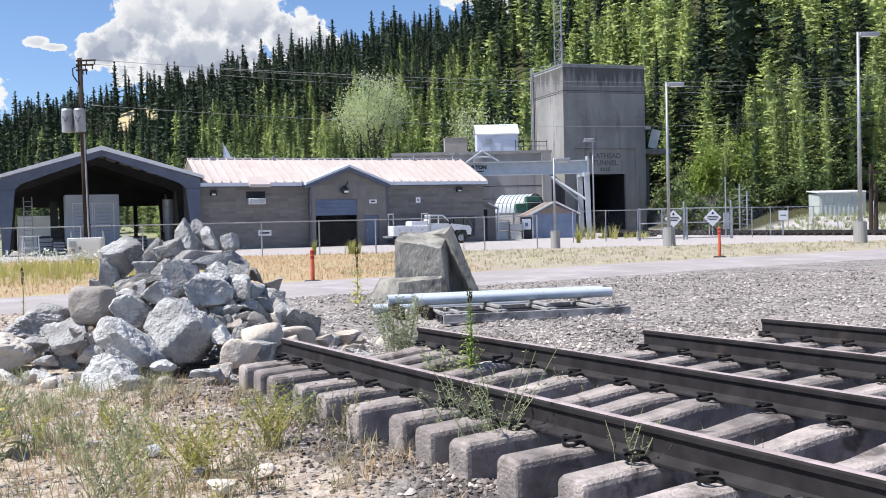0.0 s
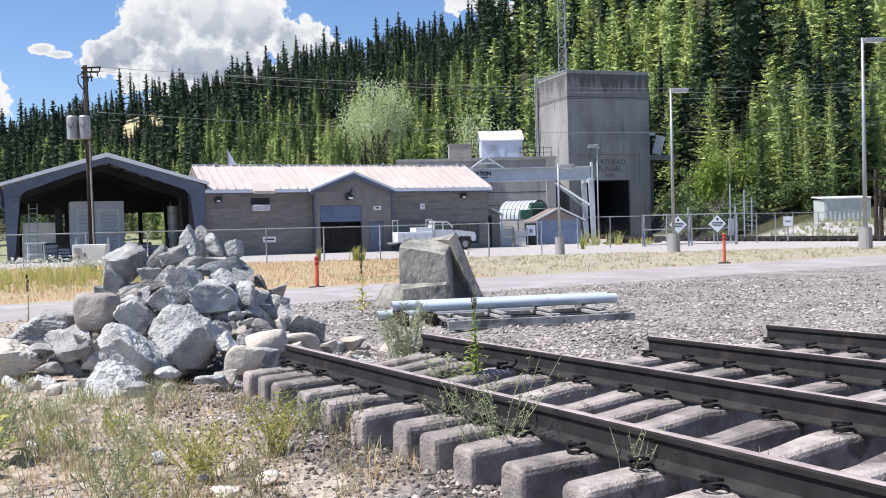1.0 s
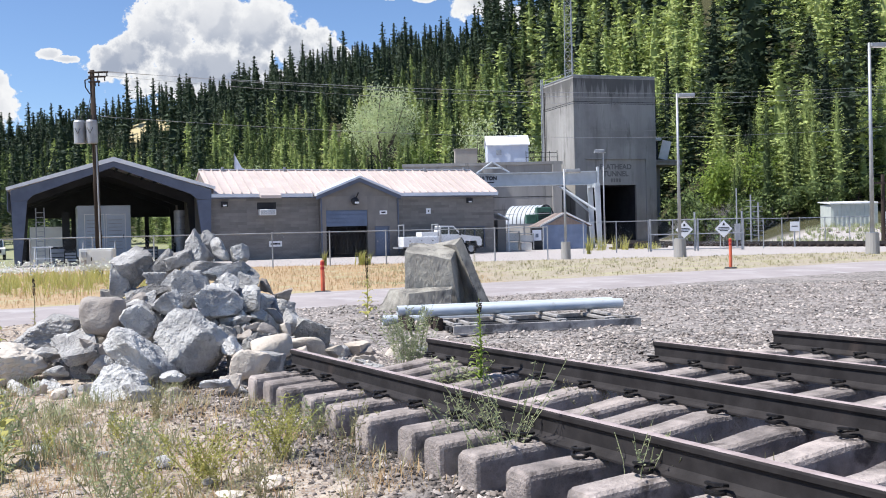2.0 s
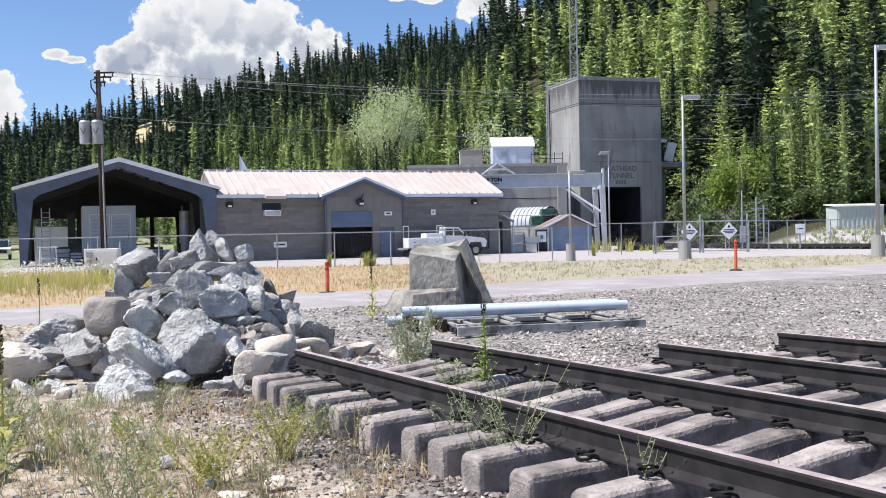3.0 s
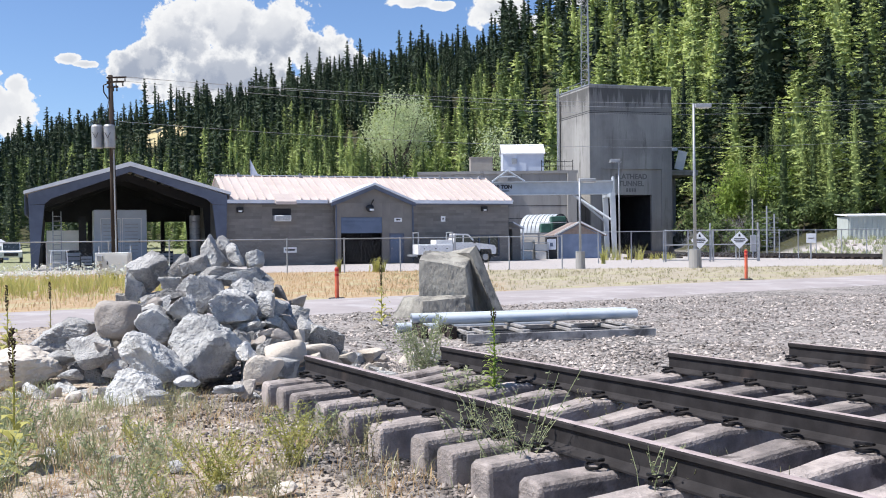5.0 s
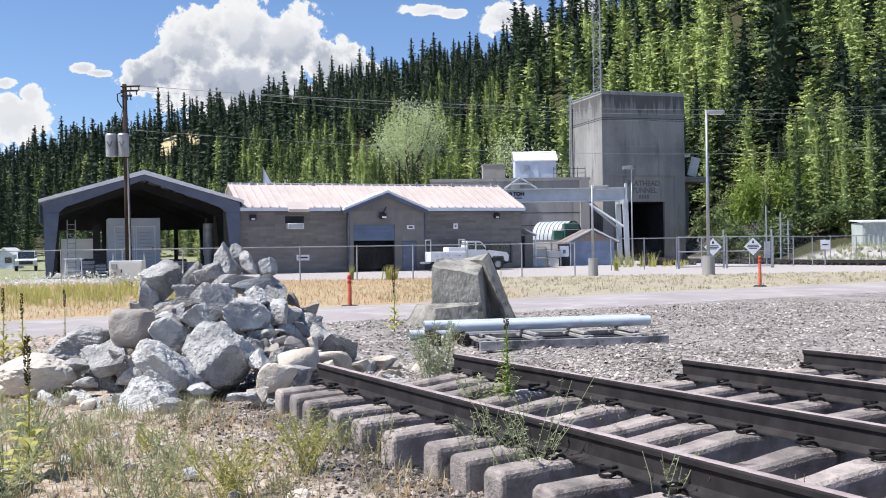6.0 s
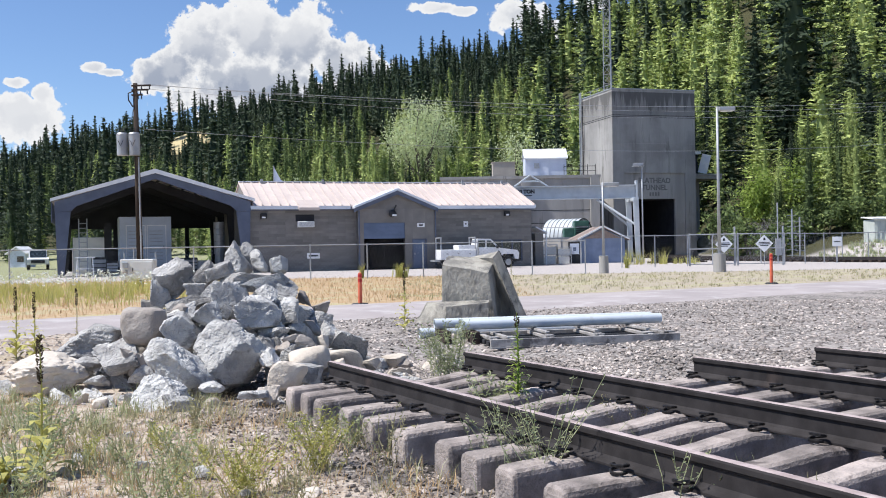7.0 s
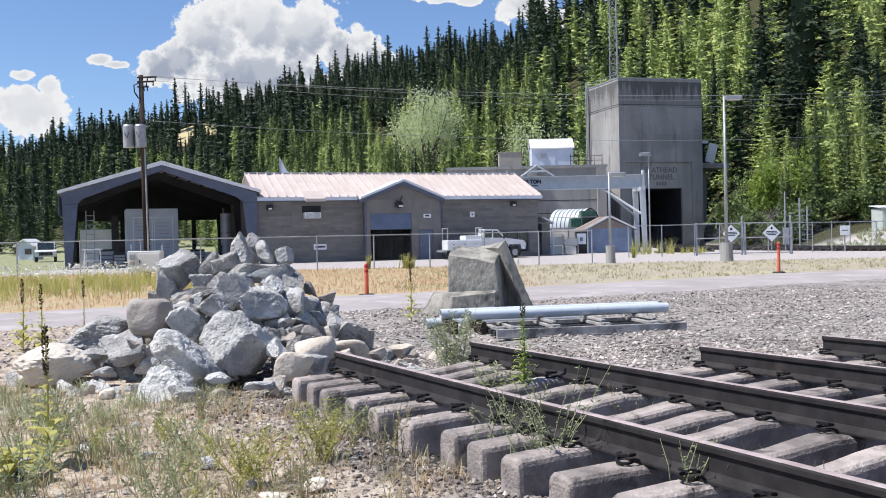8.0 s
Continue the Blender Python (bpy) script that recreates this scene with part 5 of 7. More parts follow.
# ---- posts, lamps, signs ----
def bollard(x, y, h):
    b = thing("marker_post", pose(x, y, 0), "faded orange plastic marker post on black base", "marker post", "orange marker posts")
    bm = bmesh.new()
    rod(bm, (0, 0, 0.05), (0, 0, h - 0.02), 0.058, 0.052, 14)
    rod(bm, (0, 0, h - 0.02), (0, 0, h), 0.052, 0.03, 14)
    part("post", bm, M_ORANGE, b, smooth=False)
    for z in (h - 0.12, h - 0.25):
        bm = bmesh.new()
        rod(bm, (0, 0, z), (0, 0, z + 0.07), 0.060, None, 14)
        part("band", bm, M_RED, b)
    bm = bmesh.new()
    rod(bm, (0, 0, 0), (0, 0, 0.05), 0.26, 0.2, 8)
    part("base", bm, M_BLACK, b)


bollard(-2.40, 27.0, 0.88)
bollard(11.64, 35.9, 1.1)


def yard_lamp(x, y, h, arm, foot, label, r=0.09, block=0.33):
    p = thing("yard_lamp", pose(x, y, 0), label, "lamp post", "yard lamps")
    if foot:
        bm = bmesh.new()
        rod(bm, (0, 0, -0.05), (0, 0, foot), block, block * 0.95, 16)
        part("footing", bm, M_CONC, p, "round concrete footing")
        boxpart("base_plate", p, M_GALV, -0.2, 0.2, -0.2, 0.2, foot, foot + 0.03)
    bm = bmesh.new()
    rod(bm, (0, 0, foot), (0, 0, h), r, r * 0.62, 10)
    part("pole", bm, M_GALV, p, smooth=True)
    bm = bmesh.new()
    box(bm, 0.05, 0.05 + arm, -0.16, 0.16, h - 0.22, h - 0.02, bevel=0.03)
    head = part("lamp_head", bm, M_GALV, p, "flat box lamp head")
    boxpart("lens", head, M_SIGN, 0.2, arm - 0.05, -0.12, 0.12, h - 0.235, h - 0.221)


yard_lamp(13.9, 51.0, 8.45, 0.85, 0.95, "tall galvanised yard lamp on a concrete footing")
yard_lamp(22.78, 48.4, 10.4, 1.0, 1.05, "taller galvanised yard lamp on a concrete footing", 0.11)
yard_lamp(8.13, 52.0, 4.75, 0.8, 0.9, "short galvanised yard lamp on a concrete footing", 0.075, 0.26)
yard_lamp(15.3, 78.0, 7.8, -0.7, 0.0, "slim yard lamp behind the fence", 0.07)


def build_pole():
    p = thing("utility_pole", pose(-13.53, 43.7, 0, 0, -0.6, 0), "weathered wooden utility pole with two transformers", "utility pole")
    bm = bmesh.new()
    rod(bm, (0, 0, -0.1), (0, 0, 8.95), 0.15, 0.10, 12)
    part("pole", bm, M_POLE, p, smooth=True)
    for z, reach in ((8.79, 0.72), (8.60, 0.62), (8.38, 0.36)):
        boxpart("crossarm", p, M_POLE, -0.12, reach, -0.17, -0.10, z, z + 0.07)
        for x in (reach - 0.05, reach * 0.45):
            bm = bmesh.new()
            rod(bm, (x, -0.135, z - 0.15), (x, -0.135, z - 0.001), 0.035, 0.02, 8)
            part("insulator", bm, M_BLACK, p)
    bm = bmesh.new()
    tube(bm, [(-0.04, -0.1, 8.6), (-0.28, -0.12, 8.5), (-0.26, -0.14, 8.2), (-0.08, -0.13, 7.9)], 0.03)
    part("cut_out_switch", bm, M_BLACK, p, "dark fuse cut-out below the pole top")
    bm = bmesh.new()
    tube(bm, [(-0.04, -0.12, 7.9), (-0.16, -0.2, 7.3), (-0.36, -0.3, 6.95)], 0.014)
    part("lead_wire", bm, M_BLACK, p)
    boxpart("bracket", p, M_BLACK, -0.72, 0.26, -0.14, -0.11, 6.15, 6.27)
    for x in (-0.50, 0.02):
        bm = bmesh.new()
        rod(bm, (x, -0.40, 5.75), (x, -0.40, 6.66), 0.24, None, 20)
        rod(bm, (x, -0.40, 6.661), (x, -0.40, 6.74), 0.25, 0.20, 20)
        t = part("transformer", bm, M_GALV, p, "pale grey transformer can")
        for dx in (-0.12, 0.0, 0.12):
            bm = bmesh.new()
            rod(bm, (x + dx, -0.40, 6.72), (x + dx, -0.40, 6.95), 0.025, None, 6)
            part("bushing", bm, M_BLACK, t)
        bm = bmesh.new()
        tube(bm, [(x - 0.12, -0.652, 6.4), (x, -0.66, 6.15), (x + 0.12, -0.652, 6.4)], 0.014)
        part("lead_wire", bm, M_BLACK, t)
    bm = bmesh.new()
    rod(bm, (0.1, -0.12, 0.0), (0.1, -0.12, 5.7), 0.035, None, 6)
    part("conduit", bm, M_GALV, p)
    c = thing("service_cabinet", pose(-13.4, 43.05, 0), "white electrical cabinet on posts by the pole", "cabinet")
    boxpart("body", c, M_CREAM, -0.72, 0.72, -0.25, 0.25, 0.32, 1.22, bevel=0.02)
    d = boxpart("door", c, M_CREAM, -0.25, 0.66, -0.275, -0.252, 0.40, 1.12, bevel=0.006)
    boxpart("handle", d, M_BLACK, -0.2, -0.16, -0.3, -0.276, 0.7, 0.85)
    boxpart("meter", c, M_GALV, -0.6, -0.38, -0.33, -0.252, 0.85, 1.08)
    boxpart("notice", c, M_TAN, -0.62, -0.4, -0.262, -0.252, 0.5, 0.75)
    for x in (-0.68, 0.68):
        bm = bmesh.new()
        rod(bm, (x, 0.2, -0.05), (x, 0.2, 1.5), 0.04, None, 8)
        part("post", bm, M_GALV, c)


build_pole()


def wire(name, a, b, sag, label, r=0.009):
    bm = bmesh.new()
    a, b = Vector(a), Vector(b)
    pts = [a.lerp(b, i / 24) - Vector((0, 0, sag * 4 * (i / 24) * (1 - i / 24))) for i in range(25)]
    tube(bm, pts, r, 4)
    solid(name, bm, M_GALV, Matrix(), label, "cable", "overhead lines")


far_pole = thing("utility_pole", pose(52, 86, 0), "distant wooden utility pole carrying overhead lines", "utility pole")
bm = bmesh.new()
rod(bm, (0, 0, -0.2), (0, 0, 14.6), 0.18, 0.12, 10)
part("pole", bm, M_POLE, far_pole)
boxpart("crossarm", far_pole, M_POLE, -0.9, 0.9, -0.15, -0.05, 14.0, 14.15)
for i, (dx, dz) in enumerate(((0.25, 8.87), (0.66, 8.87), (0.55, 8.68))):
    wire("overhead_wire", (-13.53 + dx - 0.09, 43.6, dz), (51.4 + i * 0.55, 85.9, 14.15), 1.2 + 0.3 * i, "thin overhead power line")
wire("overhead_wire", (-13.2, 43.4, 6.9), (51.9, 85.85, 11.0), 1.5, "thin overhead service line")


def chain_fence(points, h, label, step=3.0, mesh_gap=0.2, rail=True):
    f = thing("chain_link_fence", Matrix(), label, "fence")
    for (xa, ya), (xb, yb) in zip(points, points[1:]):
        n = max(1, round(math.hypot(xb - xa, yb - ya) / step))
        for i in range(n + 1):
            if i == n and (xb, yb) != points[-1]:
                continue
            x, y = xa + (xb - xa) * i / n, ya + (yb - ya) * i / n
            z = float(land(x, y))
            bm = bmesh.new()
            rod(bm, (x, y, z - 0.1), (x, y, z + h + 0.06), 0.035, None, 8)
            part("post", bm, M_GALV, f)
        za, zb = float(land(xa, ya)), float(land(xb, yb))
        if rail:
            bm = bmesh.new()
            rod(bm, (xa, ya, za + h), (xb, yb, zb + h), 0.025, None, 6)
            part("top_rail", bm, M_GALV, f)
        length = math.hypot(xb - xa, yb - ya)
        k = int((length + h) / mesh_gap)
        verts, faces = [], []
        way = Vector((xb - xa, yb - ya, zb - za)) / length
        for i in range(k):
            for sg in (1, -1):
                s = i * mesh_gap - (h if sg == 1 else 0)
                a0, b0 = (s, 0.05), (s + h, h)
                if sg == -1:
                    a0, b0 = (s, h), (s + h, 0.05)
                if a0[0] < 0 or b0[0] > length:
                    continue
                for (p, z), w in ((a0, 0), (b0, 0)):
                    c = Vector((xa, ya, za)) + way * p
                    for ox, oz in ((0.002, 0), (-0.001, 0.0018), (-0.001, -0.0018)):
                        verts.append((c.x + ox, c.y + ox, c.z + z + oz))
                j = len(verts) - 6
                for q in range(3):
                    r = (q + 1) % 3
                    faces.append((j + q, j + r, j + 3 + r, j + 3 + q))
        me = cloud_mesh("wire_mesh", np.array(verts), np.array(faces), M_GALV)
        ob = new("wire_mesh", me)
        ob.parent = f
        ob["kind"] = "stuff"
    return f


chain_fence([(-24.0, 47.3), (-18.2, 48.2), (7.2, 52.2)], 1.72, "galvanised chain link fence before the building")
chain_fence([(-24.2, 47.4), (-44.0, 92.0)], 1.7, "chain link fence running back past the shelter", 4.0, 0.3)
chain_fence([(11.0, 63.0), (15.4, 64.0)], 2.0, "chain link fence beside the track gate", 2.2)
chain_fence([(21.7, 64.2), (27.5, 69.5), (34.0, 72.0)], 2.0, "rusty chain link fence along the bank", 2.6, 0.12)


def gate_leaf(x0, x1, y):
    g = thing("fence_gate", pose(x0, y, 0), "galvanised chain link gate leaf", "gate", "gate leaves at the track")
    w = x1 - x0
    for a, b in (((0, 0.1), (0, 2.05)), ((w, 0.1), (w, 2.05)), ((0, 0.12), (w, 0.12)), ((0, 2.03), (w, 2.03)), ((0, 1.1), (w, 1.1)), ((w / 2, 0.12), (w / 2, 2.03))):
        bm = bmesh.new()
        rod(bm, (a[0], 0, a[1]), (b[0], 0, b[1]), 0.035, None, 8)
        part("frame_tube", bm, M_GALV, g)
    bm = bmesh.new()
    for i in range(int(w / 0.1)):
        rod(bm, (i * 0.1, 0, 0.12), (min(w, i * 0.1 + 1.9), 0, 0.12 + min(1.9, w - i * 0.1)), 0.0025, None, 3)
        rod(bm, (i * 0.1, 0, 2.02), (min(w, i * 0.1 + 1.9), 0, 2.02 - min(1.9, w - i * 0.1)), 0.0025, None, 3)
    tagged(part("wire_mesh", bm, M_GALV, g), kind="stuff")
    for x in (0.05, w - 0.05):
        bm = bmesh.new()
        rod(bm, (x, 0.06, -0.05), (x, 0.06, 2.5 if x > 1 else 2.1), 0.06, None, 8)
        part("gate_post", bm, M_GALV, g)


gate_leaf(15.5, 18.5, 64.0)
gate_leaf(18.6, 21.6, 64.0)
for x in (17.72, 20.30):
    s = thing("diamond_sign", pose(x, 63.9, 1.38), "white diamond warning sign on the gate", "sign", "diamond signs")
    bm = bmesh.new()
    box(bm, -0.40, 0.40, -0.012, 0.012, -0.40, 0.40, m=pose(0, 0, 0, 0, 45, 0))
    part("plate", bm, M_SIGN, s)
    bm = bmesh.new()
    prism(bm, [(-0.08, 0.22), (0.08, 0.22), (0.04, 0.38), (-0.04, 0.38)], -0.018, -0.0125)
    part("symbol", bm, M_INK, s, "black symbol")
    for z, w in ((0.08, 0.34), (-0.02, 0.38), (-0.12, 0.26)):
        boxpart("text_bar", s, M_INK, -w, w, -0.018, -0.0125, z - 0.025, z + 0.025)
    bm = bmesh.new()
    rod(bm, (0, 0.035, -1.45), (0, 0.035, 0.3), 0.02, None, 6)
    part("stake", bm, M_GALV, s)
s = thing("notice_board", pose(26.4, 67.6, float(land(26.4, 67.6))), "small white notice on a fence post", "sign")
boxpart("plate", s, M_SIGN, -0.32, 0.32, -0.02, 0.0, 1.1, 1.75)
boxpart("text_bar", s, M_INK, -0.2, 0.2, -0.026, -0.021, 1.4, 1.46)
boxpart("post", s, M_GALV, -0.04, 0.04, 0.002, 0.08, -0.1, 1.8)


# ---- running line into the tunnel ----
def build_line():
    pts = [Vector(p) for p in ((22.6, 122.0), (21.6, 104.0), (21.4, 92.0), (23.5, 79.0), (30.0, 65.0), (42.0, 50.0), (70.0, 25.0), (110.0, -8.0))]
    dense = []
    for a, b in zip(pts, pts[1:]):
        k = max(2, int((b - a).length / 0.7))
        dense += [a.lerp(b, i / k) for i in range(k)]
    for _ in range(40):
        dense = [dense[0]] + [(dense[i - 1] + dense[i] * 2 + dense[i + 1]) / 4 for i in range(1, len(dense) - 1)] + [dense[-1]]
    line = thing("running_line", Matrix(), "railway line on dark ties running into the tunnel", "railway track")
    for side in (-0.75, 0.75):
        bm = bmesh.new()
        rings = []
        for i, p in enumerate(dense):
            q = (dense[min(i + 1, len(dense) - 1)] - dense[max(i - 1, 0)]).normalized()
            c = p + Vector((-q.y, q.x)) * side
            nx = Vector((-q.y, q.x)) * 0.05
            rings.append([(c.x - nx.x, c.y - nx.y, 0.14), (c.x + nx.x, c.y + nx.y, 0.14), (c.x + nx.x * 0.7, c.y + nx.y * 0.7, 0.34), (c.x - nx.x * 0.7, c.y - nx.y * 0.7, 0.34)])
        loft(bm, rings)
        part("rail", bm, M_RAIL, line)
    bm = bmesh.new()
    box(bm, -0.12, 0.12, -1.3, 1.3, -0.05, 0.15)
    me = mesh_of("tie", bm, M_POLE)
    for i in range(0, len(dense) - 1, 1):
        p, q = dense[i], dense[i + 1] - dense[i]
        t = new("tie", me)
        t.parent = line
        t.matrix_local = pose(p.x, p.y, 0, 0, 0, math.degrees(math.atan2(q.y, q.x)))


build_line()
stop = thing("wheel_stop", pose(17.6, 76.5, 0, 0, 0, 4), "low dark steel wheel stop on short rails", "buffer stop")
boxpart("beam", stop, M_BLACK, -2.0, 2.0, -0.1, 0.1, 0.12, 0.32)
for x in (-1.6, 1.4):
    bm = bmesh.new()
    prism(bm, [(x - 0.35, 0.32), (x + 0.35, 0.32), (x + 0.1, 0.95), (x - 0.1, 0.95)], -0.12, 0.12)
    part("shoe", bm, M_BLACK, stop)
boxpart("sleeper", stop, M_POLE, -2.2, 2.2, -0.5, 0.5, -0.02, 0.118)


# ---- gantry crane, sheds and plant beside the building ----
def build_gantry():
    g = thing("gantry_crane", pose(0, 82, 0), "pale painted gantry crane beam on braced legs", "crane")
    bm = bmesh.new()
    box(bm, 4.6, 15.5, -0.04, 0.04, 5.3, 6.3)
    box(bm, 4.6, 15.5, -0.3, 0.3, 6.28, 6.36)
    box(bm, 4.6, 15.5, -0.3, 0.3, 5.24, 5.32)
    part("beam", bm, M_BEAM, g, "pale I-section beam")
    words("10 TON", 0.42, pose(6.5, -0.05, 5.80, 90, 0, 0), M_INK, g)
    boxpart("text_bar", g, M_INK, 6.3, 7.0, -0.055, -0.042, 5.56, 5.64)
    for y, lab in ((-1.6, ""), (1.6, "")):
        bm = bmesh.new()
        prism(bm, [(15.0, 5.3), (15.45, 5.3), (15.55, 0), (15.2, 0)], y - 0.12, y + 0.12)
        part("leg", bm, M_BEAM, g)
        bm = bmesh.new()
        rod(bm, (12.2, 0, 5.3), (15.1, y, 3.1), 0.1, None, 6)
        part("brace", bm, M_BEAM, g)
    boxpart("end_tie", g, M_BEAM, 15.05, 15.4, -1.9, 1.9, 5.0, 5.22)
    boxpart("end_cap", g, M_BEAM, 15.52, 15.66, -0.3, 0.3, 5.2, 6.7)
    for y in (-1.6, 1.6):
        bm = bmesh.new()
        prism(bm, [(4.7, 5.3), (5.1, 5.3), (5.0, 0), (4.7, 0)], y - 0.12, y + 0.12)
        part("leg", bm, M_BEAM, g)
    bm = bmesh.new()
    for a, b in (((5.6, 6.4), (6.9, 7.3)), ((6.9, 7.3), (8.3, 6.4)), ((6.2, 6.8), (7.7, 6.8))):
        rod(bm, (a[0], 0.2, a[1]), (b[0], 0.2, b[1]), 0.07, None, 6)
    part("hoist_frame", bm, M_BEAM, g, "small triangular hoist frame")


build_gantry()


def gable_shed(name, m, w, d, eave, apex, wall, roof, label, over=0.3):
    s = thing(name, m, label, "shed")
    bm = bmesh.new()
    prism(bm, [(-w / 2, 0), (w / 2, 0), (w / 2, eave), (0, apex - 0.06), (-w / 2, eave)], 0, d)
    part("body", bm, wall, s)
    for sg in (1, -1):
        bm = bmesh.new()
        k = (apex - eave) / (w / 2)
        prism(bm, [(0, apex), (sg * (w / 2 + over), eave - over * k + 0.04), (sg * (w / 2 + over), eave - over * k + 0.16), (0, apex + 0.12)], -0.3, d + 0.3)
        part("roof", bm, roof, s)
    return s


blue = gable_shed("blue_shed", pose(12.5, 80.3, 0, 0, 0, 3), 3.6, 4.0, 1.95, 2.85, surface("blue_shed_paint", (0.25, 0.31, 0.44), (0.19, 0.24, 0.35), 1.2, 0.6, 0.1), M_SHINGLE, "small blue shed with brown shingle gable roof", 0.4)
bm = bmesh.new()
prism(bm, [(-1.5, 1.98), (1.5, 1.98), (0, 2.74)], -0.03, -0.003)
part("gable_panel", bm, M_SHINGLE, blue, "brown gable panel")
for side in (-1, 1):
    bm = bmesh.new()
    prism(bm, [(0, 2.90), (side * 2.10, 1.84), (side * 2.10, 1.97), (0, 3.04)], -0.40, -0.33)
    part("fascia", bm, M_WHITE, blue, "white roof edge board")
boxpart("corner_board", blue, M_WHITE, -1.86, -1.74, -0.06, -0.004, 0, 1.9)
cab = thing("control_cabinet", pose(10.1, 79.3, 0), "dark control cabinet with a white notice", "cabinet")
boxpart("body", cab, M_BLACK, -0.45, 0.45, 0, 0.6, 0.0, 1.75, bevel=0.02)
boxpart("notice", cab, M_WHITEBLUE, -0.36, 0.36, -0.02, -0.002, 0.75, 1.6)
boxpart("symbol", cab, M_BLUE, -0.12, 0.12, -0.026, -0.021, 1.0, 1.3)

tank = thing("corrugated_arch", pose(9.55, 91.2, 0, 0, 0, -127), "half-round corrugated steel arch over green machinery", "canopy")


def arch_band(y0, y1, r, thick):
    bm = bmesh.new()
    n = 24
    turn = [(math.cos(i / n * math.pi), math.sin(i / n * math.pi)) for i in range(n + 1)]
    prism(bm, [(c * r, 2.15 + s * r) for c, s in turn] + [(c * (r - thick), 2.15 + s * (r - thick)) for c, s in reversed(turn)], y0, y1)
    return bm


for k in range(8):
    part("sheet", arch_band(k * 0.42, k * 0.42 + 0.36, 1.7, 0.05), M_BEAM, tank, "pale curved roofing sheet")
    part("rib", arch_band(k * 0.42 + 0.362, k * 0.42 + 0.418, 1.72, 0.09), M_BLACK, tank, "dark joint rib")
boxpart("base", tank, M_CONC, -1.75, 1.75, -0.1, 3.5, 0, 2.14)
gen = thing("generator", pose(10.9, 85.4, 0), "green machine on a raised deck", "generator")
boxpart("body", gen, M_GREENSTEEL, 0.0, 1.25, 0, 1.4, 2.16, 3.55, bevel=0.05)
boxpart("engine", gen, M_GREENSTEEL, -0.9, -0.01, 0.1, 1.2, 2.16, 2.95, bevel=0.05)
boxpart("deck", gen, M_GALV, -2.8, 1.4, -0.4, 1.8, 2.0, 2.15)
for k in range(5):
    boxpart("louvre", gen, M_BLACK, 0.15, 1.1, -0.03, -0.002, 2.35 + k * 0.17, 2.42 + k * 0.17)
for x in (-2.6, -1.2, 0.2, 1.2):
    boxpart("deck_leg", gen, M_GALV, x, x + 0.12, -0.3, -0.18, 0, 2.0)
bm = bmesh.new()
tube(bm, [(-2.8, -0.35, 3.0), (1.3, -0.35, 3.0)], 0.03)
part("hand_rail", bm, M_GALV, gen)
for x, w, h in ((7.1, 1.5, 1.5), (8.6, 1.1, 1.3)):
    c = thing("wire_cage", pose(x, 78.5, 0), "grey steel storage cage", "cage", "cages by the building")
    for dx in (0, w):
        for dy in (0, 0.8):
            boxpart("post", c, M_GALV, dx, dx + 0.06, dy, dy + 0.06, 0, h)
    boxpart("top", c, M_GALV, 0, w + 0.06, 0, 0.86, h, h + 0.06)
    boxpart("shelf", c, M_GALV, 0.07, w, 0.07, 0.8, h * 0.5, h * 0.5 + 0.05)
    boxpart("load", c, M_CREAM, 0.08, w - 0.02, 0.12, 0.75, h * 0.5 + 0.052, h * 0.93)
    boxpart("load", c, M_CREAM, 0.15, w - 0.1, 0.12, 0.75, 0.02, h * 0.45)
lean_to = thing("lean_to", pose(6.7, 75.4, 0, 0, 0, 20), "small pale lean-to against the building end", "lean-to")
bm = bmesh.new()
prism(bm, [(0, 2.85), (0.95, 2.4), (0.95, 2.5), (0, 2.95)], 0, 1.8)
part("roof", bm, M_EDGE, lean_to)
boxpart("wall", lean_to, M_BLOCK, 0.02, 0.7, 0.2, 1.7, 0, 2.42)
boxpart("downpipe", lean_to, M_WHITE, 0.82, 0.92, 0.05, 0.15, 0, 2.4)

cont = thing("metal_container", pose(34.7, 81.0, 1.42, 0, 0, -4), "pale ribbed metal container shed on the bank", "shed")
boxpart("body", cont, M_PALEGREEN, 0, 3.8, 0, 2.6, -0.25, 1.72)
for k in range(10):
    boxpart("rib", cont, M_PALEGREEN, 0.12 + k * 0.37, 0.22 + k * 0.37, -0.05, -0.002, -0.2, 1.68)
bm = bmesh.new()
prism(bm, [(-0.2, 1.722), (2.8, 1.92), (2.8, 2.0), (-0.2, 1.82)], -0.15, 3.95, "x")
part("roof", bm, M_WHITE, cont)
boxpart("meter_box", cont, M_WHITE, 4.1, 4.7, -0.3, 0.0, -0.25, 1.0, bevel=0.03)
for x, y, h in ((26.5, 75.0, 3.3), (26.0, 75.2, 3.9)):
    b = float(land(x, y))
    m = thing("signal_mast", pose(x, y, b), "slim grey signal mast with ladder", "signal mast", "signal masts")
    bm = bmesh.new()
    rod(bm, (0, 0, -0.1), (0, 0, h), 0.06, None, 8)
    part("mast", bm, M_GALV, m)
    for k in range(8):
        boxpart("rung", m, M_GALV, -0.35, 0.35, 0.062, 0.10, 0.4 + k * h / 9, 0.44 + k * h / 9)
m = thing("signal_mast", pose(23.85, 72.0, 0), "thin galvanised antenna post", "post")
bm = bmesh.new()
rod(bm, (0, 0, -0.1), (0, 0, 4.3), 0.05, None, 8)
part("mast", bm, M_GALV, m)
boxpart("box", m, M_GALV, -0.2, 0.2, -0.2, -0.052, 0.5, 1.7)
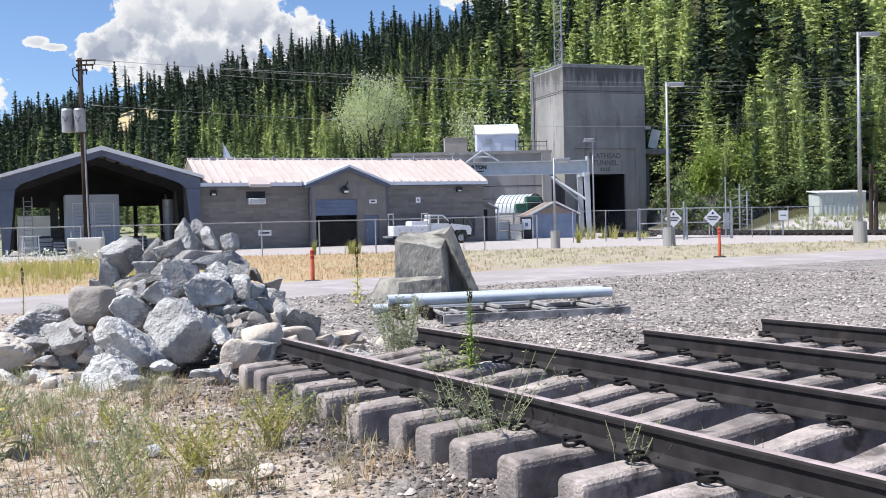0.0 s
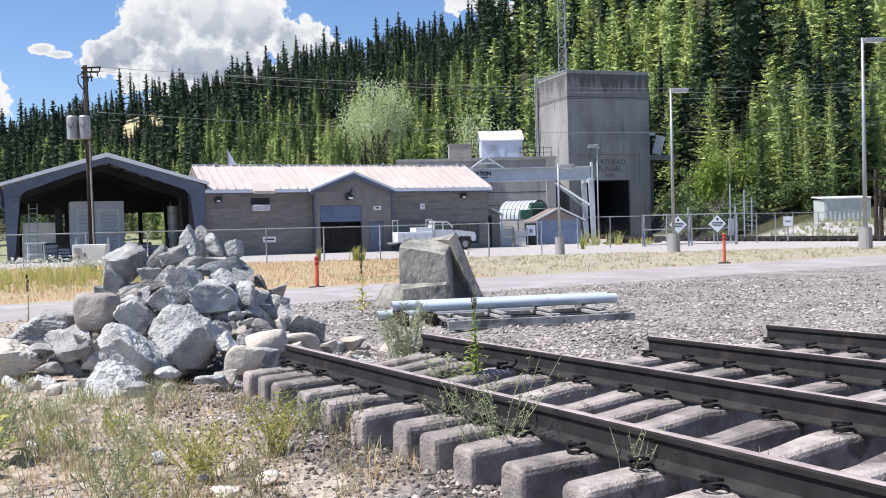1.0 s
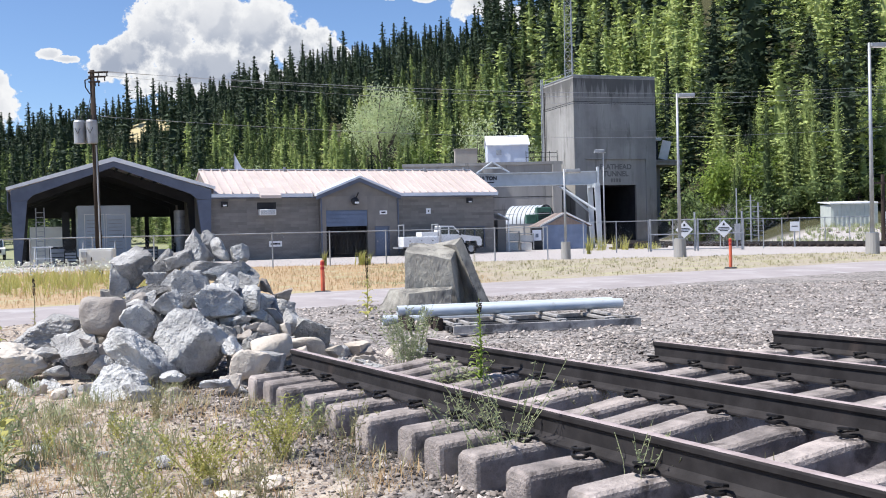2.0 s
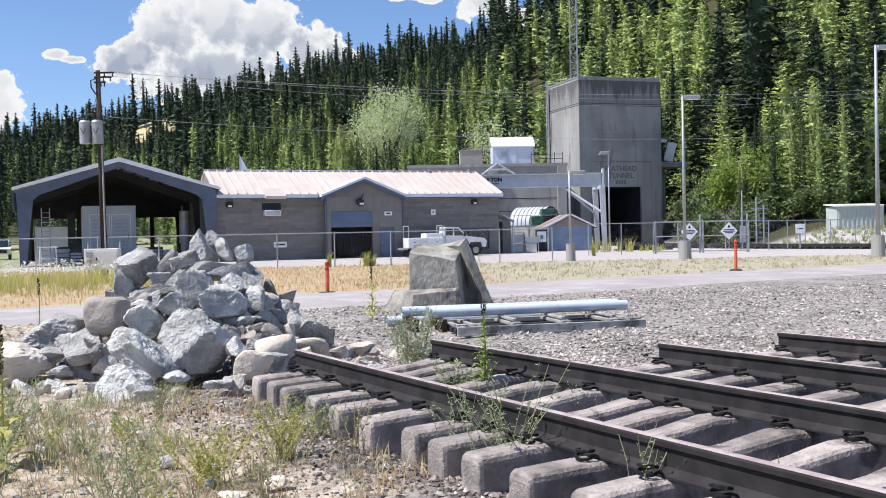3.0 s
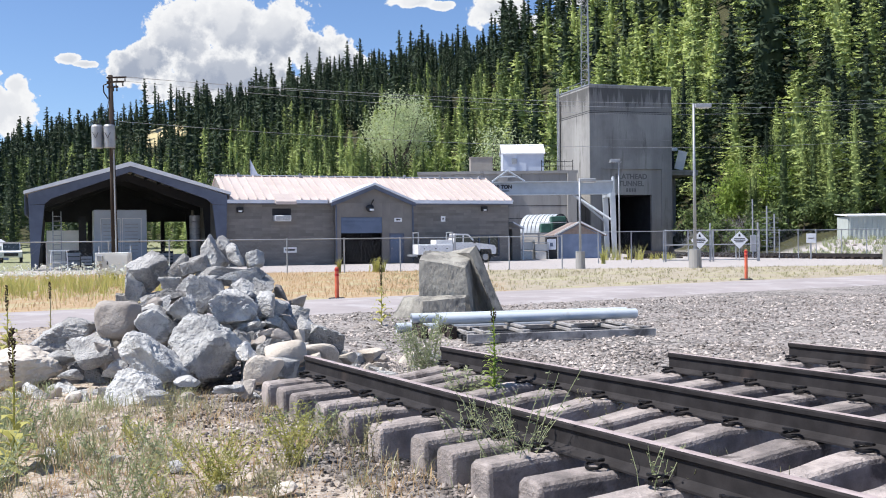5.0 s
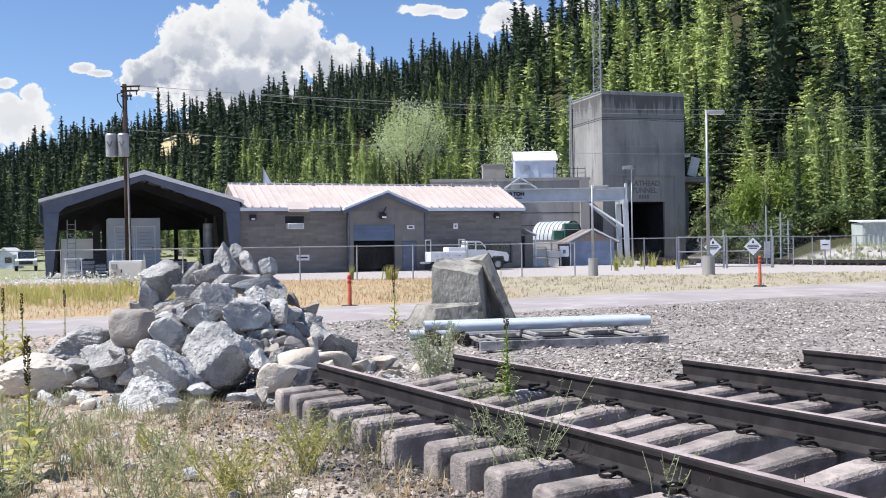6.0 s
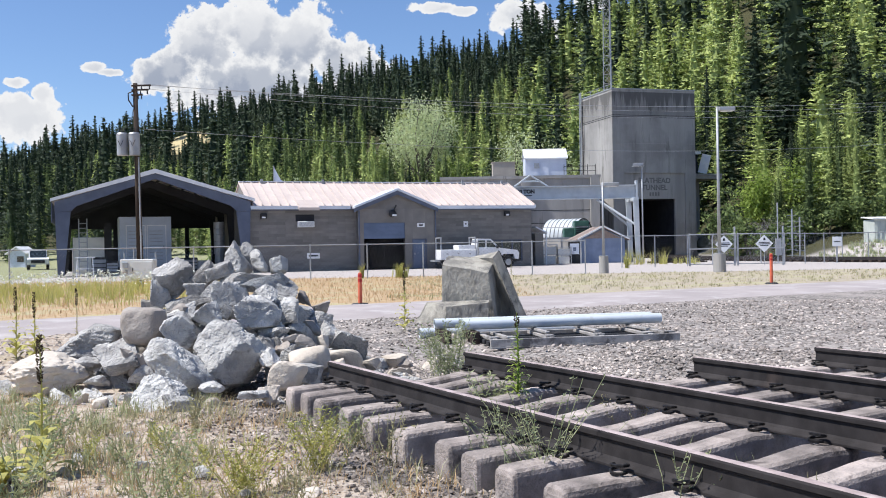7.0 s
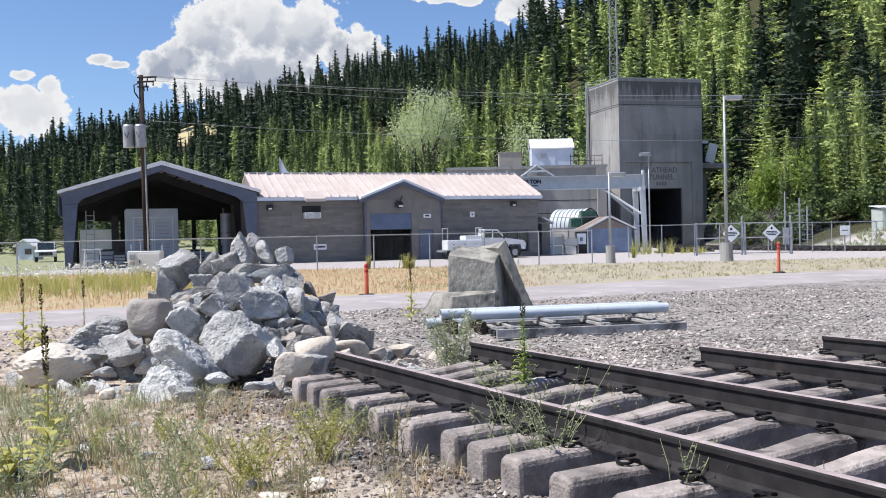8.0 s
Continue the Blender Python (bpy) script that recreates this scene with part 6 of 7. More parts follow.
for x, y, h in ((34.0, 70.5, 5.0), (34.6, 71.0, 3.6)):
    b = float(land(x, y))
    p = thing("timber_post", pose(x, y, b), "dark weathered timber post on the bank", "post", "timber posts")
    bm = bmesh.new()
    rod(bm, (0, 0, -0.2), (0, 0, h), 0.16, 0.13, 10)
    part("post", bm, M_POLE, p)
    boxpart("arm", p, M_POLE, -0.8, 0.8, -0.24, -0.16, h - 0.7, h - 0.55)
rnd = random.Random(31)
bm = bmesh.new()
for i in range(60):
    x, y = rnd.uniform(31, 50), rnd.uniform(74, 79.5)
    r = rnd.uniform(0.08, 0.2)
    bmesh.ops.create_icosphere(bm, subdivisions=1, radius=r, matrix=Matrix.Translation((x, y, float(land(x, y)) + r * 0.1)) @ Euler((rnd.random() * 3, rnd.random() * 3, 0)).to_matrix().to_4x4() @ Matrix.Diagonal((1, rnd.uniform(0.6, 1), rnd.uniform(0.5, 0.8), 1)))
solid("riprap", bm, M_GRAVEL, Matrix(), "broken stone facing on the bank", "riprap", kind="stuff")


# ---- vehicles and far sheds ----
def wheel(parent, x, y, r=0.4, w=0.26):
    bm = bmesh.new()
    rod(bm, (x, y - w / 2, r), (x, y + w / 2, r), r, None, 20)
    t = part("wheel", bm, M_TYRE, parent, "black tyre")
    for s in (-1, 1):
        bm = bmesh.new()
        rod(bm, (x, y + s * (w / 2 + 0.002), r), (x, y + s * (w / 2 + 0.02), r), r * 0.55, r * 0.45, 14)
        part("rim", bm, M_GALV, t)


def build_truck():
    t = thing("utility_truck", pose(-0.35, 69.3, 0, 0, 0, 12), "white service pickup truck with ladder racks", "truck")
    bm = bmesh.new()
    for y in (-0.95, 0.85):
        prism(bm, [(2.25, 0.55), (2.4, 0.5), (3.05, 0.5), (3.2, 0.9), (3.6, 1.0), (3.75, 0.6), (4.0, 0.5), (3.35, 0.5)][:4] + [(3.2, 1.2), (2.25, 1.2)], y, y + 0.1)
    prism(bm, [(2.2, 0.55), (3.95, 0.55), (4.05, 0.95), (4.85, 0.95), (4.95, 0.6), (5.2, 0.6), (5.25, 1.0), (5.12, 1.22), (4.1, 1.36), (3.9, 1.38), (2.2, 1.38)], -0.95, 0.95)
    part("cab_body", bm, M_WHITE, t)
    bm = bmesh.new()
    prism(bm, [(2.2, 1.382), (3.9, 1.382), (3.25, 2.02), (2.3, 2.05)], -0.82, 0.82)
    cabin = part("cabin", bm, M_WHITE, t)
    for y in (-0.832, 0.822):
        bm = bmesh.new()
        prism(bm, [(2.95, 1.43), (3.66, 1.43), (3.25, 1.9), (2.95, 1.92)], y, y + 0.01)
        part("window", bm, M_GLASS, cabin)
        boxpart("window", cabin, M_GLASS, 2.34, 2.85, y, y + 0.01, 1.45, 1.92)
    bm = bmesh.new()
    prism(bm, [(3.85, 1.45), (3.92, 1.40), (3.30, 2.02), (3.26, 1.99)], -0.75, 0.75)
    part("windscreen", bm, M_GLASS, cabin)
    bed = boxpart("service_body", t, M_WHITE, -0.35, 2.15, -1.0, 1.0, 0.62, 1.32, bevel=0.02)
    for x in (-0.25, 0.55, 1.35):
        boxpart("locker_door", bed, M_WHITE, x, x + 0.7, -1.02, -1.002, 0.8, 1.25, bevel=0.006)
        boxpart("handle", bed, M_BLACK, x + 0.3, x + 0.4, -1.04, -1.021, 1.0, 1.05)
    boxpart("tool_box", t, M_WHITE, 0.95, 2.1, -0.9, 0.9, 1.322, 1.62, bevel=0.02)
    boxpart("rear_step", t, M_GALV, -0.75, -0.36, -0.9, 0.9, 0.5, 0.62)
    for x in (-0.3, 2.12):
        for y in (-0.9, 0.9):
            bm = bmesh.new()
            rod(bm, (x, y, 1.32), (x, y, 2.1), 0.045, None, 6)
            part("rack_post", bm, M_GALV, t)
        boxpart("rack_bar", t, M_GALV, x - 0.04, x + 0.04, -0.95, 0.95, 2.1, 2.18)
    boxpart("chassis", t, M_BLACK, -0.3, 5.15, -0.6, 0.6, 0.4, 0.55)
    boxpart("bumper", t, M_BLACK, 5.202, 5.32, -0.9, 0.9, 0.5, 0.78)
    for x in (0.55, 4.45):
        for y in (-0.88, 0.88):
            wheel(t, x, y)
    for y in (-0.7, 0.7):
        boxpart("headlight", t, M_SIGN, 5.2, 5.27, y - 0.15, y + 0.15, 0.86, 1.04)
        boxpart("mirror", t, M_BLACK, 3.6, 3.73, y * 1.5 - 0.1, y * 1.5 + 0.1, 1.36, 1.6)


build_truck()
car = thing("parked_pickup", pose(-39.2, 95, 0, 0, 0, -68), "white pickup parked on the far drive", "truck")
bm = bmesh.new()
prism(bm, [(-2.6, 0.5), (2.5, 0.5), (2.55, 1.0), (1.4, 1.15), (-2.6, 1.15)], -0.95, 0.95)
part("body", bm, M_WHITE, car)
bm = bmesh.new()
prism(bm, [(-0.9, 1.15), (1.4, 1.15), (0.75, 1.85), (-0.7, 1.85)], -0.8, 0.8)
part("cabin", bm, M_WHITE, car)
bm = bmesh.new()
prism(bm, [(1.36, 1.22), (1.46, 1.18), (0.84, 1.82), (0.76, 1.82)], -0.72, 0.72)
part("windscreen", bm, M_GLASS, car)
boxpart("grille", car, M_BLACK, 2.552, 2.6, -0.6, 0.6, 0.62, 0.92)
for x in (-1.7, 1.7):
    for y in (-0.85, 0.85):
        wheel(car, x, y)
far = gable_shed("white_shed", pose(-48.6, 112, float(land(-48.6, 112)) - 0.1, 0, 0, -6), 2.0, 2.2, 1.7, 2.35, M_WHITEBLUE, M_WHITE, "small white far shed with a dark window")
boxpart("window", far, M_GLASS, 0.0, 0.8, -0.03, -0.003, 0.7, 1.35)
fl = thing("flag", pose(-14.6, 84, 0), "small pale flag on a thin pole behind the building", "flag")
bm = bmesh.new()
rod(bm, (0, 0, 0), (0, 0, 8.6), 0.04, None, 6)
part("pole", bm, M_GALV, fl)
bm = bmesh.new()
prism(bm, [(0.04, 8.5), (0.6, 7.4), (1.0, 7.2), (0.3, 7.1), (0.04, 7.2)], -0.01, 0.01)
part("cloth", bm, M_WHITEBLUE, fl)


# ---- woods ----
def conifer_arrays(seed, whorls, per, spread, droop, tufts, size, ragged=0.25, full=0.92, low=0.06):
    """A conifer one metre high: whorls of arched boughs, each hung with many small needle tufts."""
    r = np.random.RandomState(seed)
    n = whorls * per
    i, j = np.divmod(np.arange(n), per)
    h = low + (0.985 - low) * (i / (whorls - 1)) ** 0.95 + r.uniform(-0.6, 0.6, n) * 0.9 / whorls
    h = np.clip(h, 0.03, 0.985)
    a = j * math.tau / per + i * 2.4 + r.uniform(-0.45, 0.45, n)
    side_gain = 1 + 0.22 * np.sin(a * 2 + r.uniform(0, 6)) * r.rand()
    L = spread * ((1 - h) ** full + 0.012) * r.uniform(1 - ragged, 1 + ragged, n) * side_gain
    L *= np.clip((h - low) / 0.10 + 0.55, 0.4, 1.0)
    bend = droop + r.uniform(-0.2, 0.2, n) - 0.55 * h
    keep = r.rand(n) > 0.10
    h, a, L, bend = h[keep], a[keep], L[keep], bend[keep]
    n = len(h)
    t = r.uniform(0.12, 1.0, (n, tufts)) ** 0.75
    off = r.normal(0, 0.16, (n, tufts)) * (1.15 - t)
    reach = L[:, None] * t
    ca, sa = np.cos(a)[:, None], np.sin(a)[:, None]
    px = ca * reach - sa * off * L[:, None]
    py = sa * reach + ca * off * L[:, None]
    pz = h[:, None] - bend[:, None] * reach + 0.28 * L[:, None] * t * t - np.abs(off) * L[:, None] * 0.3
    p = np.stack([px, py, pz], -1).reshape(-1, 3)
    m = len(p)
    ang = np.repeat(a, tufts) + r.normal(0, 0.75, m)
    d = np.stack([np.cos(ang), np.sin(ang), r.normal(-0.12, 0.38, m)], -1)
    d /= np.linalg.norm(d, axis=1)[:, None]
    face = np.stack([px.ravel(), py.ravel(), np.zeros(m)], -1)
    face = face / (np.linalg.norm(face, axis=1)[:, None] + 1e-4) * 1.0 + np.stack([r.normal(0, 0.35, m), r.normal(0, 0.35, m), np.full(m, 0.55)], -1)
    w = np.cross(d, face)
    w /= np.linalg.norm(w, axis=1)[:, None]
    big = size * r.uniform(0.6, 1.35, (m, 1)) * np.repeat(0.30 + 0.75 * np.sqrt(1 - h), tufts)[:, None]
    v = np.stack([p - d * big * 0.5 + w * big * 0.26, p - d * big * 0.5 - w * big * 0.26, p + d * big * 0.6], 1).reshape(-1, 3)
    # the dense inner crown
    lev = np.linspace(low + 0.02, 0.93, 7)
    seg = np.arange(8) * math.tau / 8
    rad = spread * 0.34 * ((1 - lev[:, None]) ** full) * r.uniform(0.65, 1.2, (7, 8))
    core = np.stack([rad * np.cos(seg), rad * np.sin(seg), lev[:, None] - rad * 0.35 + r.uniform(-0.02, 0.02, (7, 8))], -1).reshape(-1, 3)
    ring = np.arange(6)[:, None] * 8
    one, two = ring + np.arange(8), ring + (np.arange(8) + 1) % 8
    cf = np.concatenate([np.stack([one, two, two + 8], -1).reshape(-1, 3), np.stack([one, two + 8, one + 8], -1).reshape(-1, 3)]) + len(v)
    v = np.concatenate([v, core])
    f0 = np.concatenate([np.arange(len(v) - 56).reshape(-1, 3), cf])
    k = len(v)
    stem = np.array([(0.011, 0, 0.0), (-0.006, 0.010, 0.0), (-0.006, -0.010, 0.0), (0, 0, 1.01)])
    f = np.concatenate([f0, np.array([(0, 1, 3), (1, 2, 3), (2, 0, 3)]) + k])
    return np.concatenate([v, stem]), f


def scatter_mesh(name, kinds, spots, material, label, category):
    """One mesh of many: spots are (x, y, z, turn, height, width factor, kind)."""
    if not spots:
        return None
    vs, fs, base = [], [], 0
    for x, y, z, turn, h, w, k in spots:
        v, f = kinds[int(k)]
        c, s = math.cos(turn), math.sin(turn)
        p = np.empty_like(v)
        p[:, 0] = (v[:, 0] * c - v[:, 1] * s) * h * w + x
        p[:, 1] = (v[:, 0] * s + v[:, 1] * c) * h * w + y
        p[:, 2] = v[:, 2] * h + z
        vs.append(p)
        fs.append(f + base)
        base += len(v)
    ob = new(name, cloud_mesh(name, np.concatenate(vs), np.concatenate(fs), material))
    return tagged(ob, label, category, kind="stuff")


FIR_CLOSE = [conifer_arrays(s, 30, 10, 0.16, 0.66, 8, 0.034, 0.34, 0.78) for s in (21, 22, 23, 27)]
LARCH_CLOSE = [conifer_arrays(s, 28, 10, 0.18, 0.48, 8, 0.034, 0.38, 0.7, 0.1) for s in (24, 25, 26, 28)]
FIR_NEAR = [conifer_arrays(s, 22, 9, 0.155, 0.66, 5, 0.046, 0.36, 0.76) for s in (1, 2, 3, 8)]
LARCH_NEAR = [conifer_arrays(s, 22, 9, 0.18, 0.48, 5, 0.046, 0.38, 0.7, 0.1) for s in (11, 12, 13, 18)]
FIR_FAR = [conifer_arrays(s, 18, 8, 0.155, 0.66, 3, 0.067, 0.42, 0.76) for s in (4, 5, 6, 7)]
LARCH_FAR = [conifer_arrays(s, 18, 8, 0.18, 0.48, 3, 0.067, 0.42, 0.7) for s in (14, 15, 16, 17)]


def build_woods():
    r = np.random.RandomState(5)
    spots = {"fir_near": [], "fir_far": [], "larch_near": [], "larch_far": [], "pine_near": [], "pine_far": [],
             "fir_close": [], "larch_close": [], "pine_close": []}
    y = 84.0
    while y < 475:
        gap = 4.0 + y * 0.0055
        for x in np.arange(-0.56 * y, 0.58 * y, gap):
            px, py = x + r.uniform(-0.48, 0.48) * gap, y + r.uniform(-0.48, 0.48) * gap
            b = px / py
            z = float(hill(px, py))
            crest = float(np.interp(b, CREST[:, 0], CREST[:, 2]))
            if z < 0.25 or py > crest + 6 or (-3 < px < 33 and py < 121) or (px > 24 and py < 92 and px < 32):
                continue
            if math.hypot(px + 91, (py - 342) * 0.8) < 6.5:
                continue
            if math.hypot(px + 32, py - 122) < 9:
                continue
            f = z / float(np.interp(b, CREST[:, 0], CREST[:, 1]))
            fir_share = 0.16 if b > 0.08 else 0.5 if b < -0.34 and py < 200 else 0.12
            patch = noise.noise(Vector((px * 0.02, py * 0.02, 3.0)))
            edge = float(np.interp(b, [-0.4, -0.1, 0.03, 0.10, 0.2, 0.3], [0.46, 0.50, 0.50, 0.66, 0.95, 1.3]))
            dark = max((f - edge) * 4.0 + 0.25 + patch * 0.6, fir_share + patch * 0.3)
            near = py < 190
            close = py < 138
            q = r.rand()
            # sunlit right and cloud-shaded left are put into the mix of species
            kind = "fir" if q < dark else ("larch" if r.rand() < np.interp(b, [-0.15, 0.05, 0.2], [0.28, 0.5, 0.8]) else "pine")
            h = r.uniform(9, 16.5) if kind == "fir" else r.uniform(6.5, 12.5)
            if kind == "fir" and r.rand() < 0.10:
                h *= 1.35
            if abs(b + 0.265) < 0.035 and 250 < py < 335:
                h *= 0.66
            if f < 0.12:
                h *= r.uniform(0.55, 0.85)
            if b > 0.08:
                h *= 1.65
                # small darker trees fill in here, so gaps between crowns look shaded
                if r.rand() < 0.56:
                    if r.rand() < 0.5:
                        continue
                    kind, h = "pine" if r.rand() < 0.6 else "fir", h * 0.5
            key = kind + ("_close" if close else "_near" if near else "_far")
            spots[key].append((px, py, z - 0.3, r.uniform(0, 6.28), h, r.uniform(0.9, 1.3) * (1.15 if b > 0.08 else 1.0), r.randint(0, 4)))
        y += gap * 0.95
    scatter_mesh("fir_woods", FIR_CLOSE, spots["fir_close"], M_FIR, "dark green firs at the hill foot", "woods")
    scatter_mesh("larch_woods", LARCH_CLOSE, spots["larch_close"], M_LARCH, "bright green larches at the hill foot", "woods")
    scatter_mesh("pine_woods", FIR_CLOSE, spots["pine_close"], M_PINE, "mid green young conifers at the hill foot", "woods")
    scatter_mesh("fir_woods", FIR_NEAR, spots["fir_near"], M_FIR, "dark green firs on the lower hillside", "woods")
    scatter_mesh("fir_woods", FIR_FAR, spots["fir_far"], M_FIR, "dark green firs along the hill crest", "woods")
    scatter_mesh("larch_woods", LARCH_NEAR, spots["larch_near"], M_LARCH, "bright green larches on the lower hillside", "woods")
    scatter_mesh("larch_woods", LARCH_FAR, spots["larch_far"], M_LARCH, "bright green larches up the hillside", "woods")
    scatter_mesh("pine_woods", FIR_NEAR, spots["pine_near"], M_PINE, "mid green young conifers on the lower hillside", "woods")
    scatter_mesh("pine_woods", FIR_FAR, spots["pine_far"], M_PINE, "mid green conifers up the hillside", "woods")


build_woods()


def conifer_proto(kind, arrays, mat, label):
    t = thing("conifer_tree", Matrix(), label, "tree", "conifers at the wood's edge")
    bm = bmesh.new()
    rod(bm, (0, 0, -0.03), (0, 0, 0.97), 0.013, 0.002, 6)
    part("trunk", bm, M_BARK, t)
    c = new("crown", cloud_mesh("crown", arrays[0], arrays[1], mat))
    c.parent = t
    return t


def build_edge_trees():
    protos = [conifer_proto("fir", conifer_arrays(51, 40, 9, 0.14, 0.62, 10, 0.022), M_FIR, "dark green fir at the wood's edge"),
              conifer_proto("larch", conifer_arrays(52, 36, 9, 0.16, 0.42, 10, 0.022, 0.42, 0.7), M_LARCH, "bright green larch at the wood's edge"),
              conifer_proto("pine", conifer_arrays(53, 38, 9, 0.15, 0.5, 10, 0.022), M_PINE, "mid green young conifer at the wood's edge")]
    r = random.Random(12)
    used = [False] * 3
    for i in range(92):
        if i >= 84:
            x, y = -8.5 + (i - 84) * 1.45 + r.uniform(-0.4, 0.4), r.uniform(119, 121.5)
            k = (1, 2, 1, 0, 2, 1, 2, 1)[i - 84]
            h = r.uniform(11.5, 14.0)
        elif i < 34:
            x, y = r.uniform(-62, 12), r.uniform(117, 126)
            if x < -23:
                x += 32
            k = r.choice((1, 1, 2, 2, 0))
            h = r.uniform(6.5, 12.0)
        elif i < 78:
            y = r.uniform(88, 103)
            x = y * r.uniform(0.315, 0.56)
            k = r.choice((1, 1, 2, 1, 0))
            h = r.uniform(5.5, 12.5)
        else:
            x, y = r.uniform(29, 36), r.uniform(118, 126)
            k = r.choice((0, 1))
            h = r.uniform(13, 18)
        m = pose(x, y, float(land(x, y)) - 0.05, 0, 0, r.uniform(0, 360)) @ Matrix.Diagonal((h, h, h, 1))
        if used[k]:
            c = copy_thing(protos[k], Matrix())
            c.matrix_basis = m
        else:
            protos[k].matrix_basis = m
            used[k] = True


build_edge_trees()


def broadleaf(x, y, h, wide, leaves, mat, seed, label, size=0.3, low=0.12, clump=0.075):
    """A broad-leaved tree: forked tapering limbs and a loose, gappy crown of single leaf sprays."""
    r = random.Random(seed)
    base = float(land(x, y))
    t = thing("broadleaf_tree", pose(x, y, base - 0.05), label, "tree", "broadleaf trees")
    bm = bmesh.new()
    rod(bm, (0, 0, -0.2), (0.1, 0, h * 0.45), h * 0.018 + 0.03, h * 0.012, 8)
    tips = []
    for i in range(11):
        a, z0 = r.uniform(0, math.tau), h * r.uniform(max(0.15, low * 0.6), max(0.5, low * 0.8))
        p0 = Vector((0.1 * z0 / (h * 0.45), 0, z0))
        out = wide * r.uniform(0.25, 0.48)
        p1 = Vector((math.cos(a) * out * 0.6, math.sin(a) * out * 0.6, z0 + h * r.uniform(0.12, 0.25)))
        p2 = Vector((math.cos(a + 0.3) * out, math.sin(a + 0.3) * out, min(h * 0.95, z0 + h * r.uniform(0.28, 0.5))))
        rod(bm, p0, p1, h * 0.008, h * 0.005, 6)
        rod(bm, p1, p2, h * 0.005, h * 0.002, 5)
        tips += [p1, p2, (p1 + p2) / 2]
    for i in range(16):
        a, q = r.uniform(0, math.tau), r.uniform(low, 0.97)
        lim = wide * 0.5 * math.sin(math.pi * min(1, 0.12 + q * 0.86)) ** 0.7
        tips.append(Vector((math.cos(a) * lim * r.uniform(0.4, 1), math.sin(a) * lim * r.uniform(0.4, 1), h * q)))
    part("trunk", bm, M_BARK, t)
    g = np.random.RandomState(seed)
    centre = np.array([tuple(p) for p in tips])[g.randint(0, len(tips), leaves)]
    rad = h * clump
    pos = centre + g.normal(0, 1, (leaves, 3)) * np.array([rad, rad, rad * 0.85])
    pos[:, 2] = np.maximum(pos[:, 2], 0.15)
    a = g.normal(0, 1, (leaves, 3))
    a /= np.linalg.norm(a, axis=1)[:, None]
    b = np.cross(a, g.normal(0, 1, (leaves, 3)))
    b /= np.linalg.norm(b, axis=1)[:, None]
    s = size * g.uniform(0.5, 1.3, (leaves, 1))
    verts = np.stack([pos - a * s, pos + b * s * 0.45, pos + a * s, pos - b * s * 0.45], 1).reshape(-1, 3)
    c = new("crown", cloud_mesh("crown", verts, np.arange(leaves * 4).reshape(-1, 4), mat))
    c.parent = t


broadleaf(-3.4, 128, 19.0, 8.6, 9000, M_LEAF, 1, "pale green willow with a rounded open crown", 0.17, 0.66, 0.045)
broadleaf(1.2, 128, 11.0, 6.0, 1500, M_LEAF2, 2, "mid green broadleaf tree behind the building")
broadleaf(8.8, 123, 15.0, 3.4, 2600, M_LEAF, 3, "thin pale birch behind the wing wall", 0.2)
broadleaf(14.0, 122.5, 14.0, 3.2, 2200, M_LEAF, 4, "thin pale birch near the tower", 0.2)
broadleaf(-12.0, 124, 7.5, 5.5, 1300, M_LEAF2, 5, "low green alder behind the roof")
broadleaf(-26.0, 126, 8.5, 6.0, 1400, M_LEAF2, 6, "low green alder behind the shelter")
broadleaf(-19.0, 130, 9.0, 5.0, 1200, M_LEAF, 16, "pale green alder on the slope")
for i, (x, y, h, w) in enumerate(((30.8, 97, 7.5, 3.8), (33.5, 96, 7.0, 4.0), (37.0, 98, 7.5, 3.8), (41.5, 97, 6.5, 4.0), (46.0, 99, 7.0, 4.4), (44.0, 95, 5.0, 3.8))):
    broadleaf(x, y, h, w, 3600, M_LEAF2, 20 + i, "bushy bright green alder at the wood's edge", 0.19, 0.05)
# leafy shrubs wear the darker needle colour to imitate shade at the foot
for i, (x, y, h, w) in enumerate(((27.0, 90, 3.4, 3.6), (29.5, 88, 2.8, 3.4), (31.5, 91, 4.0, 4.0), (34.5, 90, 3.4, 3.8), (37.5, 89, 3.6, 4.0), (41, 90, 3.2, 4.0), (44.5, 89, 3.6, 4.2), (48, 91, 4.0, 4.4), (26.5, 96, 5.0, 4.2), (29.5, 100, 6.5, 4.6))):
    broadleaf(x, y, h, w, 1300, M_PINE, 60 + i, "low leafy shrub at the wood's foot", 0.2, 0.03)


def bare_shrub(x, y, h, seed):
    """A leafless grey shrub: a few stems that fork three times into fine twigs."""
    r = random.Random(seed)
    t = thing("bare_shrub", pose(x, y, float(land(x, y)) - 0.05), "leafless grey shrub with fine twigs at the wood's foot", "shrub", "bare shrubs")
    for _ in range(7):
        bm = bmesh.new()
        ends = [(Vector((r.uniform(-0.3, 0.3), r.uniform(-0.3, 0.3), 0)), Vector((r.gauss(0, 0.3), r.gauss(0, 0.3), 1)).normalized(), h * 0.42, 0.035)]
        for level in range(4):
            nxt = []
            for p, d, length, rad in ends:
                e = p + d * length * r.uniform(0.7, 1.1)
                rod(bm, p, e, rad, rad * 0.6, 4, False)
                for _k in range(3):
                    nxt.append((p.lerp(e, r.uniform(0.5, 1.0)), (d + Vector((r.gauss(0, 0.42), r.gauss(0, 0.42), r.gauss(0.05, 0.25)))).normalized(), length * 0.62, rad * 0.55))
            ends = nxt
        part("stem", bm, M_TWIG, t)


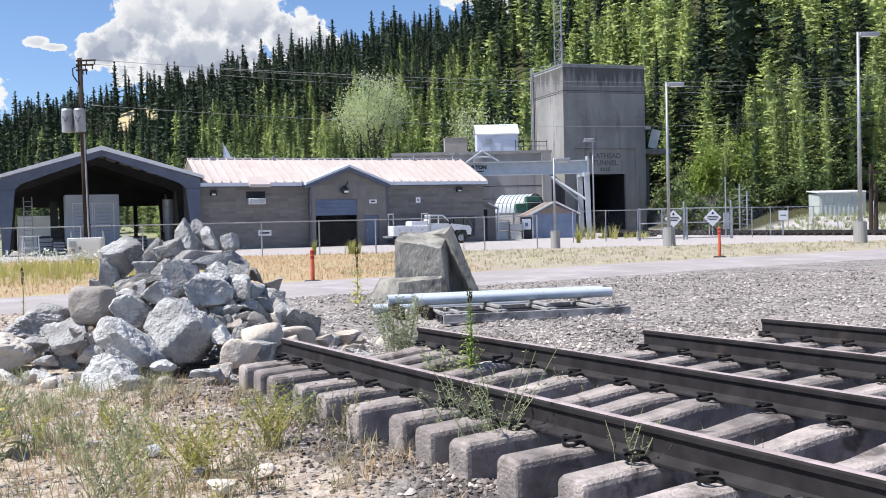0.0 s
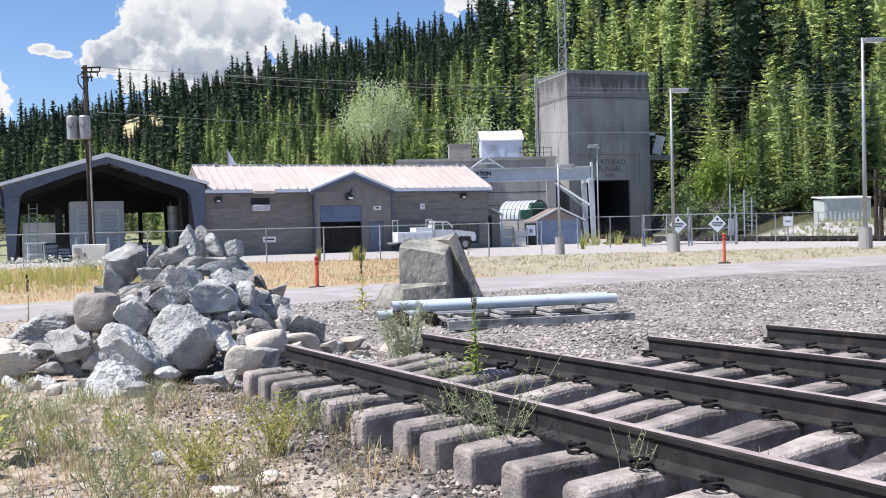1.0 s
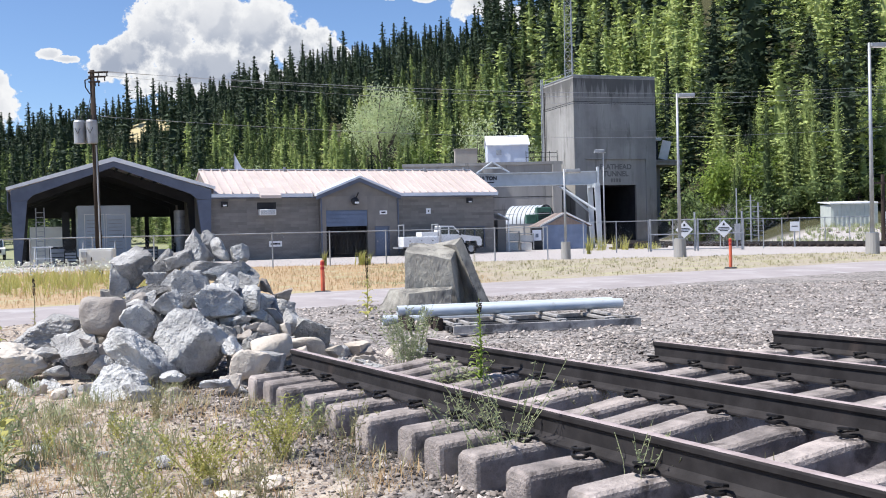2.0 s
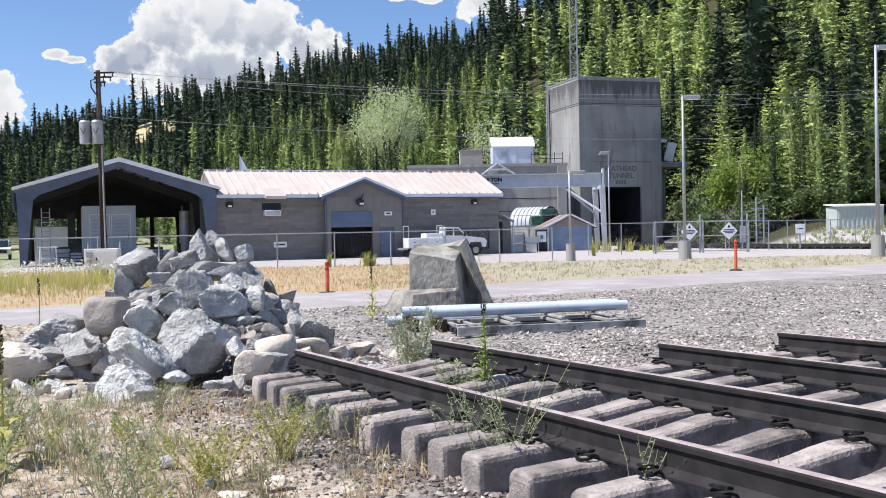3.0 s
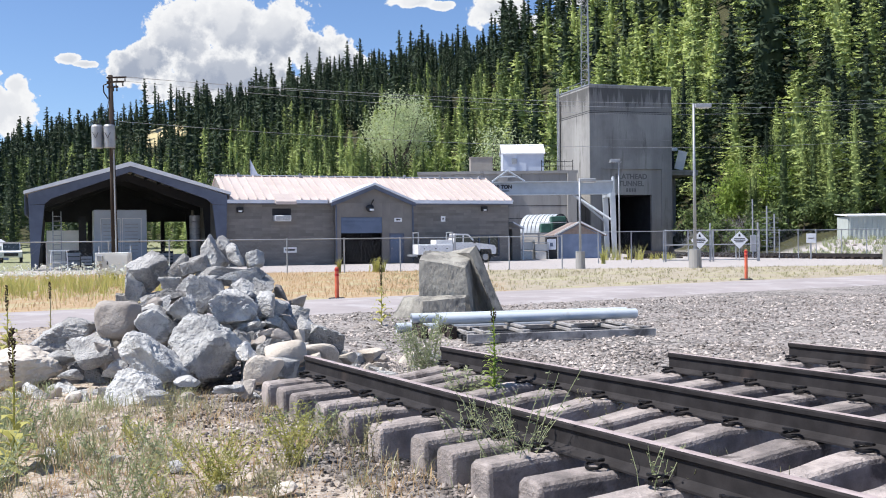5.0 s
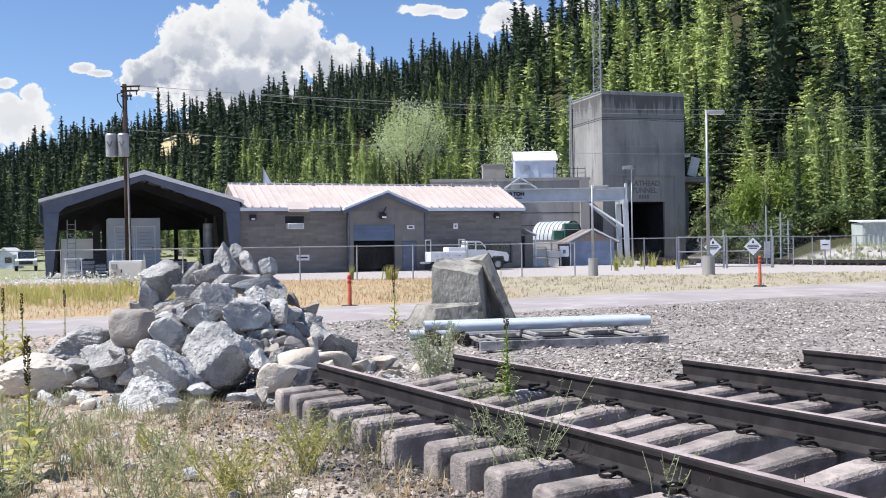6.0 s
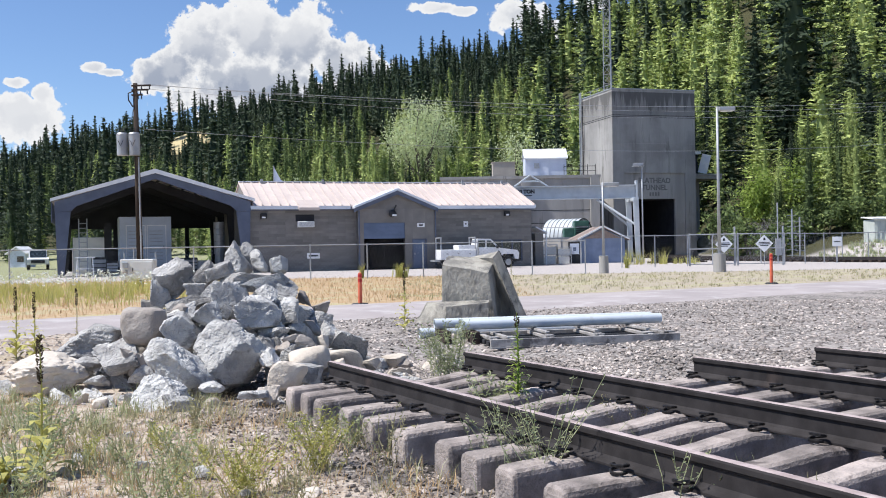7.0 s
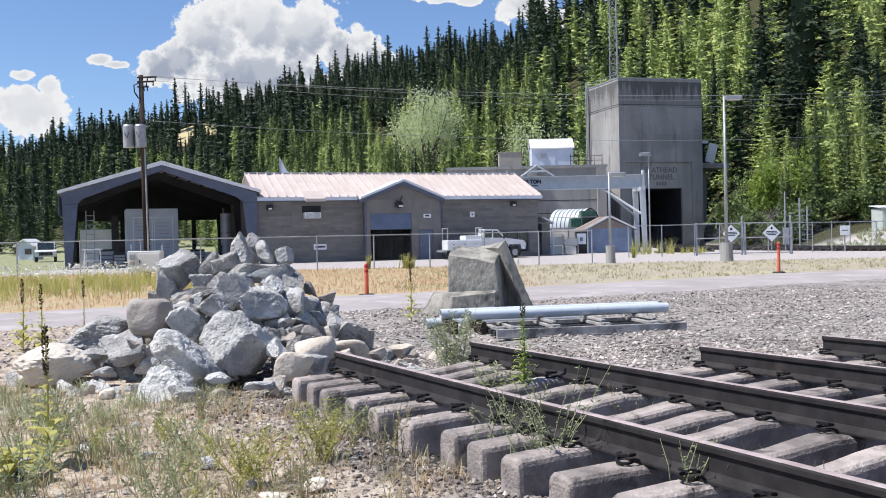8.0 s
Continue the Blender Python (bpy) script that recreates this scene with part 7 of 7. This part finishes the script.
for i, (x, y, h) in enumerate(((27.6, 90.5, 4.6), (29.4, 91.5, 5.4), (30.9, 90.0, 4.2), (25.8, 93.0, 3.6), (33.0, 91.0, 3.8))):
    bare_shrub(x, y, h, 300 + i)


# ---- loose stone on the ground ----
def gravel(name, n, seed, region, size, label, keep, mat=M_GRAVEL):
    g = np.random.RandomState(seed)
    x, y = g.uniform(region[0], region[1], n * 4), g.uniform(region[2], region[3], n * 4)
    ok = keep(x, y, g)
    x, y = x[ok][:n], y[ok][:n]
    n = len(x)
    v = np.array([(1, 0, 0), (-1, 0, 0), (0, 1, 0), (0, -1, 0), (0.1, 0.1, 1), (0.65, 0.6, 0.55), (-0.6, -0.65, 0.5)], float)
    f = np.array([(0, 5, 4), (5, 2, 4), (2, 1, 4), (1, 6, 4), (6, 3, 4), (3, 0, 4), (0, 2, 5), (1, 3, 6)])
    s = size[0] + (size[1] - size[0]) * g.rand(n) ** 2.2
    ang = g.uniform(0, math.tau, n)
    p = v[None] * g.uniform(0.42, 1.3, (n, 7, 1))
    p = p * np.stack([np.ones(n), g.uniform(0.6, 1.0, n), g.uniform(0.4, 0.75, n)], -1)[:, None]
    tilt = g.normal(0, 0.3, n)[:, None]
    px, pz = p[..., 0] * np.cos(tilt) - p[..., 2] * np.sin(tilt), p[..., 0] * np.sin(tilt) + p[..., 2] * np.cos(tilt)
    c, sn = np.cos(ang)[:, None], np.sin(ang)[:, None]
    X = (px * c - p[..., 1] * sn) * s[:, None] + x[:, None]
    Y = (px * sn + p[..., 1] * c) * s[:, None] + y[:, None]
    Z = pz * s[:, None] + (land(x, y) + s * 0.15)[:, None]
    faces = (f[None] + (np.arange(n) * 7)[:, None, None]).reshape(-1, 3)
    ob = new(name, cloud_mesh(name, np.stack([X, Y, Z], -1).reshape(-1, 3), faces, mat))
    tagged(ob, label, "gravel", kind="stuff")


def off_track(x, y):
    return (x - TRACK_O.x) * TRACK_N.x + (y - TRACK_O.y) * TRACK_N.y


def across_road(x, y):
    return -ROAD_S * x + ROAD_C * y


gravel("gravel", 15500, 1, (-2.5, 9.0, 2.5, 14.0), (0.010, 0.042), "coarse crushed stone round the track panels",
       lambda x, y, g: (off_track(x, y) > -0.9 + 0.5 * g.rand(len(x))) & ((off_track(x, y) > 5.1) | (off_track(x, y) < -0.4) | (y > 10) | (g.rand(len(x)) < 0.3)) & (x / np.maximum(y, 0.1) < 0.62) & (x / np.maximum(y, 0.1) > -0.35))
gravel("gravel", 17500, 2, (-4.0, 14.0, 11.0, 26.0), (0.013, 0.052), "coarse crushed stone towards the road",
       lambda x, y, g: (off_track(x, y) > -0.6) & (across_road(x, y) < 19.6 + g.normal(0, 0.5, len(x))) & (x / y < 0.6))
gravel("gravel", 3000, 3, (-5.0, 0.5, 3.0, 12.0), (0.006, 0.035), "small stones in the dry earth",
       lambda x, y, g: off_track(x, y) < -0.3)
gravel("gravel", 12000, 5, (-3.5, 1.6, 3.0, 11.0), (0.006, 0.030), "brown stone litter along the tie ends",
       lambda x, y, g: (off_track(x, y) < 0.1) & (off_track(x, y) > -0.5 - 1.9 * g.rand(len(x)) ** 2), M_LITTER)
gravel("gravel", 3500, 4, (-10.0, -2.0, 11.0, 20.0), (0.015, 0.05), "loose stones beside the road",
       lambda x, y, g: (off_track(x, y) < 1.0) & (across_road(x, y) < 19.8))


# ---- grasses ----
def grass(name, n, seed, region, height, width, mat, label, keep, lean=0.35, clump=0):
    g = np.random.RandomState(seed)
    m = n * 5
    if clump:
        cx, cy = g.uniform(region[0], region[1], clump), g.uniform(region[2], region[3], clump)
        pick = g.randint(0, clump, m)
        spread = g.uniform(0.04, 0.16, clump)[pick]
        x, y = cx[pick] + g.normal(0, 1, m) * spread, cy[pick] + g.normal(0, 1, m) * spread
    else:
        x, y = g.uniform(region[0], region[1], m), g.uniform(region[2], region[3], m)
    ok = keep(x, y, g)
    x, y = x[ok][:n], y[ok][:n]
    n = len(x)
    h = height[0] + (height[1] - height[0]) * g.rand(n)
    a = g.uniform(0, math.tau, n)
    lx, ly = np.cos(a) * h * lean * g.rand(n), np.sin(a) * h * lean * g.rand(n)
    wx, wy = -np.sin(a + g.normal(0, 1, n)) * width, np.cos(a + g.normal(0, 1, n)) * width
    z = land(x, y) - 0.01
    P = np.stack([np.stack([x - wx, y - wy, z], -1), np.stack([x + wx, y + wy, z], -1),
                  np.stack([x + lx * 0.35 + wx * 0.8, y + ly * 0.35 + wy * 0.8, z + h * 0.55], -1),
                  np.stack([x + lx * 0.35 - wx * 0.8, y + ly * 0.35 - wy * 0.8, z + h * 0.55], -1),
                  np.stack([x + lx, y + ly, z + h * (1 - 0.15 * lean)], -1)], 1).reshape(-1, 3)
    k = (np.arange(n) * 5)[:, None]
    F = np.stack([k + np.array([0, 1, 2]), k + np.array([0, 2, 3]), k + np.array([3, 2, 4])], 1).reshape(-1, 3)
    ob = new(name, cloud_mesh(name, P, F, mat))
    tagged(ob, label, "grass", kind="stuff")


left_side = lambda x, y, g: (off_track(x, y) < -0.45) & (np.hypot((x + 2.7) / 2.2, (y - 11.9) / 1.7) > 1)
grass("bank_grass", 6000, 33, (29.0, 50.0, 72.5, 80.5), (0.15, 0.5), 0.02, M_WEED, "grey-green rough grass on the bank", lambda x, y, g: x / y < 0.62, 0.6, 500)
grass("yard_weeds", 300, 31, (12.9, 15.6, 71.0, 74.0), (0.25, 1.5), 0.011, M_GREENGRASS, "tall yellow-green weeds by the blue shed", lambda x, y, g: x > 0, 0.6, 14)
grass("yard_weeds", 300, 32, (15.6, 18.2, 71.0, 74.0), (0.2, 0.7), 0.011, M_GREENGRASS, "yellow-green weeds before the portal", lambda x, y, g: x > 0, 0.6, 12)
grass("dry_grass", 7000, 1, (-5.2, 0.2, 3.2, 11.5), (0.03, 0.15), 0.003, M_STRAW, "thin straw grass on dry earth", left_side, 1.1, 700)
grass("dry_grass", 7500, 2, (-5.2, 0.0, 3.2, 11.5), (0.04, 0.24), 0.003, M_DRY, "half-dry grass tufts on dry earth", left_side, 1.0, 260)
grass("green_grass", 2400, 3, (-5.6, -2.0, 3.6, 10.6), (0.06, 0.28), 0.004, M_WEED, "green grass before the boulders", left_side, 0.9, 90)
grass("verge_grass", 12000, 4, (-24.0, -6.5, 25.0, 42.6), (0.08, 0.72), 0.007, M_GREENGRASS, "tall yellow-green verge grass by the pole",
      lambda x, y, g: (across_road(x, y) > 31.5 + g.normal(0, 2.6, len(x))) & (x + 7.0 < (y - 30) * -0.18), 0.7, 900)
grass("straw_verge", 14000, 5, (-24.0, 2.5, 22.0, 51.5), (0.05, 0.20), 0.008, M_STRAW, "short orange straw verge beyond the road",
      lambda x, y, g: (across_road(x, y) > 25.2) & (np.abs(x / y) < 0.55), 0.8)
grass("verge_grass", 7000, 6, (-2.0, 26.0, 26.0, 51.5), (0.04, 0.16), 0.010, M_DRY, "faded green and straw verge",
      lambda x, y, g: (across_road(x, y) > 25.4) & (x / y < 0.55), 0.8, 2200)
grass("track_weeds", 500, 7, (-1.0, 4.0, 4.0, 10.5), (0.08, 0.3), 0.003, M_WEED, "sparse grass between the ties",
      lambda x, y, g: (off_track(x, y) > -0.6) & (off_track(x, y) < 2.4), 0.6, 40)
grass("fence_weeds", 1600, 8, (-8.0, 16.0, 50.5, 62.0), (0.3, 0.9), 0.02, M_GREENGRASS, "yellow-green weeds along the fences",
      lambda x, y, g: (x > 9) & (np.abs(y - 62.3) < 0.8) | (x <= 9) & (np.abs(y - 51.6 - 0.157 * (x - 4)) < 0.5), 0.4, 60)


def blossoms():
    g = np.random.RandomState(9)
    n = 420
    y = g.uniform(34, 42.5, n)
    x = -8.5 - g.rand(n) * 13
    v, f = [], []
    for i in range(n):
        c = np.array([x[i], y[i], g.uniform(0.45, 0.8)])
        for k in range(4):
            p = c + g.normal(0, 0.05, 3)
            a, b = g.normal(0, 0.026, 3), g.normal(0, 0.026, 3)
            q = len(v)
            v += [p - a, p + b, p + a, p - b]
            f.append((q, q + 1, q + 2, q + 3))
    ob = new("verge_flowers", cloud_mesh("verge_flowers", np.array(v), np.array(f), M_FLOWER))
    tagged(ob, "small white flower heads among the verge grass", "flowers", kind="stuff")


blossoms()


# ---- plants that stand alone ----
def sprays(bm, green, r, stems, h, spread, leaf, n_leaf, bend=0.25):
    for i in range(stems):
        a = r.uniform(0, math.tau)
        out = spread * r.uniform(0.3, 1.0)
        hh = h * r.uniform(0.6, 1.0)
        bx, by = r.gauss(0, spread * 0.22), r.gauss(0, spread * 0.22)
        p = [Vector((bx + math.cos(a) * out * t ** 1.2 + r.uniform(-0.015, 0.015), by + math.sin(a) * out * t ** 1.2 + r.uniform(-0.015, 0.015), hh * t)) for t in (0, 0.35, 0.7, 1.0)]
        for q0, q1 in zip(p, p[1:]):
            rod(bm, q0, q1, 0.0028, 0.0018, 3, False)
        for j in range(n_leaf):
            t = r.uniform(0.15, 1.0)
            k = min(2, int(t * 3))
            c = p[k].lerp(p[k + 1], t * 3 - k if t < 1 else 1)
            d = Vector((r.gauss(0, 1), r.gauss(0, 1), r.uniform(-0.1, 0.9))).normalized() * leaf * r.uniform(0.5, 1.3)
            s = d.cross(Vector((r.gauss(0, 1), r.gauss(0, 1), r.gauss(0, 1)))).normalized() * leaf * 0.16
            green.faces.new([green.verts.new(c), green.verts.new(c + d * 0.5 + s), green.verts.new(c + d), green.verts.new(c + d * 0.5 - s)])


def weed(x, y, h, spread, stems, leaf, n_leaf, mat, label, seed, z=None):
    r = random.Random(seed)
    bm, green = bmesh.new(), bmesh.new()
    sprays(bm, green, r, stems, h, spread, leaf, n_leaf)
    ob = thing("weed_plant", pose(x, y, float(land(x, y)) if z is None else z), label, "weed", "weeds in the yard")
    part("stem", bm, mat, ob)["kind"] = "stuff"
    part("foliage", green, mat, ob)["kind"] = "stuff"


weed(-0.02, 11.32, 0.70, 0.38, 70, 0.042, 20, M_WEED, "bushy grey-green weed beside the rail end", 1)
weed(0.55, 5.95, 0.72, 0.40, 26, 0.035, 18, M_WEED, "feathery green weed against the near rail", 2)
weed(0.30, 6.45, 0.55, 0.36, 20, 0.03, 16, M_WEED, "feathery green weed growing past the rail", 3)
weed(1.42, 7.85, 0.40, 0.25, 18, 0.03, 12, M_DRY, "dry weed between the rails", 4)
weed(1.15, 5.05, 0.50, 0.22, 12, 0.03, 12, M_WEED, "thin seeding weed by the tie ends", 5)
weed(1.75, 5.0, 0.42, 0.2, 9, 0.03, 10, M_DRY, "thin dry stem by the rail", 6)
weed(-1.35, 6.35, 0.42, 0.36, 40, 0.035, 20, M_GREENGRASS, "loose yellow-green weed clump on dry earth", 7)
weed(-0.95, 6.9, 0.42, 0.34, 38, 0.035, 20, M_GREENGRASS, "loose yellow-green weed clump on dry earth", 8)
weed(-1.75, 5.9, 0.45, 0.35, 26, 0.04, 11, M_WEED, "loose green weed clump on dry earth", 9)
weed(-2.65, 6.0, 0.5, 0.3, 24, 0.05, 10, M_WEED, "dark green weed clump on dry earth", 10)
weed(-2.0, 7.3, 0.3, 0.25, 18, 0.04, 10, M_WEED, "small grey-green weed on dry earth", 11)
weed(-0.75, 7.6, 0.35, 0.25, 18, 0.04, 10, M_WEED, "small weed by the tie ends", 12)
weed(-0.45, 7.0, 0.42, 0.22, 16, 0.035, 10, M_DRY, "dry weed by the tie ends", 13)
weed(-1.5, 5.1, 0.4, 0.3, 20, 0.04, 10, M_DRY, "dry weed clump on dry earth", 14)
weed(-3.1, 7.6, 0.45, 0.3, 26, 0.05, 11, M_WEED, "green weed clump before the tan boulder", 15)
weed(0.35, 9.3, 0.4, 0.3, 24, 0.06, 10, M_WEED, "leafy green weed between the rails", 16)
rnd = random.Random(77)
for i in range(38):
    x, y = rnd.uniform(-4.2, -0.3), rnd.uniform(4.6, 9.0)
    if off_track(x, y) < -0.7:
        weed(x, y, rnd.uniform(0.10, 0.34), rnd.uniform(0.1, 0.25), rnd.randint(6, 18), 0.035, 10, rnd.choice((M_WEED, M_DRY, M_DRY, M_GREENGRASS)), "small weed in dry earth", 100 + i)


def mullein(x, y, h, spike, seed, label, leaf=0.16, mat=M_GREENGRASS):
    """A tall single-stemmed plant: a rosette of long leaves, leaves up the stem, a seed spike."""
    r = random.Random(seed)
    t = thing("mullein_plant", pose(x, y, float(land(x, y)) - 0.01), label, "plant", "tall mulleins")
    bm = bmesh.new()
    rod(bm, (0, 0, 0), (0.01, 0, h * 0.6), 0.010, 0.007, 6)
    rod(bm, (0.01, 0, h * 0.6), (0, 0, h), 0.007, 0.004, 6)
    part("stem", bm, mat, t)
    if spike:
        bm = bmesh.new()
        for i in range(int(spike * 420)):
            z = h * 0.99 - spike * r.random()
            a = r.uniform(0, math.tau)
            rr = 0.012 + 0.010 * math.sin(min(1, (h - z) / spike) * math.pi)
            c = Vector((rr * math.cos(a), rr * math.sin(a), z))
            bmesh.ops.create_cone(bm, cap_ends=True, segments=4, radius1=0.007, radius2=0.002, depth=0.016, matrix=Matrix.Translation(c) @ Vector((math.cos(a), math.sin(a), 0.6)).to_track_quat("Z", "Y").to_matrix().to_4x4())
        part("seed_head", bm, M_SEED, t, "dark brown seed spike")
    count, rise = (26, 0.62) if spike == 0 or spike > 0.2 else (130, 0.9)
    for i in range(count):
        q = (i / count) ** 1.1
        a = i * 2.4
        L = leaf * (1.15 - q) * r.uniform(0.8, 1.2) + 0.02
        z = h * (0.02 + rise * q)
        d = Vector((math.cos(a), math.sin(a), 0.0))
        s = Vector((-math.sin(a), math.cos(a), 0.0)) * L * (0.2 if count < 50 else 0.12)
        up = Vector((0, 0, 1))
        b = Vector((0, 0, z))
        m1, m2, e = b + d * L * 0.4 + up * L * 0.32, b + d * L * 0.75 + up * L * 0.36, b + d * L + up * L * 0.18
        bm = bmesh.new()
        v = [bm.verts.new(p) for p in (b, m1 + s, m1, m1 - s, m2 + s * 0.8, m2, m2 - s * 0.8, e)]
        for q4 in ((0, 1, 2), (0, 2, 3), (1, 4, 5, 2), (2, 5, 6, 3), (4, 7, 5), (5, 7, 6)):
            bm.faces.new([v[k] for k in q4])
        part("leaf", bm, mat, t)


mullein(-2.83, 6.85, 1.0, 0.34, 1, "tall mullein with dark seed spike on dry earth", 0.2)
mullein(-0.81, 18.2, 1.25, 0.5, 2, "tall mullein with dark seed spike by the slabs", 0.22)
mullein(0.60, 8.85, 1.0, 0.12, 3, "feathery yellow-green plant between the rails", 0.13, M_LEAF2)
mullein(-6.2, 14.2, 1.05, 0.35, 4, "yellow-green mullein beyond the boulder", 0.22)
mullein(-5.85, 14.0, 0.98, 0.35, 5, "yellow-green mullein beyond the boulder", 0.22)
mullein(-6.6, 17.6, 0.95, 0.3, 6, "thin dry mullein stalk beside the road", 0.08, M_DRY)
mullein(-2.95, 6.5, 0.35, 0.0, 7, "young mullein rosette with bright leaves", 0.3)
mullein(3.3, 52.0, 0.9, 0.4, 8, "dark dry stalk by the fence", 0.15, M_DRY)


def build_chain():
    c = thing("barrier_cable", Matrix(), "pale steel cable with dark shackles lying in grass", "cable")
    pts = [Vector(p) for p in ((-3.6, 7.6, 0.03), (-3.25, 7.05, 0.05), (-2.98, 6.62, 0.09), (-2.78, 6.27, 0.06), (-2.55, 5.75, 0.04), (-2.42, 5.35, 0.02))]
    bm = bmesh.new()
    tube(bm, pts, 0.016, 8)
    part("cable", bm, M_GALV, c)
    for i, p in enumerate((pts[2], pts[3], pts[3] + Vector((0.05, -0.1, 0.01)))):
        bm = bmesh.new()
        ring = [Vector((0.055 * math.cos(a), 0.032 * math.sin(a), 0)) for a in [k * math.tau / 12 for k in range(13)]]
        tube(bm, ring, 0.010, 6)
        link = part("shackle", bm, M_CLIP, c)
        link.matrix_local = pose(p.x, p.y, p.z + 0.03, 70, 20 * i, -51)


build_chain()
